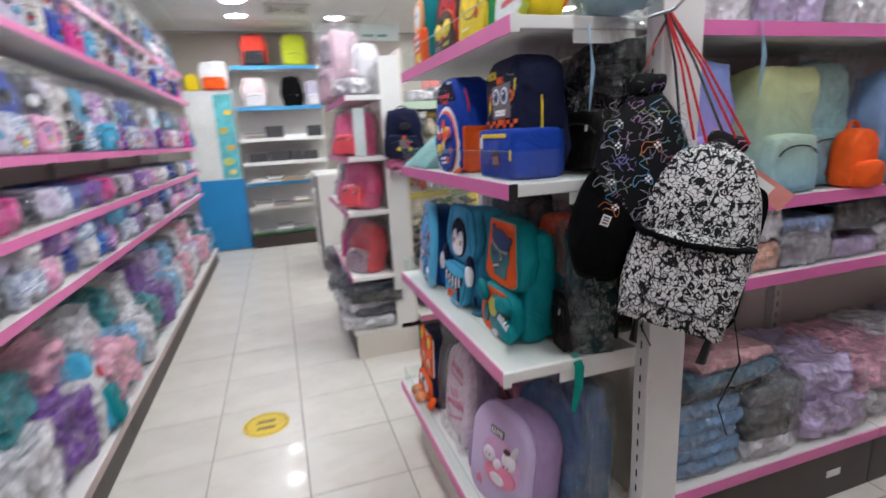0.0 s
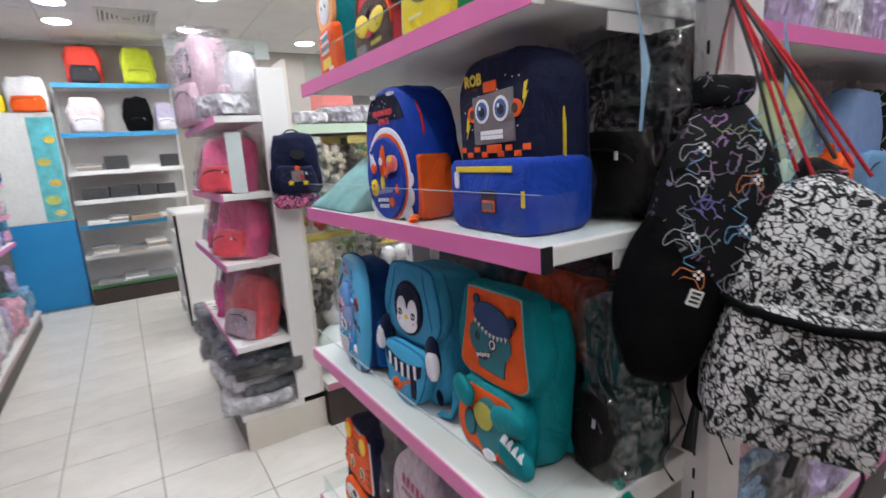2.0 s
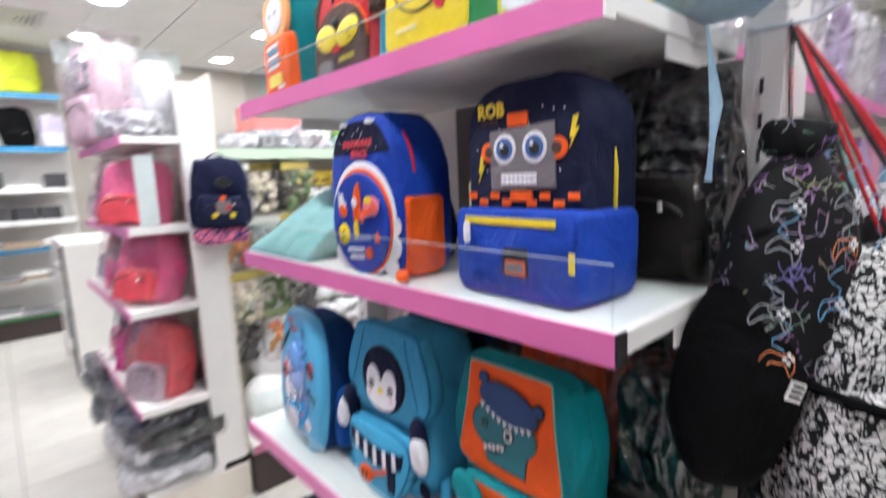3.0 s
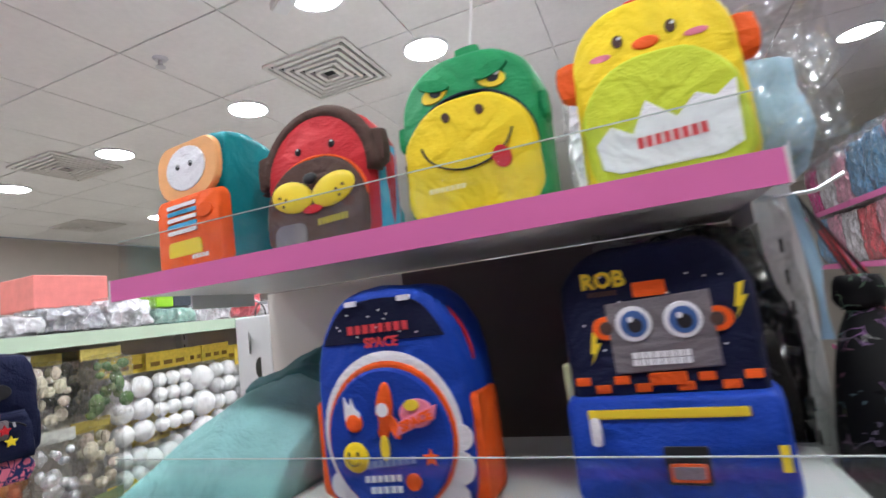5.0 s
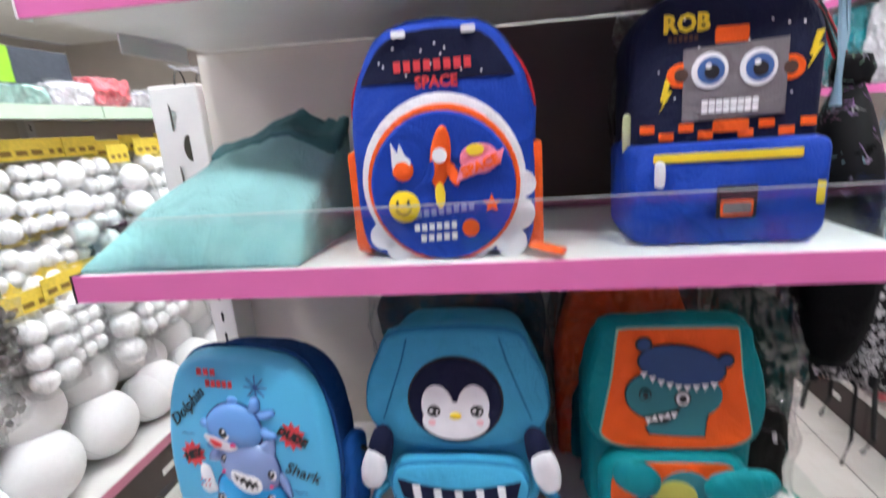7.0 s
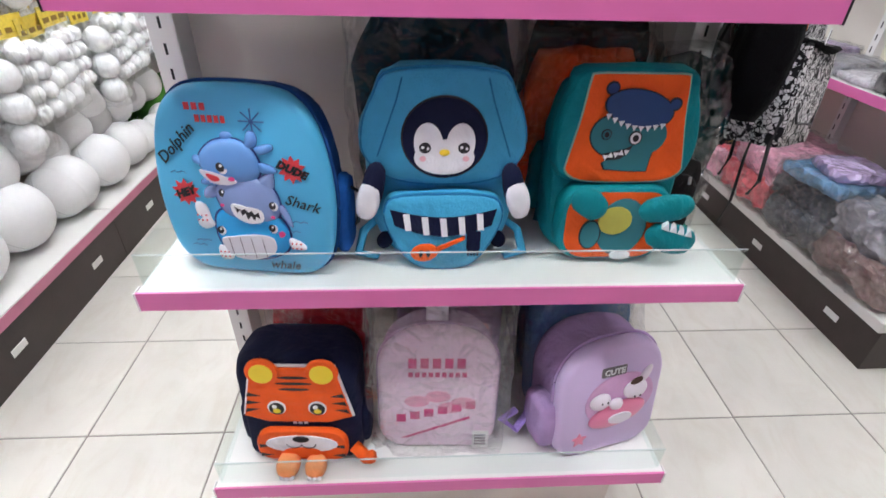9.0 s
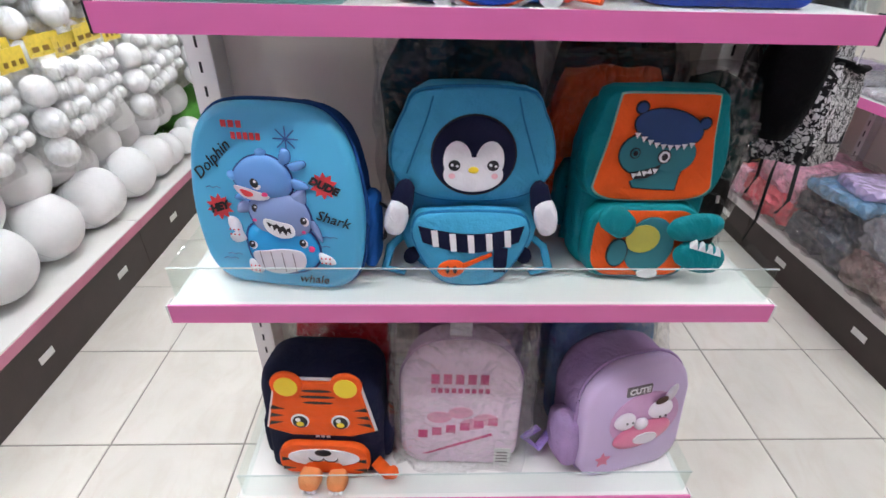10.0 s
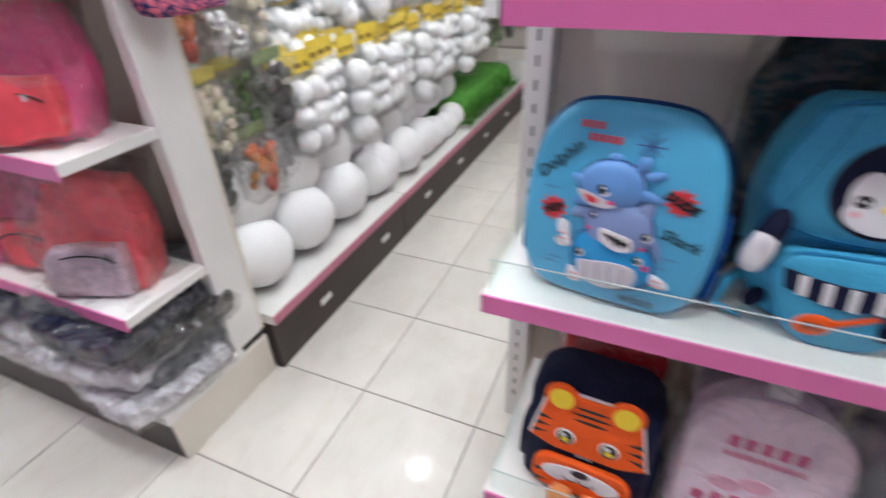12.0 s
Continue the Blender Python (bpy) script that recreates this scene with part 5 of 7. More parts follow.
def dino_bag():
    t = thing("kids_backpack", "teal and orange dinosaur kids backpack with plush arms", "backpack", at=pose(0.082, 0.225, S2Z, -4, 0, -90) @ Matrix.Diagonal((0.93, 0.92, 1.0, 1)))
    w, h, d = 0.262, 0.325, 0.092
    body(t, w, h, d, 0.085, 0.03, TEAL, pts=mirrored([(0.05, 0.0), (0.105, 0.01), (0.127, 0.06), (0.131, 0.15), (0.132, 0.22), (0.118, 0.29), (0.085, 0.325)]))
    body(t, 0.266, 0.20, 0.06, 0.05, 0.06, TEAL, "flap", 0.95, -0.025, 0, 0.152, pts=mirrored([(0.06, 0.0), (0.115, 0.012), (0.134, 0.05), (0.133, 0.10), (0.116, 0.16), (0.088, 0.198)]))
    y = -0.0255
    P(t, "flap_trim", mirrored([(0.05, 0.157), (0.092, 0.163), (0.113, 0.178), (0.112, 0.20), (0.098, 0.27), (0.09, 0.335), (0.082, 0.345), (0.04, 0.346)]), mat("mint_piping", (0.25, 0.5, 0.4), 0.6), y, 0.002)
    P(t, "flap_panel", mirrored([(0.05, 0.160), (0.09, 0.166), (0.110, 0.180), (0.109, 0.20), (0.095, 0.27), (0.087, 0.333), (0.08, 0.342), (0.04, 0.343)]), ORANGE, y - 0.001, 0.003, label="orange flap panel with a dinosaur face")
    y -= 0.004
    DT = mat("dino_teal_print", (0.02, 0.19, 0.22), 0.6, 0, 0.1, 30, 0)
    DN = mat("dino_blue_print", (0.015, 0.06, 0.19), 0.6, 0, 0.1, 30, 0)
    neck = [(-0.045, 0.196), (-0.038, 0.184), (0.0, 0.181), (0.042, 0.180), (0.044, 0.205), (0.05, 0.235), (0.056, 0.26), (-0.02, 0.26), (-0.006, 0.235), (-0.014, 0.214)]
    hd = P(t, "dinosaur_neck", neck, DT, y - 0.0011, 0.001, label="teal dinosaur print with a blue cap")
    P(hd, "neck_outline", [(x * 1.05 + 0.0, z if z > 0.25 else z - 0.002) for x, z in neck], INK, y, 0.001)
    P(hd, "chin_flap", [(0.05, 0.228), (0.067, 0.222), (0.054, 0.21)], ORANGE, y - 0.001, 0.001)
    P(hd, "snout_outline", oval(-0.032, 0.243, 0.0455, 0.0375, 28, -8), INK, y - 0.0014, 0.001)
    P(hd, "snout", oval(-0.032, 0.243, 0.043, 0.035, 28, -8), DT, y - 0.0025, 0.001)
    P(hd, "cheek", oval(0.028, 0.243, 0.038, 0.032, 24), DT, y - 0.0027, 0.001)
    P(hd, "mouth", [(-0.05, 0.212), (-0.028, 0.216), (-0.004, 0.222), (0.006, 0.228), (0.0, 0.212), (-0.016, 0.202), (-0.042, 0.2)], INK, y - 0.0038, 0.001)
    for k in range(5):
        P(hd, "tooth", star(-0.042 + 0.0095 * k, 0.207 + 0.0022 * k, 0.0062, 0.0032, 3, 90 if k % 2 else -90), WINK, y - 0.0048, 0.001)
    P(hd, "cap_outline", oval(0.005, 0.289, 0.0655, 0.032, 30, -10), INK, y - 0.0040, 0.001)
    P(hd, "cap", oval(0.005, 0.2895, 0.063, 0.0295, 30, -10), DN, y - 0.0051, 0.001)
    for ex, ez in ((-0.05, 0.322), (0.068, 0.297)):
        P(hd, "ear_outline", oval(ex, ez, 0.0125, 0.0115, 16), INK, y - 0.0036, 0.001)
        P(hd, "ear", oval(ex, ez, 0.0095, 0.0085, 14), DN, y - 0.0047, 0.0012)
    for k in range(9):
        u = k / 8
        P(hd, "tooth", star(-0.05 + 0.102 * u, 0.278 - 0.011 * math.sin(math.pi * u) - 0.016 * u, 0.0065, 0.0032, 3, -90), WINK, y - 0.0062, 0.0008)
    for ex, ez, rr_ in ((-0.047, 0.246, 0.0095), (0.008, 0.240, 0.0125)):
        P(hd, "eye_outline", oval(ex, ez, rr_, rr_, 16), INK, y - 0.0038, 0.001)
        P(hd, "eye_ring", oval(ex, ez, rr_ * 0.8, rr_ * 0.8, 16), WINK if ex > 0 else DT, y - 0.0049, 0.001)
        P(hd, "pupil", oval(ex, ez, rr_ * 0.45, rr_ * 0.5, 12), INK, y - 0.006, 0.001)
    body(t, 0.225, 0.15, 0.05, 0.05, 0.05, TEAL, "front_pocket", 0.93, -0.042, 0, 0.004)
    y2 = -0.0425
    P(t, "pocket_panel", moved(arch(0.2, 0.132, 0.04, 0.045, 6), 0, 0.012), ORANGE, y2, 0.002)
    P(t, "dinosaur_body", oval(0.012, 0.075, 0.05, 0.058, 22), DT, y2 - 0.002, 0.003)
    P(t, "belly", oval(-0.004, 0.09, 0.034, 0.028, 20), mat("olive_yellow", (0.5, 0.48, 0.08), 0.6), y2 - 0.005, 0.002)
    P(t, "leg", oval(-0.05, 0.062, 0.022, 0.03, 18), INK, y2 - 0.005, 0.002)
    P(t, "leg_front", oval(-0.05, 0.062, 0.019, 0.027, 18), DT, y2 - 0.007, 0.0015)
    P(t, "foot", oval(0.02, 0.018, 0.022, 0.01, 14), WINK, y2 - 0.005, 0.003)
    for fx, fz, tn, sw in ((-0.078, 0.132, 32, 0.034), (0.092, 0.118, -6, 0.048)):
        part("plush_arm", lumpy(sw * 2, 0.024, 0.046, 60 + fx * 100, 0.06, 8, 4, 0.85), TEAL, t, "stuffed teal arm flap", smooth=True)
        LAST[0].matrix_basis = pose(fx, y2 - 0.015, fz - 0.025, 0, tn, 0)
    tl = part("plush_tail", lumpy(0.095, 0.03, 0.05, 71, 0.08, 8, 4, 0.8), TEAL, t, "stuffed tail with white spikes", smooth=True)
    tl.matrix_basis = pose(0.105, y2 - 0.015, 0.03, 0, 12, 0)
    for k in range(4):
        x0 = -0.034 + 0.017 * k
        P(tl, "spike", [(x0, 0.047 - 0.001 * k), (x0 + 0.016, 0.046 - 0.001 * k), (x0 + 0.007, 0.064 - 0.002 * k)], PUREW, -0.004, 0.012)
    part("strap_tail", tube([(0.13, 0.10, 0.13), (0.18, 0.11, 0.05), (0.225, 0.11, 0.014), (0.262, 0.105, -0.01), (0.27, 0.10, -0.06), (0.268, 0.09, -0.13)], 0.014, 6, 0.25), cloth("green_webbing", (0.0, 0.25, 0.19)), t, "green webbing strap hanging over the shelf")
    straps(t, w, h, d, TEAL)
    return t


def tiger_bag():
    t = thing("kids_backpack", "navy kids backpack with an orange plush tiger face", "backpack", at=pose(-0.012, 0.85, S1Z, -5, 0, -90 - 3) @ Matrix.Diagonal((0.95, 0.95, 0.95, 1)))
    w, h, d = 0.27, 0.325, 0.13
    body(t, w, h, d, 0.06, 0.03, NAVY)
    P(t, "flap_trim", [(-0.128, 0.155), (-0.07, 0.135), (0.07, 0.135), (0.128, 0.155), (0.094, 0.306), (-0.094, 0.306)], PUREW, -0.0005, 0.004)
    P(t, "tiger_flap", [(-0.122, 0.157), (-0.07, 0.139), (0.07, 0.139), (0.122, 0.157), (0.09, 0.30), (-0.09, 0.30)], ORANGE, -0.0042, 0.006, label="orange tiger face flap")
    y = -0.0104
    for sx in (-1, 1):
        e = P(t, "ear", oval(sx * 0.065, 0.292, 0.036, 0.036, 20), ORANGE, -0.008, 0.008)
        P(e, "ear_inner", oval(sx * 0.065, 0.29, 0.026, 0.026, 18), YINK, -0.016, 0.002)
        P(t, "eye_white", oval(sx * 0.046, 0.185, 0.021, 0.021, 20), WINK, y, 0.0015)
        P(t, "eye", oval(sx * 0.046, 0.183, 0.017, 0.018, 20), INK, y - 0.0015, 0.001)
        P(t, "eye_ring", oval(sx * 0.046, 0.177, 0.009, 0.007, 14), YINK, y - 0.0025, 0.0006)
        P(t, "eye_glint", oval(sx * 0.046 - 0.004, 0.19, 0.006, 0.006, 10), WINK, y - 0.0026, 0.0008)
        for k in range(3):
            P(t, "stripe", [(sx * 0.118 - sx * 0.004 * k, 0.17 + 0.024 * k), (sx * 0.085 - sx * 0.004 * k, 0.18 + 0.02 * k), (sx * 0.113 - sx * 0.004 * k, 0.182 + 0.024 * k)], INK, y, 0.0008)
    for k in range(3):
        P(t, "stripe", oval(0, 0.275 - 0.017 * k, 0.04 - 0.006 * abs(k - 1), 0.0038, 14), INK, y, 0.0008)
    mz = P(t, "muzzle_pocket", moved(arch(0.215, 0.095, 0.045, 0.03, 6), 0, 0.02), ORANGE, -0.0005, 0.016)
    P(mz, "muzzle", oval(0, 0.075, 0.085, 0.028, 26), PUREW, -0.0167, 0.003)
    P(mz, "chin", oval(0, 0.05, 0.045, 0.016, 18), ORANGE, -0.0198, 0.001)
    P(mz, "nose", oval(0, 0.093, 0.02, 0.011, 16), INK, -0.0198, 0.003, 0.004)
    for sx in (-1, 1):
        part("mouth_line", tube(arc_pts(sx * 0.017, 0.077, 0.017, 0.012, 180, 360, -0.021, 8), 0.0012, 5), INK, mz)
        for k in range(2):
            P(mz, "stripe", [(sx * 0.1, 0.03 + 0.03 * k), (sx * 0.07, 0.036 + 0.03 * k), (sx * 0.1, 0.042 + 0.03 * k)], INK, -0.0167, 0.0008)
        f = part("paw", lumpy(0.045, 0.05, 0.04, 80 + sx, 0.08, 8, 4, 0.8), cloth("peach_plush", (0.85, 0.32, 0.12)), t, "plush orange paw", smooth=True)
        f.location = (sx * 0.032, -0.035, 0.0)
        for k in range(3):
            bm = ball(bmesh.new(), (-0.012 + 0.012 * k, -0.024, 0.008), 0.006, u=8, v=6)
            part("toe", bm, PUREW, f)
    bars(t, -0.018, 0.02, 0.124, 0.008, PUREW, -0.0005, 3)
    tl = part("tail", tube([(0.12, 0.0, 0.05), (0.15, -0.02, 0.035), (0.165, -0.03, 0.05)], 0.016, 8), ORANGE, t, "striped plush tail", smooth=True)
    for sx in (-1, 1):
        part("side_pocket", lumpy(0.03, 0.08, 0.12, 90 + sx, 0.06, 8, 4), NAVY, t, smooth=True)
        LAST[0].location = (sx * 0.14, 0.07, 0.02)
    straps(t, w, h, d, NAVY)
    return t


def wrap(t, w, h, d, seed, dy=0.0, dx=0.0, name="plastic_wrap"):
    o = part(name, lumpy(w, d, h, seed, 0.13, 13, 12, 0.22, True), FILM, t, "clear crumpled plastic bag")
    o.location = (dx, dy, 0)
    o.visible_shadow = False
    return o


def pink_shell_bag():
    t = thing("wrapped_backpack", "pale pink hard-shell backpack still in its plastic bag", "backpack", at=pose(0.005, 0.545, S1Z, -6, 0, -90 - 2) @ Matrix.Diagonal((0.95, 0.95, 0.95, 1)))
    SH = mat("pale_pink_shell", (0.84, 0.68, 0.80), 0.4, 0, 0.08, 9, 0.05)
    shell(t, 0.285, 0.365, 0.09, 0.12, 0.06, SH, cloth("lilac_back", (0.5, 0.36, 0.52)))
    PR = mat("crimson_print", (0.62, 0.07, 0.22), 0.5, 0, 0.1, 30, 0)
    bars(t, -0.07, 0.07, 0.262, 0.028, PR, -0.0003, 5)
    bars(t, -0.07, 0.07, 0.236, 0.013, PR, -0.0003, 9)
    bars(t, -0.10, 0.10, 0.095, 0.024, PR, -0.0003, 6, 14)
    P(t, "swoosh", [(-0.09, 0.04), (-0.075, 0.04), (0.08, 0.105), (0.075, 0.112)], PR, -0.0003, 0.001)
    for k, (x, z) in enumerate(((-0.05, 0.16), (0.0, 0.175), (0.06, 0.155), (0.03, 0.14))):
        P(t, "flower_patch", oval(x, z, 0.03, 0.018, 14), mat("flower_pink", (0.75, 0.35, 0.5), 0.5), -0.0003, 0.001)
    tg = part("paper_tag", bbox(0.085, 0.125, -0.013, -0.0115, 0.02, 0.075), PAPER, t, "white printed label")
    bm = bmesh.new()
    for k in range(4):
        box(bm, 0.09, 0.118, -0.0138, -0.0131, 0.03 + 0.01 * k, 0.034 + 0.01 * k)
    part("print_line", bm, GREYC, tg)
    part("carry_loop", bbox(-0.03, 0.02, 0.04, 0.045, 0.36, 0.41), PUREW, t)
    wrap(t, 0.335, 0.42, 0.17, 5, 0.055)
    return t


def lilac_bag():
    t = thing("wrapped_backpack", "lilac hard-shell backpack with raised pink and white picture", "backpack", at=pose(-0.015, 0.145, S1Z, -8, 0, -90 + 14) @ Matrix.Diagonal((1.04, 1.0, 1.06, 1)))
    SH = mat("lilac_shell", (0.64, 0.50, 0.75), 0.38, 0, 0.05, 9, 0.05)
    shell(t, 0.255, 0.30, 0.12, 0.10, 0.06, SH, cloth("lilac_cloth", (0.42, 0.29, 0.52)))
    RUB = mat("white_rubber", (0.8, 0.74, 0.8), 0.3, 0, 0.05, 20, 0)
    RP = mat("pink_rubber", (0.75, 0.22, 0.36), 0.3, 0, 0.05, 20, 0)
    y = -0.0003
    P(t, "halo_patch", oval(0.02, 0.15, 0.085, 0.07, 26), mat("lilac_pink", (0.66, 0.38, 0.62), 0.4), y, 0.002)
    P(t, "car_patch", oval(0.018, 0.11, 0.072, 0.034, 22, 10), RP, y - 0.002, 0.006, 0.010, "raised pink shape")
    P(t, "white_patch", oval(0.02, 0.105, 0.03, 0.015, 16), RUB, y - 0.011, 0.003)
    for cx, cz, r in ((-0.03, 0.155, 0.026), (0.055, 0.17, 0.03), (0.01, 0.14, 0.018)):
        P(t, "figure_patch", oval(cx, cz, r, r * 0.85, 18), RUB, y - 0.002, 0.006, 0.012, "raised white rounded shape")
    P(t, "figure_patch", oval(0.075, 0.205, 0.011, 0.026, 14, -30), RUB, y - 0.002, 0.004, 0.007)
    P(t, "bow_patch", oval(0.05, 0.198, 0.016, 0.009, 12, 15), UMBER, y - 0.009, 0.003, 0.004)
    for cx in (-0.025, 0.055):
        for ex in (-0.007, 0.007):
            P(t, "dot", oval(cx + ex, 0.158, 0.0022, 0.003, 8), INK, y - 0.0135, 0.001)
    text(t, "CUTE", 0.02, -0.005, -0.0035, 0.23, WINK, bold=0.0006)
    P(t, "word_plate", moved(arch(0.06, 0.024, 0.003, 0.003, 2), -0.005, 0.218), GREYC, y, 0.002)
    P(t, "star_patch", star(-0.07, 0.055, 0.02, 0.01, 5), RP, y, 0.002)
    part("side_pocket", lumpy(0.05, 0.09, 0.12, 101, 0.06, 8, 4), cloth("lilac_cloth", (0.42, 0.29, 0.52)), t, smooth=True)
    LAST[0].location = (-0.135, 0.06, 0.03)
    part("loose_strap", tube([(-0.15, 0.1, 0.07), (-0.19, 0.08, 0.05), (-0.22, 0.09, 0.08), (-0.18, 0.1, 0.09)], 0.011, 6, 0.4), cloth("violet_webbing", (0.3, 0.2, 0.5)), t)
    b = body(t, 0.26, 0.34, 0.07, 0.1, 0.05, cloth("dusk_blue_cloth", (0.05, 0.14, 0.30)), "rear_bag", 0.9, 0.16, 0.02, 0.0, "blue bag nested behind")
    wrap(t, 0.32, 0.40, 0.14, 9, 0.205, 0.02)
    return t


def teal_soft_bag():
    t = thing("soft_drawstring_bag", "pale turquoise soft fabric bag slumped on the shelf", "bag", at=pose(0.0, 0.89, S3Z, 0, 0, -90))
    PT = cloth("pale_turquoise_cloth", (0.27, 0.53, 0.52), 0.7)
    # Top flap's cloth, its colour darkened for the shade of the shelf above.
    DT = cloth("shaded_turquoise_cloth", (0.07, 0.20, 0.21), 0.7)

    def sheet(v0, v1, lift, thick):
        """The slumped cushion-like front of the bag between two heights, with its underside."""
        bm = bmesh.new()
        nx, ny = 22, 12
        grid = []
        for j in range(ny + 1):
            row = []
            for i in range(nx + 1):
                u, v = i / nx, v0 + (v1 - v0) * j / ny
                x = (-0.170 + 0.325 * u) * (1 - v) + (-0.01 + 0.17 * u) * v
                puff = math.sin(math.pi * min(1, max(0, u))) * math.sin(math.pi * min(1, v * 0.95 + 0.04))
                fold = noise.noise(Vector((u * 3, v * 5, 1.7))) * 0.022 + abs(noise.noise(Vector((u * 7, v * 3, 4.2)))) * 0.012
                yy = 0.012 + 0.27 * v - 0.02 * puff
                z = 0.006 + 0.175 * v ** 0.85 + (0.034 * puff + fold * (0.25 + v)) + lift
                row.append(bm.verts.new((x, yy, max(0.003, z))))
            grid.append(row)
        for j in range(ny):
            for i in range(nx):
                bm.faces.new((grid[j][i], grid[j][i + 1], grid[j + 1][i + 1], grid[j + 1][i]))
        ext = bmesh.ops.extrude_face_region(bm, geom=bm.faces[:])
        for v in ext["geom"]:
            if isinstance(v, bmesh.types.BMVert):
                v.co.z = 0.001 if thick is None else v.co.z - thick
        bmesh.ops.recalc_face_normals(bm, faces=bm.faces)
        return bm

    part("body", sheet(0.0, 1.0, 0.0, None), PT, t, smooth=True)
    part("gathered_top", sheet(0.70, 1.04, 0.005, 0.012), DT, t, "gathered top, its cloth darkened to stand for shelf shade", smooth=True)
    bars(t, -0.07, 0.03, 0.085, 0.006, PUREW, 0.0, 6)
    LAST[0].matrix_basis = pose(0, 0.10, 0.005, -35, 0, 0)
    return t


space_bag()
robot_bag()
croc_bag()
dog_bag()
orange_bag()
chick_bag()
whale_bag()
penguin_bag()
dino_bag()
tiger_bag()
pink_shell_bag()
lilac_bag()
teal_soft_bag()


def plain_bag(name, label, w, h, d, main, accent, at, film=0, pocket=True, group="", rt=0.09, cat="backpack", badge=True):
    """A plain school backpack: body, front pocket, loop, straps, optional wrapping."""
    t = thing(name, label, cat, group, at=at)
    soft = pocket and h > 0.25
    if soft:
        sd = len(label) + int(w * 500) + film
        part("body", lumpy(w * 1.02, d, h, sd, 0.16, 9, 9, 0.2, False, 0.24), main, t, smooth=True).location = (0, d / 2, 0)
        part("front_pocket", lumpy(w * 0.84, 0.08, h * 0.46, sd + 1, 0.16, 10, 7, 0.22, False, 0.12), accent, t, smooth=True).location = (0, 0.004, 0.004)
        zip_line(t, arc_pts(0, h * 0.30, w * 0.34, h * 0.10, 15, 165, -0.038, 12), 0.0025, BLACK)
        part("zip_pull", tube([(w * 0.2, -0.041, h * 0.385), (w * 0.21, -0.044, h * 0.34)], 0.004, 5, 0.5), METAL, t)
    else:
        body(t, w, h, d, min(rt, w * 0.42), min(0.03, h * 0.15), main)
    if pocket and not soft:
        body(t, w * 0.84, h * 0.45, 0.05, w * 0.2, 0.02, accent, "front_pocket", 0.93, -0.03)
        zip_line(t, arc_pts(0, h * 0.3, w * 0.38, h * 0.12, 10, 170, -0.02, 12), 0.0025, BLACK)
    rq = random.Random(int(w * 1000) + len(label))
    if h > 0.25 and pocket and badge:
        pal = (PUREW, YINK, ROSE, INK, SKY, RED)
        P(t, "badge_patch", oval(rq.uniform(-0.02, 0.02), h * 0.68, w * 0.15, h * 0.08, 18), rq.choice(pal), -0.009, 0.012)
        for k in range(3):
            P(t, "motif", star(rq.uniform(-w * 0.26, w * 0.26), rq.uniform(h * 0.1, h * 0.32), w * 0.07, w * 0.035, rq.choice((4, 5, 7))), rq.choice(pal), -0.042, 0.008)
        part("side_pocket", lumpy(0.035, d * 0.6, h * 0.4, len(label), 0.08, 8, 3), accent, t, smooth=True)
        LAST[0].location = (w / 2 - 0.004, d * 0.5, 0.004)
        part("side_pocket", lumpy(0.035, d * 0.6, h * 0.4, len(label) + 1, 0.08, 8, 3), accent, t, smooth=True)
        LAST[0].location = (-w / 2 + 0.004, d * 0.5, 0.004)
        zip_line(t, [(x * 0.86, 0.008, z * 0.97) for x, z in arch(w, h, min(rt, w * 0.42), 0.03, 7) if z > h * 0.45], 0.003, BLACK)
    if not film:
        top_loop(t, h, d, accent, min(0.04, w * 0.2))
    for sx in (-1, 1):
        part("shoulder_strap", tube([(sx * w * 0.2, d, h * 0.9), (sx * w * 0.3, d + 0.012, h * 0.5), (sx * w * 0.42, d, 0.04)], 0.014, 5, 0.35), accent, t, smooth=True)
    if film:
        wrap(t, w * 1.12, h * 1.08, d * 1.25, film, d * 0.4)
    return t


BLACK_BAG = cloth("umber_black_cloth", (0.010, 0.008, 0.007))
# dark and wrapped bags stored behind the front row
plain_bag("backpack", "black backpack wrapped in film behind the robot bag", 0.25, 0.33, 0.10, cloth("black_cloth", (0.004, 0.004, 0.0045)), BLACK_BAG, pose(0.29, 0.12, S3Z, 0, 0, -90), 21, badge=False)
plain_bag("backpack", "wrapped dark teal backpack behind the penguin bag", 0.31, 0.40, 0.10, cloth("petrol_cloth", (0.006, 0.025, 0.035)), NAVY, pose(0.26, 0.55, S2Z, 0, 0, -90), 22, badge=False)
plain_bag("backpack", "black wrapped backpack at the back of the shelf", 0.27, 0.40, 0.07, BLACK_BAG, BLACK_BAG, pose(0.355, 0.22, S2Z, 0, 0, -90), 28, badge=False)
plain_bag("backpack", "wrapped orange and green backpack behind the dinosaur bag", 0.24, 0.335, 0.07, ORANGE, TEAL, pose(0.265, 0.25, S2Z, 0, 0, -90), 23, badge=False)
plain_bag("backpack", "dark green backpack at the shelf end", 0.12, 0.33, 0.10, cloth("bottle_green", (0.004, 0.025, 0.022)), BLACK_BAG, pose(0.2, 0.06, S2Z, 0, 0, -100), 24, badge=False)
plain_bag("backpack", "wrapped red backpack behind the tiger bag", 0.22, 0.36, 0.08, RED, UMBER, pose(0.2, 0.83, S1Z, 0, 0, -90), 25, badge=False)
plain_bag("backpack", "wrapped lilac backpack behind the pink shell bag", 0.26, 0.37, 0.08, cloth("lilac_cloth", (0.42, 0.29, 0.52)), ROSE, pose(0.25, 0.5, S1Z, 0, 0, -90), 26, badge=False)
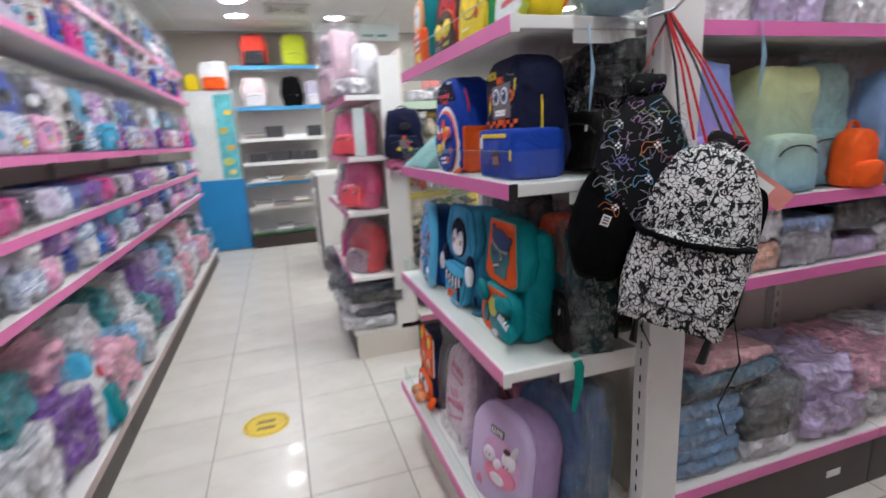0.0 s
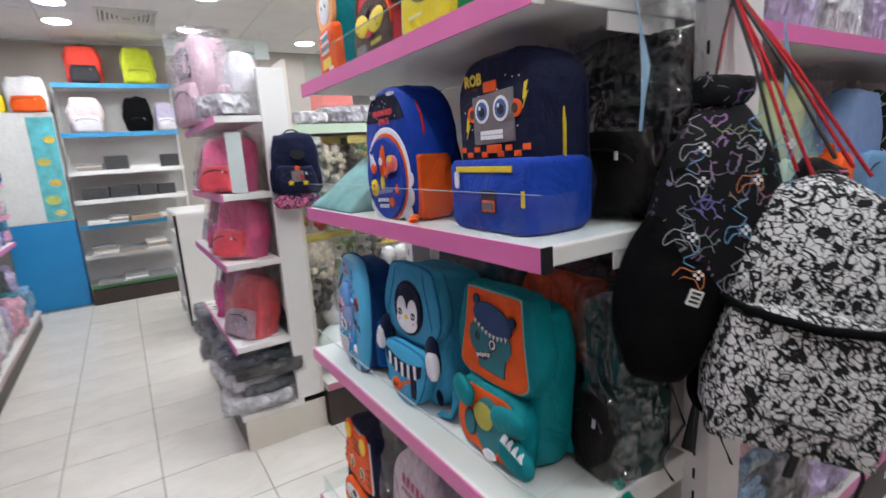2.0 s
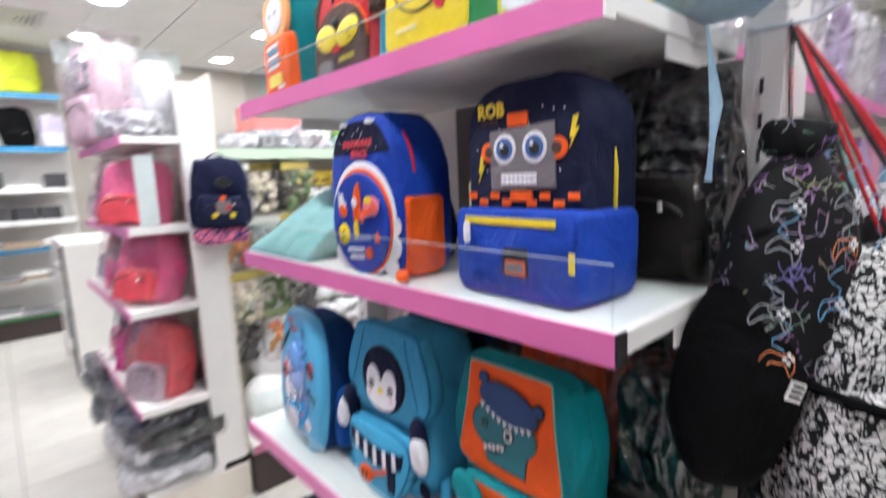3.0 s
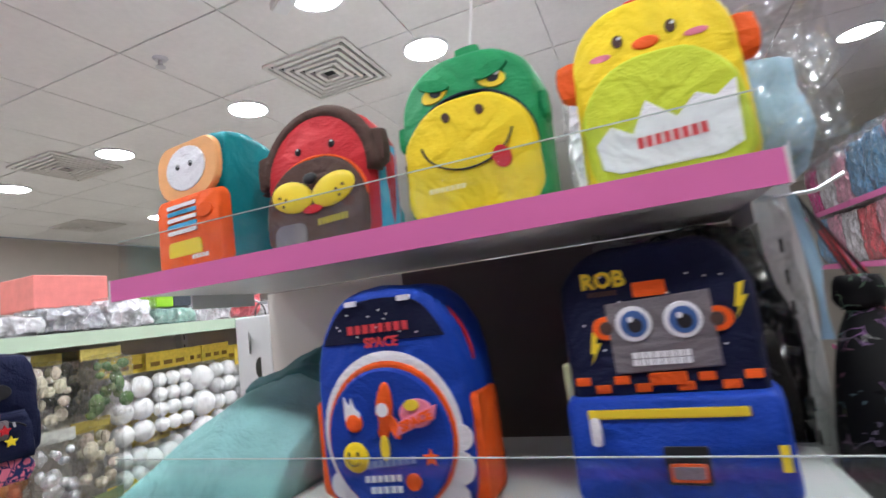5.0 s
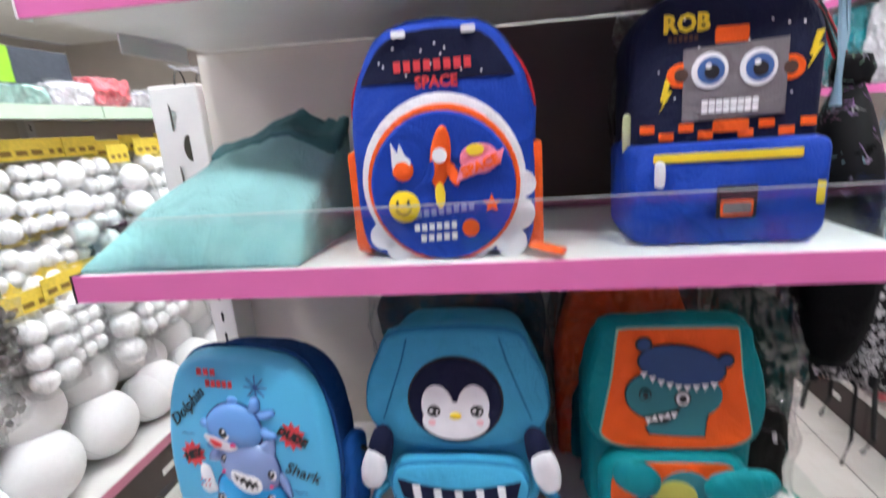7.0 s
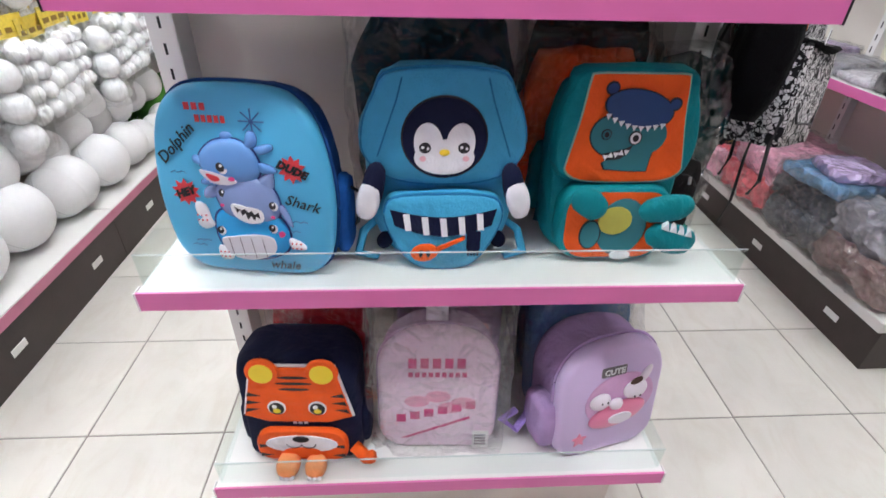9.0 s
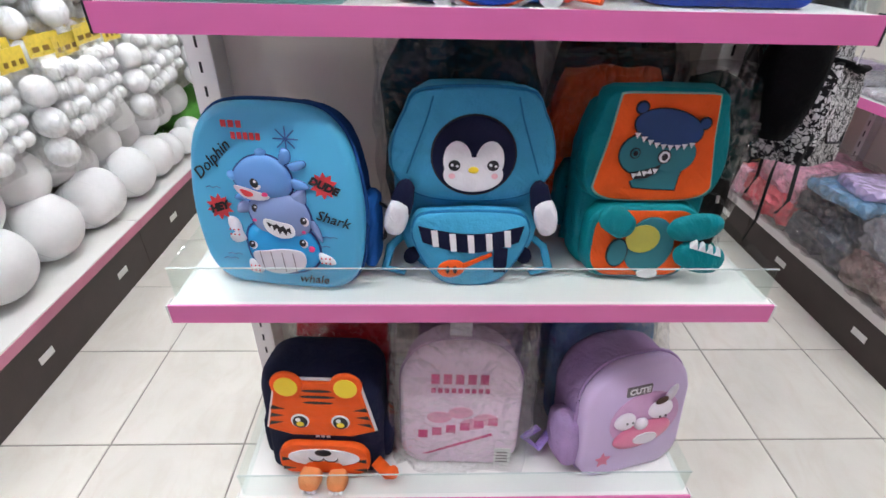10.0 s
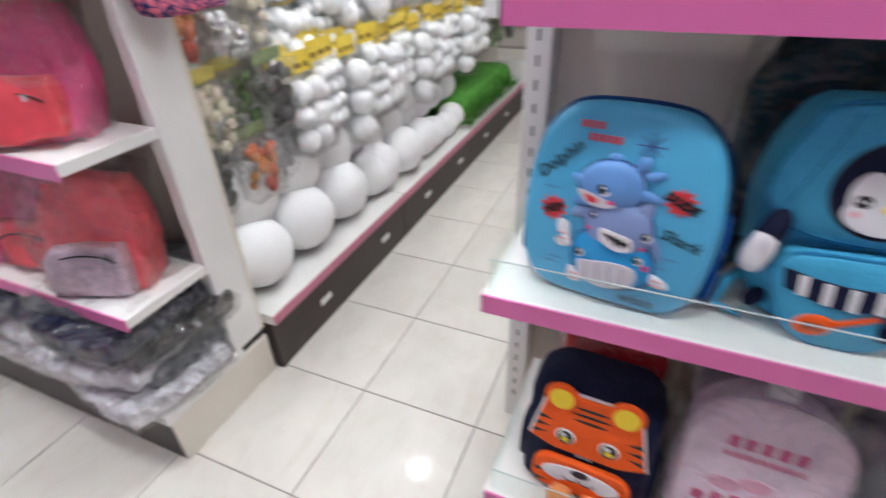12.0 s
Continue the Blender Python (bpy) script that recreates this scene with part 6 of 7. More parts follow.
plain_bag("backpack", "wrapped blue backpack behind the lilac bag", 0.26, 0.36, 0.08, cloth("dusk_blue_cloth", (0.05, 0.14, 0.30)), SKY, pose(0.25, 0.17, S1Z, 0, 0, -90), 27, badge=False)

# ---- goods ----
rng = random.Random(7)


def hanging_bag(name, label, w, h, d, material, seed, at, cat="bag", trim=BLACK):
    """A drawstring bag hanging from its gathered top: pear-shaped soft body, gathered neck, cords."""
    t = thing(name, label, cat, "bags hanging on the end cap post", at=at)
    bm = bmesh.new()
    n, m = 28, 16
    rows = []
    for j in range(m + 1):
        v = j / m
        prof = (math.sin(math.pi * min(1, 0.08 + v * 0.92)) ** 0.5) * (1 - 0.25 * v)
        prof = max(prof, 0.16)
        row = []
        for i in range(n):
            a = 2 * math.pi * i / n
            k = 1 + 0.10 * noise.noise(Vector((math.cos(a) * 1.6, math.sin(a) * 1.6, v * 3 + seed)))
            c, s_ = math.cos(a), math.sin(a)
            row.append(bm.verts.new((w / 2 * prof * k * math.copysign(abs(c) ** 0.8, c), d / 2 * prof * k * math.copysign(abs(s_) ** 0.8, s_), -h + h * v)))
        rows.append(row)
    for a, b in zip(rows, rows[1:]):
        for i in range(n):
            bm.faces.new((a[i], a[(i + 1) % n], b[(i + 1) % n], b[i]))
    bm.faces.new(rows[0])
    bm.faces.new(list(reversed(rows[-1])))
    bmesh.ops.recalc_face_normals(bm, faces=bm.faces)
    part("body", bm, material, t, smooth=True)
    part("gathered_neck", lumpy(w * 0.32, d * 0.4, 0.05, seed, 0.3, 20, 5), material, t, smooth=True)
    LAST[0].location = (0, 0, -0.02)
    return t


BLK = cloth("black_cloth", (0.004, 0.004, 0.0045), 0.85)
BLK.node_tree.nodes["Principled BSDF"].inputs["Specular IOR Level"].default_value = 0.06
GAMER = pattern("gamer_print", (0.004, 0.004, 0.005), (0.10, 0.13, 0.17), 50, "marks")
LACE = pattern("lace_print", (0.012, 0.012, 0.013), (0.70, 0.69, 0.68), 84, "lace")
g = hanging_bag("drawstring_bag", "black drawstring bag printed with pale game controllers", 0.25, 0.36, 0.13, GAMER, 2.0, pose(0.30, -0.09, 1.475, 0, 4, -25))
# printed controllers, cords and button crosses
GREYP, SKYP, ORP = mat("grey_print", (0.32, 0.33, 0.35), 0.5), mat("sky_print", (0.12, 0.36, 0.58), 0.5), mat("orange_print", (0.7, 0.2, 0.05), 0.5)


def on_front(x, z):
    return (x, -0.068 + 2.2 * x * x, z)


for k in range(11):
    cx, cz = (-0.075, 0.0, 0.07)[k % 3] + rng.uniform(-0.012, 0.012), -0.075 - 0.064 * (k // 3) + rng.uniform(-0.012, 0.012)
    ang, big = rng.uniform(-0.6, 0.6), rng.uniform(0.62, 0.82)
    pad = smooth([(0.0, 0.012), (0.02, 0.014), (0.03, -0.006), (0.026, -0.02), (0.012, -0.004), (0.0, -0.003), (-0.012, -0.004), (-0.026, -0.02), (-0.03, -0.006), (-0.02, 0.014)], 3)
    spun = [(cx + big * (x * math.cos(ang) - z * math.sin(ang)), cz + big * (x * math.sin(ang) + z * math.cos(ang))) for x, z in pad]
    c = (GREYP, GREYP, SKYP, GREYP, ORP)[k % 5]
    part("printed_outline", tube([on_front(x, z) for x, z in spun + spun[:1]], 0.0008, 4), c, g)
    part("printed_cord", tube([on_front(cx + 0.012 * math.sin(q * 1.3 + k), cz + 0.014 + 0.007 * q) for q in range(6)], 0.0008, 4), (GREYP, SKYP)[k % 2], g)
    bm = bmesh.new()
    for dx, dz in ((0.005, 0), (-0.005, 0), (0, 0.005), (0, -0.005)):
        x, yy, z = on_front(cx + dx + 0.012, cz + dz + 0.003)
        box(bm, x - 0.0022, x + 0.0022, yy - 0.001, yy + 0.001, z - 0.0022, z + 0.0022)
    part("printed_buttons", bm, WINK, g)
hanging_bag("drawstring_bag", "plain black drawstring bag with small white logo", 0.18, 0.31, 0.12, BLK, 5.0, pose(0.235, -0.07, 1.34, 0, 8, -40))
k = thing("hang_tag", "small white square label on the black bag", "label", at=pose(0.168, -0.128, 1.19, 0, 20, -40) @ Matrix.Diagonal((0.55, 1, 0.6, 1)))
part("card", bbox(-0.017, 0.017, -0.002, 0, -0.02, 0.02), PAPER, k)
bm = bmesh.new()
for q in range(3):
    box(bm, -0.012, 0.012, -0.003, -0.0021, -0.013 + 0.011 * q, -0.007 + 0.011 * q)
part("print_line", bm, INK, k)


def lace_backpack():
    t = thing("lace_print_backpack", "black and white lace-print backpack hanging by its straps", "backpack", "bags hanging on the end cap post", at=pose(0.278, -0.205, 0.945, -6, 10, -52) @ Matrix.Diagonal((0.92, 0.92, 0.95, 1)))
    w, h, d = 0.255, 0.41, 0.13
    part("body", lumpy(w, d, h, 14, 0.05, 8, 12, 0.45, False, 0.36), LACE, t, smooth=True).location = (0, d / 2, 0)
    part("front_pocket", lumpy(w * 0.98, 0.07, h * 0.53, 15, 0.08, 9, 9, 0.32), LACE, t, smooth=True).location = (0, 0.0, 0.004)
    part("zip_band", tube([(-w * 0.5, 0.01, h * 0.54), (-w * 0.38, -0.028, h * 0.525), (0, -0.04, h * 0.505), (w * 0.38, -0.028, h * 0.525), (w * 0.5, 0.01, h * 0.54)], 0.015, 6, 0.5), BLK, t, "wide black zip band", smooth=True)
    part("piping", tube([(-w * 0.44, -0.03, h * 0.3), (-0.05, -0.036, h * 0.14), (0.08, -0.036, h * 0.13), (w * 0.42, -0.03, h * 0.26)], 0.0028, 5), BLACK, t)
    part("side_panel", tube([(x * 0.97, 0.10, z * 0.97) for x, z in arch(w, h, 0.11, 0.05, 9)], 0.014, 6), BLK, t, "black side gusset", smooth=True)
    for sx in (-1, 1):
        part("shoulder_strap", tube([(sx * 0.05, d, h * 0.92), (sx * 0.08, d + 0.04, h * 0.5), (sx * 0.1, d + 0.03, 0.05), (sx * 0.09, d + 0.05, -0.12)], 0.014, 6, 0.35), BLACK, t)
    part("carry_loop", tube(arc_pts(0, h - 0.015, 0.035, 0.05, 0, 180, 0.08, 10), 0.007, 6, 0.5), BLACK, t)
    return t


lace_backpack()
hanging_bag("drawstring_bag", "dark floral drawstring bag behind the lace backpack", 0.27, 0.42, 0.12, pattern("dark_floral", (0.012, 0.010, 0.012), (0.6, 0.18, 0.1), 22, "marks"), 9.0, pose(0.46, -0.16, 1.33, 0, 14, -20))
HOOK = thing("display_hook", "chrome display hook on the shelf post", "hook", at=pose(0.37, -0.002, 1.64))
part("arm", tube([(0, 0, 0), (0, -0.08, 0.0), (0, -0.12, 0.02)], 0.004, 6), METAL, HOOK)
CORDR = cloth("red_cord", (0.5, 0.02, 0.03), 0.6)
for q in range(8):
    ex, ey, ez = (-0.03 + 0.022 * q, -0.15 - 0.016 * q, -0.27 - 0.015 * (q % 3)) if q < 6 else (-0.09, -0.08, -0.16)
    part("cord", tube([(0.003 * q, -0.05, 0.004), (ex * 0.5 + 0.01, -0.05 + (ey + 0.05) * 0.45, ez * 0.42), (ex, ey, ez)], 0.003, 5), CORDR if q % 3 else BLACK, HOOK, "red drawstring cord" if q % 3 else "black drawstring cord")
for q, (x, y, z0, z1) in enumerate(((0.30, -0.12, 1.08, 0.86), (0.16, -0.10, 1.05, 0.88), (0.42, -0.25, 0.98, 0.66))):
    c = thing("loose_strap", "thin black strap dangling from a hanging bag", "strap", "dangling straps", at=pose(x, y, z1))
    part("cord", tube([(0, 0, z0 - z1), (0.02, -0.012, (z0 - z1) * 0.6), (-0.015, 0.006, (z0 - z1) * 0.25), (0.012, 0, 0)], 0.004, 5, 0.5), BLACK, c)
tg = thing("cardboard_tag", "pink cardboard swing tag on the lace backpack", "tag", at=pose(0.45, -0.24, 1.27, 0, 38, -38))
part("card", bbox(-0.09, 0.09, -0.002, 0, -0.022, 0.022), mat("coral_card", (0.75, 0.28, 0.25), 0.5), tg)
part("print_panel", bbox(-0.05, 0.05, -0.003, -0.0021, -0.012, 0.012), PAPER, tg)
for x, y, z0, z1 in ((0.20, -0.006, 1.62, 1.43), (0.78, 0.045, 1.66, 1.45)):
    rb = thing("price_ribbon", "pale blue plastic hang strip at the shelf end", "hang strip", "pale blue hang strips", at=pose(x, y, z1))
    part("strip", tube([(0, 0, z0 - z1), (0.006, -0.012, (z0 - z1) * 0.5), (0, -0.008, 0)], 0.008, 6, 0.2), mat("pale_blue_plastic", (0.35, 0.55, 0.68), 0.35), rb)
pk = thing("wrapped_package", "pale blue bag in clear plastic above the post", "package", at=pose(0.27, 0.02, S4Z, 0, 0, -90))
part("stuffed_body", lumpy(0.16, 0.14, 0.16, 3, 0.2, 10, 6), mat("pale_blue_plastic", (0.35, 0.55, 0.68), 0.35), pk, smooth=True)
wrap(pk, 0.2, 0.22, 0.18, 33)

# ---- school bags on the south face ----
PASTEL = {
    "lilac": cloth("pastel_lilac", (0.55, 0.44, 0.68)), "yellow-green": cloth("pastel_green", (0.48, 0.60, 0.36)), "mint": cloth("pastel_mint", (0.30, 0.52, 0.45)),
    "pale blue": cloth("pastel_blue", (0.26, 0.40, 0.66)), "sky blue": cloth("pastel_sky", (0.18, 0.38, 0.60)), "pink": cloth("pastel_pink", (0.78, 0.38, 0.50)),
    "white": cloth("pastel_white", (0.72, 0.70, 0.74)), "grey": cloth("pastel_grey", (0.38, 0.38, 0.42)), "peach": cloth("pastel_peach", (0.78, 0.42, 0.30)),
    "magenta": cloth("hot_magenta", (0.70, 0.05, 0.30)), "navy": NAVY, "purple": cloth("deep_purple", (0.16, 0.05, 0.30)), "teal": TEAL, "coral": cloth("coral_cloth", (0.80, 0.13, 0.16)),
    "black": BLK, "orange": ORANGE, "slate": cloth("slate_cloth", (0.11, 0.12, 0.14)), "taupe": cloth("taupe_cloth", (0.30, 0.20, 0.19)),
}


def gradient(name, low, high, z0, z1):
    """Cloth dyed from one colour at its foot to another at its top."""
    m = cloth(name, low)
    nt = m.node_tree
    tc = nt.nodes.new("ShaderNodeTexCoord")
    sp = nt.nodes.new("ShaderNodeSeparateXYZ")
    mr = nt.nodes.new("ShaderNodeMapRange")
    mr.inputs["From Min"].default_value, mr.inputs["From Max"].default_value = z0, z1
    mx = nt.nodes.new("ShaderNodeMix")
    mx.data_type = "RGBA"
    mx.inputs["A"].default_value, mx.inputs["B"].default_value = (*low, 1), (*high, 1)
    nt.links.new(tc.outputs["Object"], sp.inputs[0])
    nt.links.new(sp.outputs["Z"], mr.inputs["Value"])
    nt.links.new(mr.outputs[0], mx.inputs["Factor"])
    hsv = next(n for n in nt.nodes if n.type == "HUE_SAT")
    nt.links.new(mx.outputs["Result"], hsv.inputs["Color"])
    return m


GL = gradient("lilac_to_blue_cloth", (0.52, 0.25, 0.68), (0.26, 0.36, 0.72), 0.02, 0.38)
GG = gradient("blue_to_lime_cloth", (0.28, 0.50, 0.58), (0.62, 0.70, 0.34), 0.02, 0.36)
GM = gradient("blue_to_mint_cloth", (0.25, 0.45, 0.58), (0.38, 0.62, 0.52), 0.02, 0.36)
SB = 1.152
plain_bag("school_backpack", "lilac and blue gradient backpack on the pink-edged shelf", 0.26, 0.40, 0.13, GL, GL, pose(0.66, 0.11, SB), 0, True, "gradient school backpacks", badge=False)
plain_bag("school_backpack", "lime to blue gradient backpack on the pink-edged shelf", 0.30, 0.38, 0.15, GG, GG, pose(1.03, 0.13, SB, 0, 0, 8), 0, True, "gradient school backpacks", badge=False)
plain_bag("school_backpack", "mint gradient backpack on the pink-edged shelf", 0.28, 0.40, 0.14, GM, GM, pose(1.27, 0.20, SB), 41, True, "gradient school backpacks", badge=False)
plain_bag("school_backpack", "pale blue gradient backpack on the pink-edged shelf", 0.27, 0.36, 0.14, PASTEL["pale blue"], PASTEL["sky blue"], pose(1.58, 0.12, SB), 0, True, "gradient school backpacks", badge=False)
plain_bag("school_backpack", "black patterned backpack on the pink-edged shelf", 0.2, 0.36, 0.14, pattern("white_sketch_print", (0.02, 0.02, 0.02), (0.7, 0.7, 0.7), 30, "marks"), BLK, pose(1.84, 0.12, SB), 0, True, "gradient school backpacks")
plain_bag("pencil_pouch", "small orange pouch leaning on the shelf", 0.15, 0.19, 0.07, ORANGE, ORANGE, pose(1.34, 0.09, SB, 0, 0, 6), 0, True, cat="pouch")
for q, x in enumerate((2.1, 2.4, 2.7, 3.0)):
    plain_bag("school_backpack", "pastel backpack on the pink-edged shelf", 0.26, 0.37, 0.14, (PASTEL["mint"], PASTEL["lilac"], PASTEL["pink"], PASTEL["sky blue"])[q], PASTEL["white"], pose(x, 0.12, SB), 0, True, "gradient school backpacks", badge=False)


def poly(m):
    """The same colour as glossy crumpled polythene."""
    hs = [n for n in m.node_tree.nodes if n.type == "HUE_SAT"]
    if not hs:
        return m
    c = hs[0].inputs["Color"].default_value
    k = "glossy_" + m.name
    fresh = k not in MATS
    g = mat(k, (c[0], c[1], c[2]), 0.34, 0, 0.45, 14, 0, coat=0.7)
    if fresh:
        g.node_tree.nodes["Principled BSDF"].inputs["Coat Roughness"].default_value = 0.12
        nt = g.node_tree
        bs = nt.nodes["Principled BSDF"]
        bn = crumple(nt, next(n for n in nt.nodes if n.type == "TEX_COORD"), 12.0, 0.05)
        nt.links.new(bn.outputs[0], bs.inputs["Normal"])
        nt.links.new(bn.outputs[0], bs.inputs["Coat Normal"])
    return g


def soft_pack(name, label, w, d, h, material, seed, at, film=True, group="", cat="package", amp=0.12):
    t = thing(name, label, cat, group, at=at)
    o = part("stuffed_body", lumpy(w, d, h, seed, amp * 1.25, 11 if h < 0.15 else 6, 11, 0.22, True), poly(material), t, smooth=True)
    o.location = (0, d / 2, 0)
    if film:
        wrap(t, w * 1.08, h * 1.12, d * 1.06, seed + 3, d / 2)
    return t


for q in range(9):
    nm = ("white", "lilac", "white", "lilac", "white", "white", "lilac", "white", "lilac")[q]
    soft_pack("wrapped_bag", nm + " bag in clear plastic on the top shelf", 0.27, 0.2, 0.30, PASTEL[nm], 60 + q, pose(0.66 + 0.3 * q, 0.09, 1.652), True, "wrapped bags on the top shelf", amp=0.06)
for q in range(14):
    nm = ("white", "peach", "grey", "lilac", "white", "pale blue", "black")[q % 7]
    soft_pack("flat_package", nm + " flat package in film on the low shelf", 0.24, 0.28, 0.06 + 0.03 * (q % 3), PASTEL[nm], 80 + q, pose(0.65 + 0.24 * (q % 10), 0.10, 0.902 + (0.0 if q < 10 else 0.1)), True, "flat wrapped packages")
DENIM = cloth("denim_blue_cloth", (0.17, 0.30, 0.48))
for q in range(5):
    soft_pack("folded_bag", "folded denim-blue bag in film, stacked", 0.31, 0.36, 0.055, DENIM, 100 + q, pose(0.69 + 0.012 * (q % 2), 0.05, 0.252 + 0.052 * q, 0, 0, (q % 3 - 1) * 2), q % 2 == 0, "folded denim-blue bags", amp=0.14)
soft_pack("folded_bag", "black folded bag in film", 0.44, 0.36, 0.05, BLK, 110, pose(0.75, 0.06, 0.515), True)
soft_pack("folded_bag", "petrol blue folded bag in film", 0.42, 0.34, 0.05, cloth("petrol_blue_cloth", (0.05, 0.13, 0.20)), 111, pose(0.80, 0.03, 0.565, 0, 0, 4), True)
soft_pack("folded_bag", "dusty rose folded bag in film on the stack", 0.34, 0.28, 0.035, cloth("dusty_rose_cloth", (0.58, 0.30, 0.32)), 112, pose(0.82, 0.05, 0.615, 0, 0, 6), True)
for q in range(4):
    nm = ("white", "black", "slate", "slate")[q]
    soft_pack("folded_bag", nm + " folded bag in film, stacked on the base shelf", 0.24, 0.34, 0.07, PASTEL[nm], 115 + q, pose(0.99, 0.04, 0.252 + 0.065 * q), True, "folded bags on the base shelf")
for q in range(14):
    nm = ("lilac", "white", "pink", "lilac", "grey", "white", "slate", "lilac", "pink", "white", "lilac", "grey", "pink", "slate")[q]
    soft_pack("wrapped_bag", nm + " bag crumpled in clear plastic on the base shelf", 0.29, 0.36, 0.13, PASTEL[nm], 120 + q, pose(1.27 + 0.28 * (q % 7), 0.04 + 0.02 * (q % 2), 0.252 + (0.0 if q < 7 else 0.12), 0, 0, rng.uniform(-9, 9)), True, "crumpled wrapped bags", amp=0.26)

# ---- gondola south of the narrow aisle ----
RZ = 180
for q in range(16):
    nm = (("taupe", "slate", "coral", "pink", "coral", "slate", "pink", "teal"), ("grey", "slate", "pink", "coral", "pink", "slate", "pink", "teal"))[q // 8][q % 8]
    col, row = q % 8, q // 8
    soft_pack("wrapped_bag", nm + " bag in crumpled clear plastic, stacked", 0.34, 0.36, 0.14, PASTEL[nm], 140 + q, pose(0.68 + 0.35 * col, -1.0 - 0.02 * row, 0.222 + 0.13 * row, 0, 0, RZ + rng.uniform(-6, 6)), True, "stacked wrapped bags", amp=0.2)
soft_pack("folded_bag", "pale blue and lilac folded bag on the stack", 0.3, 0.32, 0.05, PASTEL["sky blue"], 160, pose(1.0, -0.98, 0.485, 0, 0, RZ + 8), True)
soft_pack("folded_bag", "lilac folded strap bag on the stack", 0.2, 0.2, 0.04, PASTEL["lilac"], 161, pose(1.0, -1.02, 0.54, 0, 0, RZ - 10), False)
for q in range(14):
    nm = ("grey", "lilac", "black", "white")[q % 4]
    soft_pack("flat_package", nm + " flat printed package on the shelf", 0.2, 0.26, 0.03 + 0.02 * (q % 3), PASTEL[nm], 170 + q, pose(0.62 + 0.2 * q, -1.16, 0.832, 0, 0, RZ), True, "flat printed packages")
for q in range(26):
    nm = ("sky blue", "pink", "white", "magenta", "white", "teal", "pink", "lilac", "pink", "coral", "white", "pink", "sky blue")[(q + q // 13 * 4) % 13]
    soft_pack("wrapped_bag", nm + " bag in clear plastic on the upper shelf", 0.28, 0.22, 0.34, PASTEL[nm], 190 + q, pose(0.68 + 0.295 * (q % 13), -1.16, 1.482 if q < 13 else 1.892, 0, 0, RZ), True, "wrapped bags on the upper shelf", amp=0.08)
for q in range(3):
    t = thing("printed_card_pack", ("green", "red", "blue")[q] + " printed card pack standing on the top shelf", "card pack", at=pose(1.72 + 0.12 * q, 0.10 + 0.1, 1.652, -8, 0, 0))
    part("card", bbox(-0.055, 0.055, 0, 0.012, 0, 0.2 + 0.03 * q), mat(("card_green", "card_red", "card_blue")[q], ((0.02, 0.2, 0.08), (0.45, 0.03, 0.04), (0.03, 0.12, 0.4))[q], 0.4, 0, 0.2, 40, 0), t)
    bars(t, -0.04, 0.04, 0.15, 0.014, WINK, 0.0, 5)
    bars(t, -0.04, 0.04, 0.06, 0.03, WINK, 0.0, 2)

# ---- west gondola ----
PRINTS = [pattern("print_%d" % q, b, l, sc, "marks" if q % 2 else "lace") for q, (b, l, sc) in enumerate((
    ((0.10, 0.25, 0.50), (0.8, 0.85, 0.9), 30), ((0.55, 0.50, 0.62), (0.3, 0.3, 0.6), 26), ((0.25, 0.30, 0.45), (0.75, 0.78, 0.85), 40), ((0.70, 0.30, 0.50), (0.95, 0.9, 0.95), 24), ((0.35, 0.32, 0.34), (0.8, 0.75, 0.7), 36), ((0.02, 0.12, 0.42), (0.7, 0.8, 0.95), 34), ((0.20, 0.08, 0.38), (0.9, 0.6, 0.8), 30), ((0.02, 0.02, 0.03), (0.7, 0.7, 0.75), 38)))]
WEST_X = -1.42
kinds = [("blue printed", PRINTS[0]), ("lilac printed", PRINTS[1]), ("slate and white printed", PRINTS[2]), ("pink printed", PRINTS[3]), ("taupe printed", PRINTS[4]),
         ("royal blue", ROYAL), ("white", PASTEL["white"]), ("deep purple", PASTEL["purple"]), ("hot pink", PASTEL["magenta"]), ("sky blue", SKY), ("navy", NAVY), ("bright blue printed", PRINTS[5]), ("violet printed", PRINTS[6]), ("black printed", PRINTS[7])]
bag_protos, pack_protos, lump_protos = [], [], []
for q, (nm, m) in enumerate(kinds):
    b = plain_bag("school_backpack", nm + " kids backpack in film on the crowded shelf", 0.2, 0.32, 0.13, m, kinds[(q * 3 + 1) % len(kinds)][1], pose(WEST_X - 0.02, -1.3 + 0.2 * q * 0.5, 1.402, 0, 0, 90), 200 + q, True, "crowded kids backpacks")
    bag_protos.append(b)
    p = soft_pack("pencil_case_pack", nm + " pencil case in film on the low shelf", 0.17, 0.22, 0.11, m, 220 + q, pose(WEST_X, -1.35 + 0.19 * q * 0.5, 0.862, 0, 0, 90), True, "packed pencil cases", "pencil case", 0.26)
    pack_protos.append(p)
for q, nm in enumerate(("teal", "sky blue", "white", "pink", "slate", "purple", "white", "lilac", "pink")):
    p = soft_pack("bundled_bag", nm + " bag bundled in crinkled clear plastic on the base shelf", 0.30, 0.32, 0.25, PASTEL[nm], 240 + q, pose(-1.36, -1.25 + 0.3 * q * 0.3, 0.172, 0, 0, 90), True, "bundled bags on the base shelf", amp=0.24)
    lump_protos.append(p)


def fill(protos, z, y0, y1, pitch, x, seed, lift=0.0, tip=0.0):
    r = random.Random(seed)
    y, k = y0, seed
    while y < y1:
        k += r.choice((1, 2, 3, 5))
        copy_thing(protos[k % len(protos)], pose(x + r.uniform(-0.03, 0.015), y, z + lift, r.uniform(-tip, 0), 0, 90 + r.uniform(-14, 14)))
        y += pitch * r.uniform(0.9, 1.15)


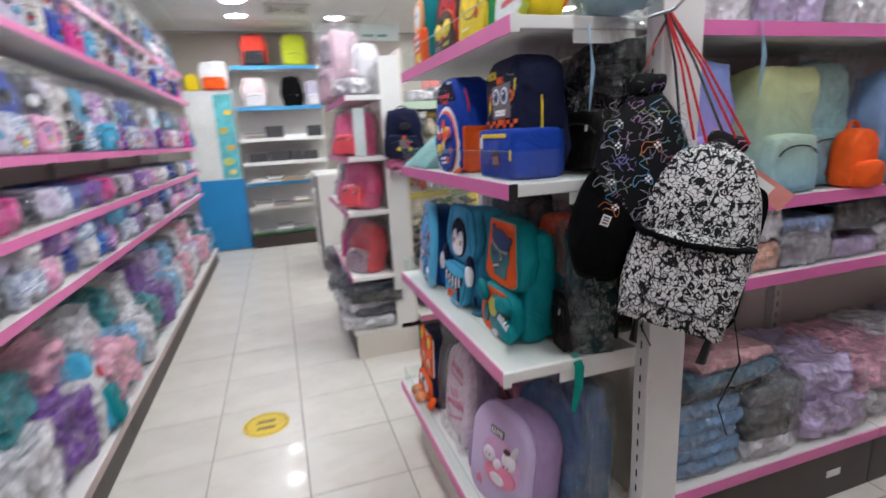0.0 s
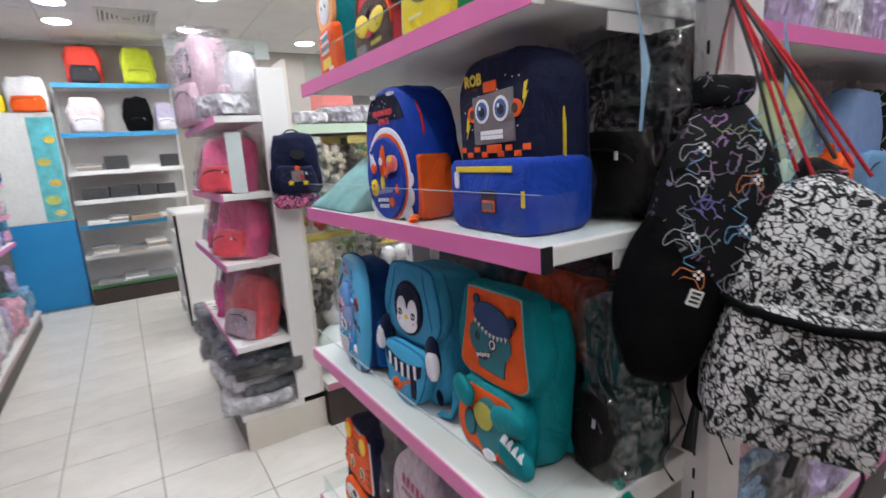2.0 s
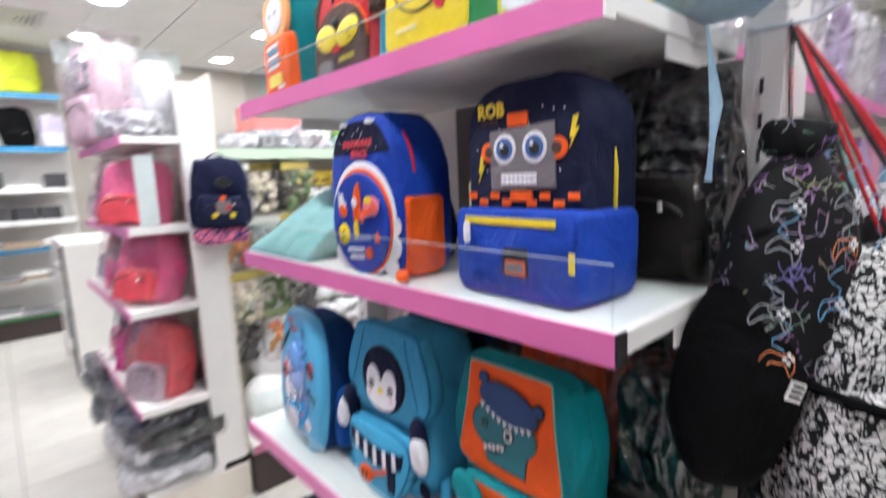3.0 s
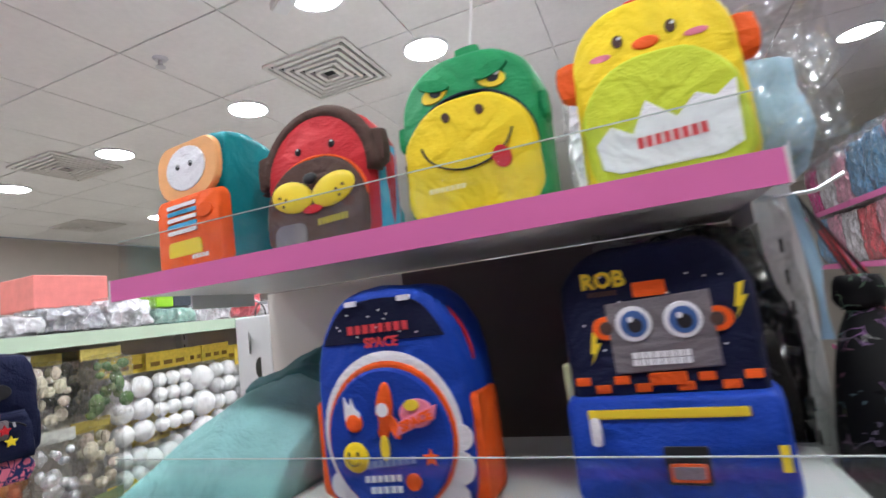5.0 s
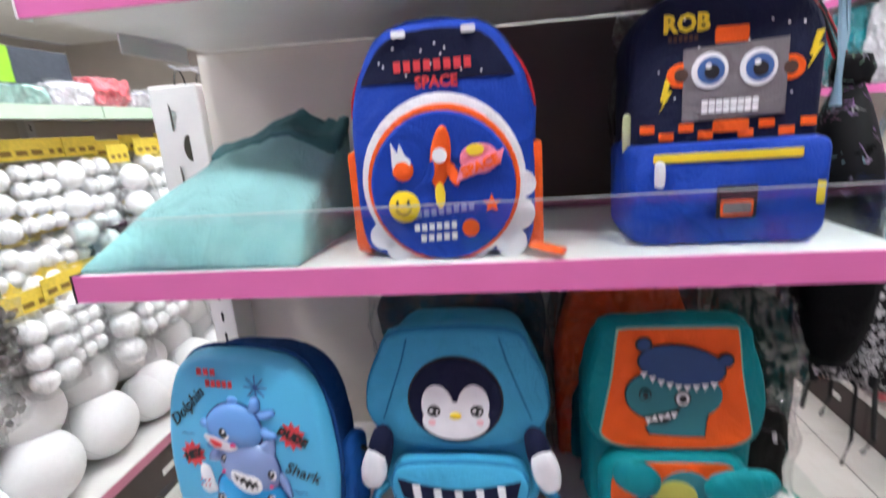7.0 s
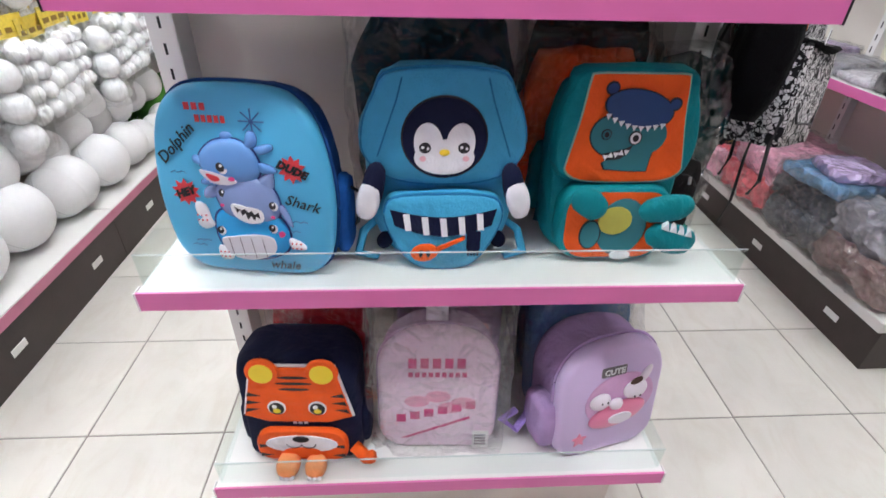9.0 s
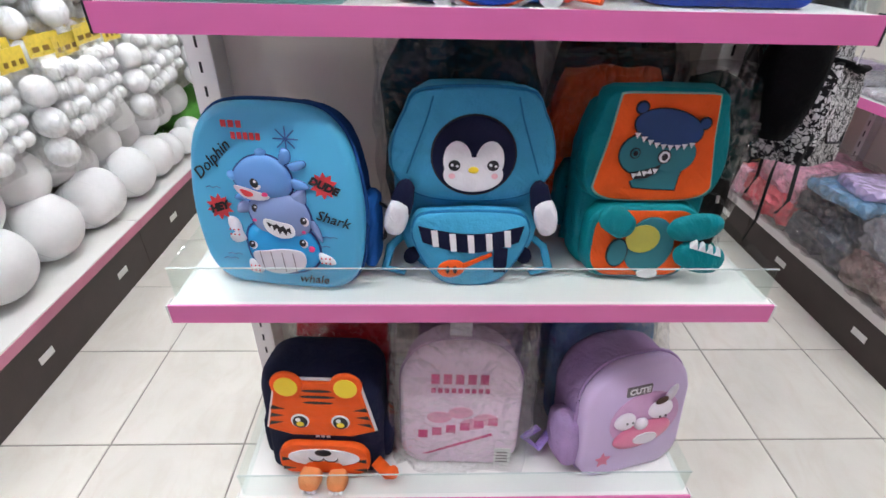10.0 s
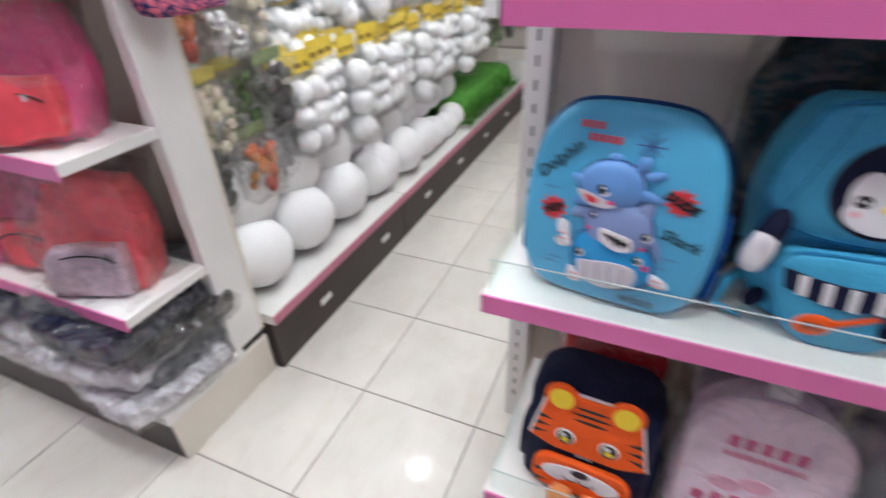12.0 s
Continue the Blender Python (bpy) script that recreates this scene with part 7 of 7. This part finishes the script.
fill(bag_protos, 1.402, 0.0, 5.5, 0.205, -1.44, 3, tip=4)
fill(bag_protos, 1.402, 0.1, 5.5, 0.21, -1.60, 8)
fill(bag_protos, 1.902, 0.6, 5.5, 0.22, -1.45, 14)
fill(bag_protos, 2.202, 1.2, 5.5, 0.26, -1.50, 21)
fill(pack_protos, 1.122, 0.0, 5.5, 0.17, -1.42, 5)
fill(pack_protos, 1.122, 0.05, 5.5, 0.18, -1.60, 6, 0.0)
fill(pack_protos, 0.862, 0.0, 5.5, 0.17, -1.42, 9)
fill(pack_protos, 0.862, 0.06, 5.5, 0.18, -1.43, 12, 0.115)
fill(lump_protos, 0.172, 0.2, 5.4, 0.28, -1.37, 2, tip=0)
fill(lump_protos, 0.172, 0.3, 5.4, 0.33, -1.46, 4, 0.19, tip=9)
plain_bag("kids_backpack", "turquoise kids backpack lying among bundled bags", 0.25, 0.36, 0.13, SKY, TEAL, pose(-1.345, 1.42, 0.18, -14, 12, 100), 0, True)

# ---- second end cap goods ----
SHP = mat("shiny_pink_cloth", (0.82, 0.11, 0.28), 0.28, 0, 0.25, 14, 0.4, 60, coat=0.3)
SEQ = mat("silver_sequin_cloth", (0.62, 0.50, 0.56), 0.3, 0.6, 0.4, 60, 0.8, 160)
SHC = mat("shiny_coral_cloth", (0.84, 0.09, 0.11), 0.3, 0, 0.25, 14, 0.4, 60, coat=0.3)
MAUVE = pattern("mauve_print", (0.50, 0.34, 0.50), (0.25, 0.16, 0.32), 34, "lace")


def on_e2(dx, dy, z, turn=0, tip=0):
    """dx: metres into the shelf from the unit's front, dy: metres from its near end."""
    return pose(-0.155 + dx, 1.97 + dy, z, tip, 0, -90 + turn)


for q, (z, h) in enumerate(((0.552, 0.30), (0.962, 0.29), (1.292, 0.27))):
    for k in range(4):
        m, a, nm = ((SHC, SEQ, "coral and silver"), (SHP, SHC, "shiny pink"), (SHP, PASTEL["magenta"], "pink"), (PASTEL["navy"], SHP, "navy and pink"))[(k + (0 if q == 0 else 1)) % 4 if q != 0 else k]
        plain_bag("girls_backpack", nm + " shiny kids backpack on the end unit shelf", 0.245, h, 0.13, m, a, on_e2(0.07 + 0.02 * (k % 2), 0.15 + 0.26 * k, z, (24, 10, -12, -4)[k] + 5 * q, -11), 260 + 4 * q + k, True, "pink backpacks on the end unit", 0.07, badge=False)
FOLDER = mat("pale_teal_folder", (0.60, 0.66, 0.66), 0.3, 0, 0.1, 12, 0.05)
t = thing("document_folder", "pale teal document folder leaning beside the post", "folder", at=on_e2(0.10, 0.03, 1.293, 78, 0))
part("cover", bbox(0.0, 0.07, 0.0, 0.003, 0, 0.28, bevel=0.001), FOLDER, t)
part("cover", bbox(0.0, 0.07, 0.016, 0.019, 0, 0.28, bevel=0.001), FOLDER, t)
part("paper_block", bbox(0.003, 0.067, 0.0035, 0.0155, 0.002, 0.275), PAPER, t)
BLUSHC = cloth("blush_cloth", (0.70, 0.50, 0.58))
mauve = plain_bag("school_backpack", "large blush backpack with a dark floral panel, in film", 0.34, 0.42, 0.18, BLUSHC, BLUSHC, on_e2(0.04, 0.52, 1.647, 10), 281, True, badge=False)
P(mauve, "printed_panel", moved(arch(0.2, 0.15, 0.06, 0.03, 5), 0.0, 0.235), pattern("dark_floral_panel", (0.05, 0.05, 0.09), (0.62, 0.52, 0.58), 60, "lace"), -0.002, 0.01, label="dark floral printed panel")
plain_bag("school_backpack", "mauve printed backpack on the top shelf", 0.28, 0.36, 0.15, MAUVE, BLUSHC, on_e2(0.05, 0.85, 1.647, -5), 282, True, badge=False)
plain_bag("school_backpack", "pale pink backpack with white strap on the top shelf", 0.2, 0.30, 0.12, PASTEL["white"], BLUSHC, on_e2(0.17, 0.16, 1.647, 0), 283, True, badge=False)
soft_pack("wrapped_bag", "white and black bag in film on the shelf end", 0.26, 0.14, 0.09, PASTEL["white"], 284, on_e2(0.06, 0.1, 1.647, 20), True)
for q in range(6):
    nm = ("white", "slate", "white", "black", "navy", "slate")[q]
    for k in range(3):
        soft_pack("folded_bag", nm + " folded bag in film, stacked on the base", 0.36, 0.34, 0.07, PASTEL[nm], 290 + 3 * q + k, on_e2(-0.06 + 0.035 * ((q * 2 + k) % 4), 0.19 + 0.36 * k, 0.197 + 0.054 * q, 9 * ((q + k) % 3 - 1)), True, "folded bags stacked on the base", amp=0.22)
plain_bag("kids_backpack", "navy kids backpack with robot badge hanging on the post", 0.21, 0.27, 0.10, NAVY, NAVY, pose(0.21, 1.845, 1.27, 4, 0, -14), 0, True)
t = thing("robot_badge_strip", "floral trim strip below the hanging navy bag", "trim strip", at=pose(0.205, 1.86, 1.20, 0, 0, -14))
part("cloth", lumpy(0.2, 0.08, 0.07, 7, 0.15, 10, 5), pattern("navy_floral", (0.02, 0.03, 0.12), (0.8, 0.2, 0.3), 50, "lace"), t, smooth=True)
t = thing("robot_badge", "small grey and orange robot badge on the navy bag", "badge", at=pose(0.205, 1.807, 1.33, 4, 0, -14))
P(t, "plate", moved(arch(0.055, 0.05, 0.006, 0.006, 3), 0, 0), GREYC, -0.004, 0.004)
P(t, "plate", moved(arch(0.02, 0.02, 0.003, 0.003, 2), 0, 0.052), ORANGE, -0.004, 0.003)

# ---- foam craft gondola ----


def foam_ball(x, y, r, z=0.252):
    t = thing("foam_ball", "large white polystyrene craft ball resting on the base shelf", "foam ball", "large foam balls", at=pose(x, y, z))
    part("sphere", ball(bmesh.new(), (0, 0, r), r, u=32, v=20), FOAM, t, smooth=True)
    bm = bmesh.new()
    bmesh.ops.create_cone(bm, cap_ends=False, segments=40, radius1=r * 1.002, radius2=r * 1.002, depth=0.0025, matrix=pose(0, 0, r, 62, 20, 0))
    part("seam", bm, mat("foam_seam", (0.68, 0.68, 0.68), 0.9), t)
    return t


r = random.Random(5)
for y, x, x1, rad, z in ((2.07, 0.29, 1.1, 0.128, 0.252), (2.06, 1.14, 1.75, 0.112, 0.252), (2.04, 1.80, 2.3, 0.09, 0.252), (2.16, 0.36, 1.2, 0.12, 0.44), (2.14, 1.22, 2.2, 0.098, 0.41), (2.27, 0.42, 1.1, 0.10, 0.63), (2.25, 1.1, 2.1, 0.082, 0.57)):
    while x < x1:
        rr_ = rad * r.uniform(0.86, 1.1)
        foam_ball(x + rr_, y + r.uniform(-0.012, 0.02), rr_, z)
        x += rr_ * 2.03
for x, y, z, h, rad in ((1.62, 2.10, 0.60, 0.26, 0.085), (1.95, 2.13, 0.56, 0.24, 0.075), (1.02, 2.20, 0.70, 0.22, 0.08)):
    t = thing("foam_cone", "white polystyrene craft cone among the balls", "foam cone", "foam cones", at=pose(x, y, z, 18, -24, 0))
    bm = bmesh.new()
    bmesh.ops.create_cone(bm, cap_ends=True, segments=28, radius1=rad, radius2=0.012, depth=h, matrix=Matrix.Translation((0, 0, h / 2)))
    part("cone", bm, FOAM, t, smooth=True)


def foam_pack(nx, nz, rad, label, at):
    t = thing("foam_ball_pack", label, "craft pack", "hanging foam ball packs", at=at)
    w = nx * rad * 2
    part("header_card", bbox(-w / 2 - 0.008, w / 2 + 0.008, -0.004, -0.001, 0, 0.075), CARDY, t, "gold printed header card")
    bm = bmesh.new()
    for i in range(3):
        box(bm, -w / 2 + 0.012 + i * w / 3, -w / 2 + w / 3 - 0.006 + i * w / 3, -0.0052, -0.0042, 0.016, 0.034)
    part("print_block", bm, mat("dark_gold_print", (0.25, 0.14, 0.02), 0.5), t)
    for i in range(nx):
        for k in range(nz):
            me = BALLS.setdefault(rad, None)
            if me is None:
                b = ball(bmesh.new(), (0, 0, 0), rad, u=14, v=9)
                me = bpy.data.meshes.new("ball")
                b.to_mesh(me)
                b.free()
                me.polygons.foreach_set("use_smooth", [True] * len(me.polygons))
                me.materials.append(FOAM)
                BALLS[rad] = me
            o = new("ball", me)
            o.parent = t
            o.location = (-w / 2 + rad + 2 * rad * i, -rad * 0.9, -0.012 - rad - 2 * rad * k)
    f = part("plastic_sleeve", bbox(-w / 2 - 0.004, w / 2 + 0.004, -rad * 2 - 0.004, 0.002, -0.02 - 2 * rad * nz, 0.0, bevel=0.012), SLEEVE, t, "clear plastic sleeve")
    f.visible_shadow = False
    return t


BALLS = {}
protos = [foam_pack(2, 3, 0.043, "clear pack of white foam balls under a gold header", pose(0.80, 2.16, 1.42)),
          foam_pack(3, 4, 0.030, "clear pack of small white foam balls under a gold header", pose(0.98, 2.14, 1.42)),
          foam_pack(1, 3, 0.056, "clear pack of three white foam balls under a gold header", pose(1.12, 2.16, 1.42)),
          foam_pack(2, 4, 0.036, "clear pack of white foam balls under a gold header", pose(1.25, 2.15, 1.42))]
k = 0
for z, off, dep in ((1.42, 0.0, 2.16), (1.17, 0.05, 2.24), (0.97, 0.03, 2.12)):
    x = 0.74 + off
    while x < 2.75:
        k += 1
        if not (z == 1.42 and x < 1.33):
            for layer in range(2):
                copy_thing(protos[(k + layer) % 4], pose(x, dep - 0.075 * layer, z - 0.02 * (layer + k % 2), 0, 0, r.uniform(-8, 8)))
        x += (0.17, 0.18, 0.12, 0.15)[k % 4]


def craft_pack(label, color, at, w=0.15, h=0.2, seed=0):
    t = thing("craft_pack", label, "craft pack", "hanging craft packs", at=at)
    part("header_card", bbox(-w / 2, w / 2, -0.003, 0, 0, 0.04), mat("craft_header_%d" % (seed % 3), ((0.2, 0.25, 0.12), (0.5, 0.4, 0.1), (0.55, 0.55, 0.5))[seed % 3], 0.5, 0, 0.3, 50, 0), t)
    bm = bmesh.new()
    rr = random.Random(seed)
    for i in range(22):
        ball(bm, (rr.uniform(-w * 0.4, w * 0.4), rr.uniform(-0.045, -0.005), -rr.uniform(0.02, h - 0.02)), rr.uniform(0.012, 0.026), rr.uniform(0.7, 1.3), 0.7, rr.uniform(0.7, 1.3), 7, 5)
    tagged(part("filling", bm, color, t), kind="stuff")
    f = part("plastic_sleeve", lumpy(w * 1.05, 0.07, h, seed, 0.2, 16, 9, 0.2, True), FILM, t, "crinkled clear sleeve")
    f.location = (0, -0.025, -h)
    f.visible_shadow = False
    return t


CR = [mat("craft_rust", (0.55, 0.17, 0.05), 0.4, 0, 0.3, 40, island=0.04), mat("craft_moss", (0.12, 0.18, 0.06), 0.8, 0, 0.3, 40, island=0.05), mat("craft_silver", (0.7, 0.7, 0.7), 0.2, 0.6, 0.3, 40, island=0.03), mat("craft_charcoal", (0.06, 0.055, 0.05), 0.6, 0, 0.3, 40, island=0.03), mat("craft_cream", (0.6, 0.52, 0.4), 0.7, 0, 0.3, 40, island=0.04)]
cp = [craft_pack(("rust brown", "moss green", "silver", "charcoal", "cream")[q] + " craft decorations in a clear hanging pack", CR[q], pose(0.34 + 0.1 * q, 2.3, 1.50), 0.15, 0.21, q) for q in range(5)]
k = 0
for z in (1.5, 1.25, 1.0, 0.80):
    for x in (0.34, 0.48, 0.62):
        k += 1
        copy_thing(cp[(k * 2 + int(z * 10)) % 5], pose(x + r.uniform(-0.02, 0.02), 2.10 - 0.06 * (k % 2), z, 0, 0, r.uniform(-10, 10)))
for z in (1.5, 1.28, 1.05, 0.82):
    for q in range(7):
        k += 1
        copy_thing(cp[(3, 1, 0, 3, 2, 3, 4)[(k + q) % 7]], pose(2.85 + 0.17 * q, 2.1 - 0.05 * (k % 2), z, 0, 0, r.uniform(-10, 10)))
# artificial turf mats
TURF = mat("turf_green", (0.07, 0.26, 0.03), 0.8, 0, 0.35, 30, 0.3, island=0.02)
t = tagged(new("artificial_turf"), "bright green artificial turf bundle on the base shelf", "artificial turf")
t.matrix_basis = pose(2.75, 2.12, 0.252)
part("backing", lumpy(1.0, 0.34, 0.2, 3, 0.1, 6, 6), TURF, t, smooth=True)
bm = bmesh.new()
rr = random.Random(3)
for i in range(2600):
    px, py = rr.uniform(-0.52, 0.52), rr.uniform(-0.2, 0.17)
    pz = 0.19 * (1 - (abs(px) / 0.56) ** 4) * (1 - (abs(py + 0.01) / 0.24) ** 4)
    if pz <= 0:
        continue
    a, l = rr.uniform(0, 6.28), rr.uniform(0.04, 0.09)
    p0 = Vector((px, py, pz * rr.uniform(0.3, 1)))
    dv = Vector((math.cos(a) * 0.007, math.sin(a) * 0.007, 0))
    tip = p0 + Vector((rr.uniform(-0.05, 0.05), rr.uniform(-0.07, 0.01), l * rr.uniform(0.2, 1)))
    bm.faces.new((bm.verts.new(p0 - dv), bm.verts.new(p0 + dv), bm.verts.new(tip)))
tagged(part("grass_blades", bm, TURF, t), kind="stuff")
# packs on top of the foam gondola
for q in range(16):
    nm = ("white", "grey", "white", "mint", "white", "coral", "white", "grey")[q % 8]
    soft_pack("craft_package", nm + " craft package in film on the top shelf", 0.2, 0.2, 0.06 + 0.02 * (q % 3), PASTEL[nm], 330 + q, pose(0.38 + 0.2 * q, 2.06, 1.602), True, "packages on the top shelf", amp=0.2)
t = thing("storage_box", "dark woven box with lime green end", "box", at=pose(1.12, 2.1, 1.68, 0, 0, 0))
part("body", bbox(-0.12, 0.12, 0, 0.16, 0, 0.12, bevel=0.004), mat("woven_slate", (0.05, 0.06, 0.08), 0.6, 0, 0.4, 80, 0.4), t)
part("end_panel", bbox(-0.20, -0.1205, 0.0, 0.16, 0, 0.12, bevel=0.004), mat("lime_card", (0.3, 0.6, 0.03), 0.45), t, "lime green end panel")
t = thing("coral_box", "flat coral pink box on the top shelf", "box", at=pose(0.62, 2.15, 1.70))
part("body", bbox(-0.13, 0.13, 0, 0.2, 0, 0.12, bevel=0.004), mat("coral_box", (0.75, 0.22, 0.2), 0.5), t)
for q in range(3):
    t = thing("gift_bag", "tall cream paper gift bag with dark leaf print, hanging", "gift bag", "gift bags by the end cap", at=pose(0.53 + 0.085 * q, 1.135, 1.17, 0, 0, 180))
    part("paper", bbox(-0.036, 0.036, -0.12, 0.0, 0, 0.40, bevel=0.004), PAPER, t)
    part("handle", tube(arc_pts(0, 0.40, 0.02, 0.035, 0, 180, -0.06, 8), 0.002, 5), BLACK, t)
    part("hook", tube([(0, 0.08, 0.437), (0, -0.06, 0.437), (0, -0.08, 0.447)], 0.003, 5), METAL, t, "chrome display hook")
    for k in range(5):
        P(t, "leaf_print", oval(-0.01 + 0.02 * (k % 2), 0.05 + 0.07 * k, 0.015, 0.026, 12, 30 - 60 * (k % 2)), mat("leaf_ink", (0.05, 0.05, 0.035), 0.6), -0.1202, 0.0008)
    side = bmesh.new()
    for k in range(5):
        bmesh.ops.create_cone(side, cap_ends=True, segments=14, radius1=0.03, radius2=0.03, depth=0.0008, matrix=pose(0.0366, -0.075 + 0.035 * (k % 2), 0.05 + 0.07 * k, 40 - 80 * (k % 2), 90, 0) @ Matrix.Diagonal((1.0, 0.45, 1.0, 1)))
    part("side_print", side, mat("leaf_ink", (0.05, 0.05, 0.035), 0.6), t)

# ---- north rack goods ----
plain_bag("school_backpack", "red and black backpack on the blue-edged top shelf", 0.3, 0.38, 0.15, cloth("vermilion_cloth", (0.62, 0.05, 0.03)), cloth("charcoal_cloth", (0.03, 0.03, 0.035)), pose(-0.62, 6.11, 2.382), 0, True, badge=False)
plain_bag("school_backpack", "lime yellow backpack on the blue-edged top shelf", 0.3, 0.37, 0.15, cloth("lime_yellow_cloth", (0.62, 0.70, 0.05)), cloth("lime_yellow_cloth", (0.62, 0.70, 0.05)), pose(-0.12, 6.11, 2.382), 0, True, badge=False)
plain_bag("school_backpack", "pale pink printed backpack on the wall rack", 0.3, 0.36, 0.14, pattern("blush_print", (0.75, 0.62, 0.62), (0.5, 0.3, 0.35), 20, "marks"), PASTEL["white"], pose(-0.68, 6.12, 1.872), 0, True, badge=False)
plain_bag("school_backpack", "black backpack on the wall rack", 0.26, 0.36, 0.14, BLK, BLK, pose(-0.2, 6.12, 1.872), 0, True, badge=False)
plain_bag("school_backpack", "white printed backpack on the wall rack", 0.2, 0.3, 0.14, PRINTS[1], PASTEL["white"], pose(0.07, 6.12, 1.872), 0, True, badge=False)
plain_bag("school_backpack", "white, orange and yellow animal backpack above the column", 0.34, 0.34, 0.15, PUREW, ORANGE, pose(-1.15, 6.2, 2.102), 0, True, badge=False)
part_y = plain_bag("school_backpack", "small yellow bag above the column", 0.16, 0.2, 0.12, LEMON, LEMON, pose(-1.42, 6.22, 2.102), 0, False)
for z, rows in ((1.472, 1), (1.162, 1), (0.892, 2), (0.562, 2), (0.222, 2)):
    x = -0.86
    k = 0
    while x < 0.05:
        w = r.uniform(0.12, 0.3)
        dark = z > 1.1 and r.random() < 0.7
        h = r.uniform(0.08, 0.17) if dark else r.uniform(0.03, 0.09)
        t = thing("stationery_stack", ("dark boxed stationery" if dark else "stack of white paper pads") + " on the wall rack", "stationery", "stationery on the wall rack", at=pose(x + w / 2, 6.03 if z < 0.9 else 6.12, z, 0, 0, r.uniform(-3, 3)))
        n = 1 if dark else max(2, int(h / 0.018))
        for q in range(n):
            o = r.uniform(-0.008, 0.008)
            part("box" if dark else "paper_pad", bbox(-w / 2 + o + 0.004, w / 2 + o - 0.004, 0.0 + o, 0.28 + o, q * h / n + 0.0005, (q + 1) * h / n - 0.001), (mat("boxed_charcoal", (0.05, 0.05, 0.055), 0.5, 0, 0.3, 20, 0.1) if dark else r.choice((PAPER, PAPER, mat("kraft_board", (0.42, 0.33, 0.24), 0.7), mat("grey_board", (0.3, 0.3, 0.31), 0.6)))), t)
        x += w + 0.01
        k += 1
# ---- floor tiles ----
TILE = tile_material()
P = 0.41
tm = bbox(-P / 2 + 0.0025, P / 2 - 0.0025, -P / 2 + 0.0025, P / 2 - 0.0025, -0.012, 0.0, bevel=0.001, seg=1)
tile_mesh = bpy.data.meshes.new("floor_tile")
tm.to_mesh(tile_mesh)
tm.free()
tile_mesh.materials.append(TILE)
rest = bmesh.new()
near = 0
for i in range(-8, 15):
    for j in range(-9, 16):
        cx, cy = -0.13 + P * (i + 0.5), -0.45 + P * (j + 0.5)
        if -2.0 < cx < 3.0 and -1.5 < cy < 6.4 and near < 290:
            ob = new("floor_tile", tile_mesh)
            ob.location = (cx, cy, 0.0)
            ob.parent = floor
            near += 1
        else:
            box(rest, cx - P / 2 + 0.0025, cx + P / 2 - 0.0025, cy - P / 2 + 0.0025, cy + P / 2 - 0.0025, -0.012, 0.0)
tagged(part("floor_tiles_far", rest, TILE, floor), kind="stuff")
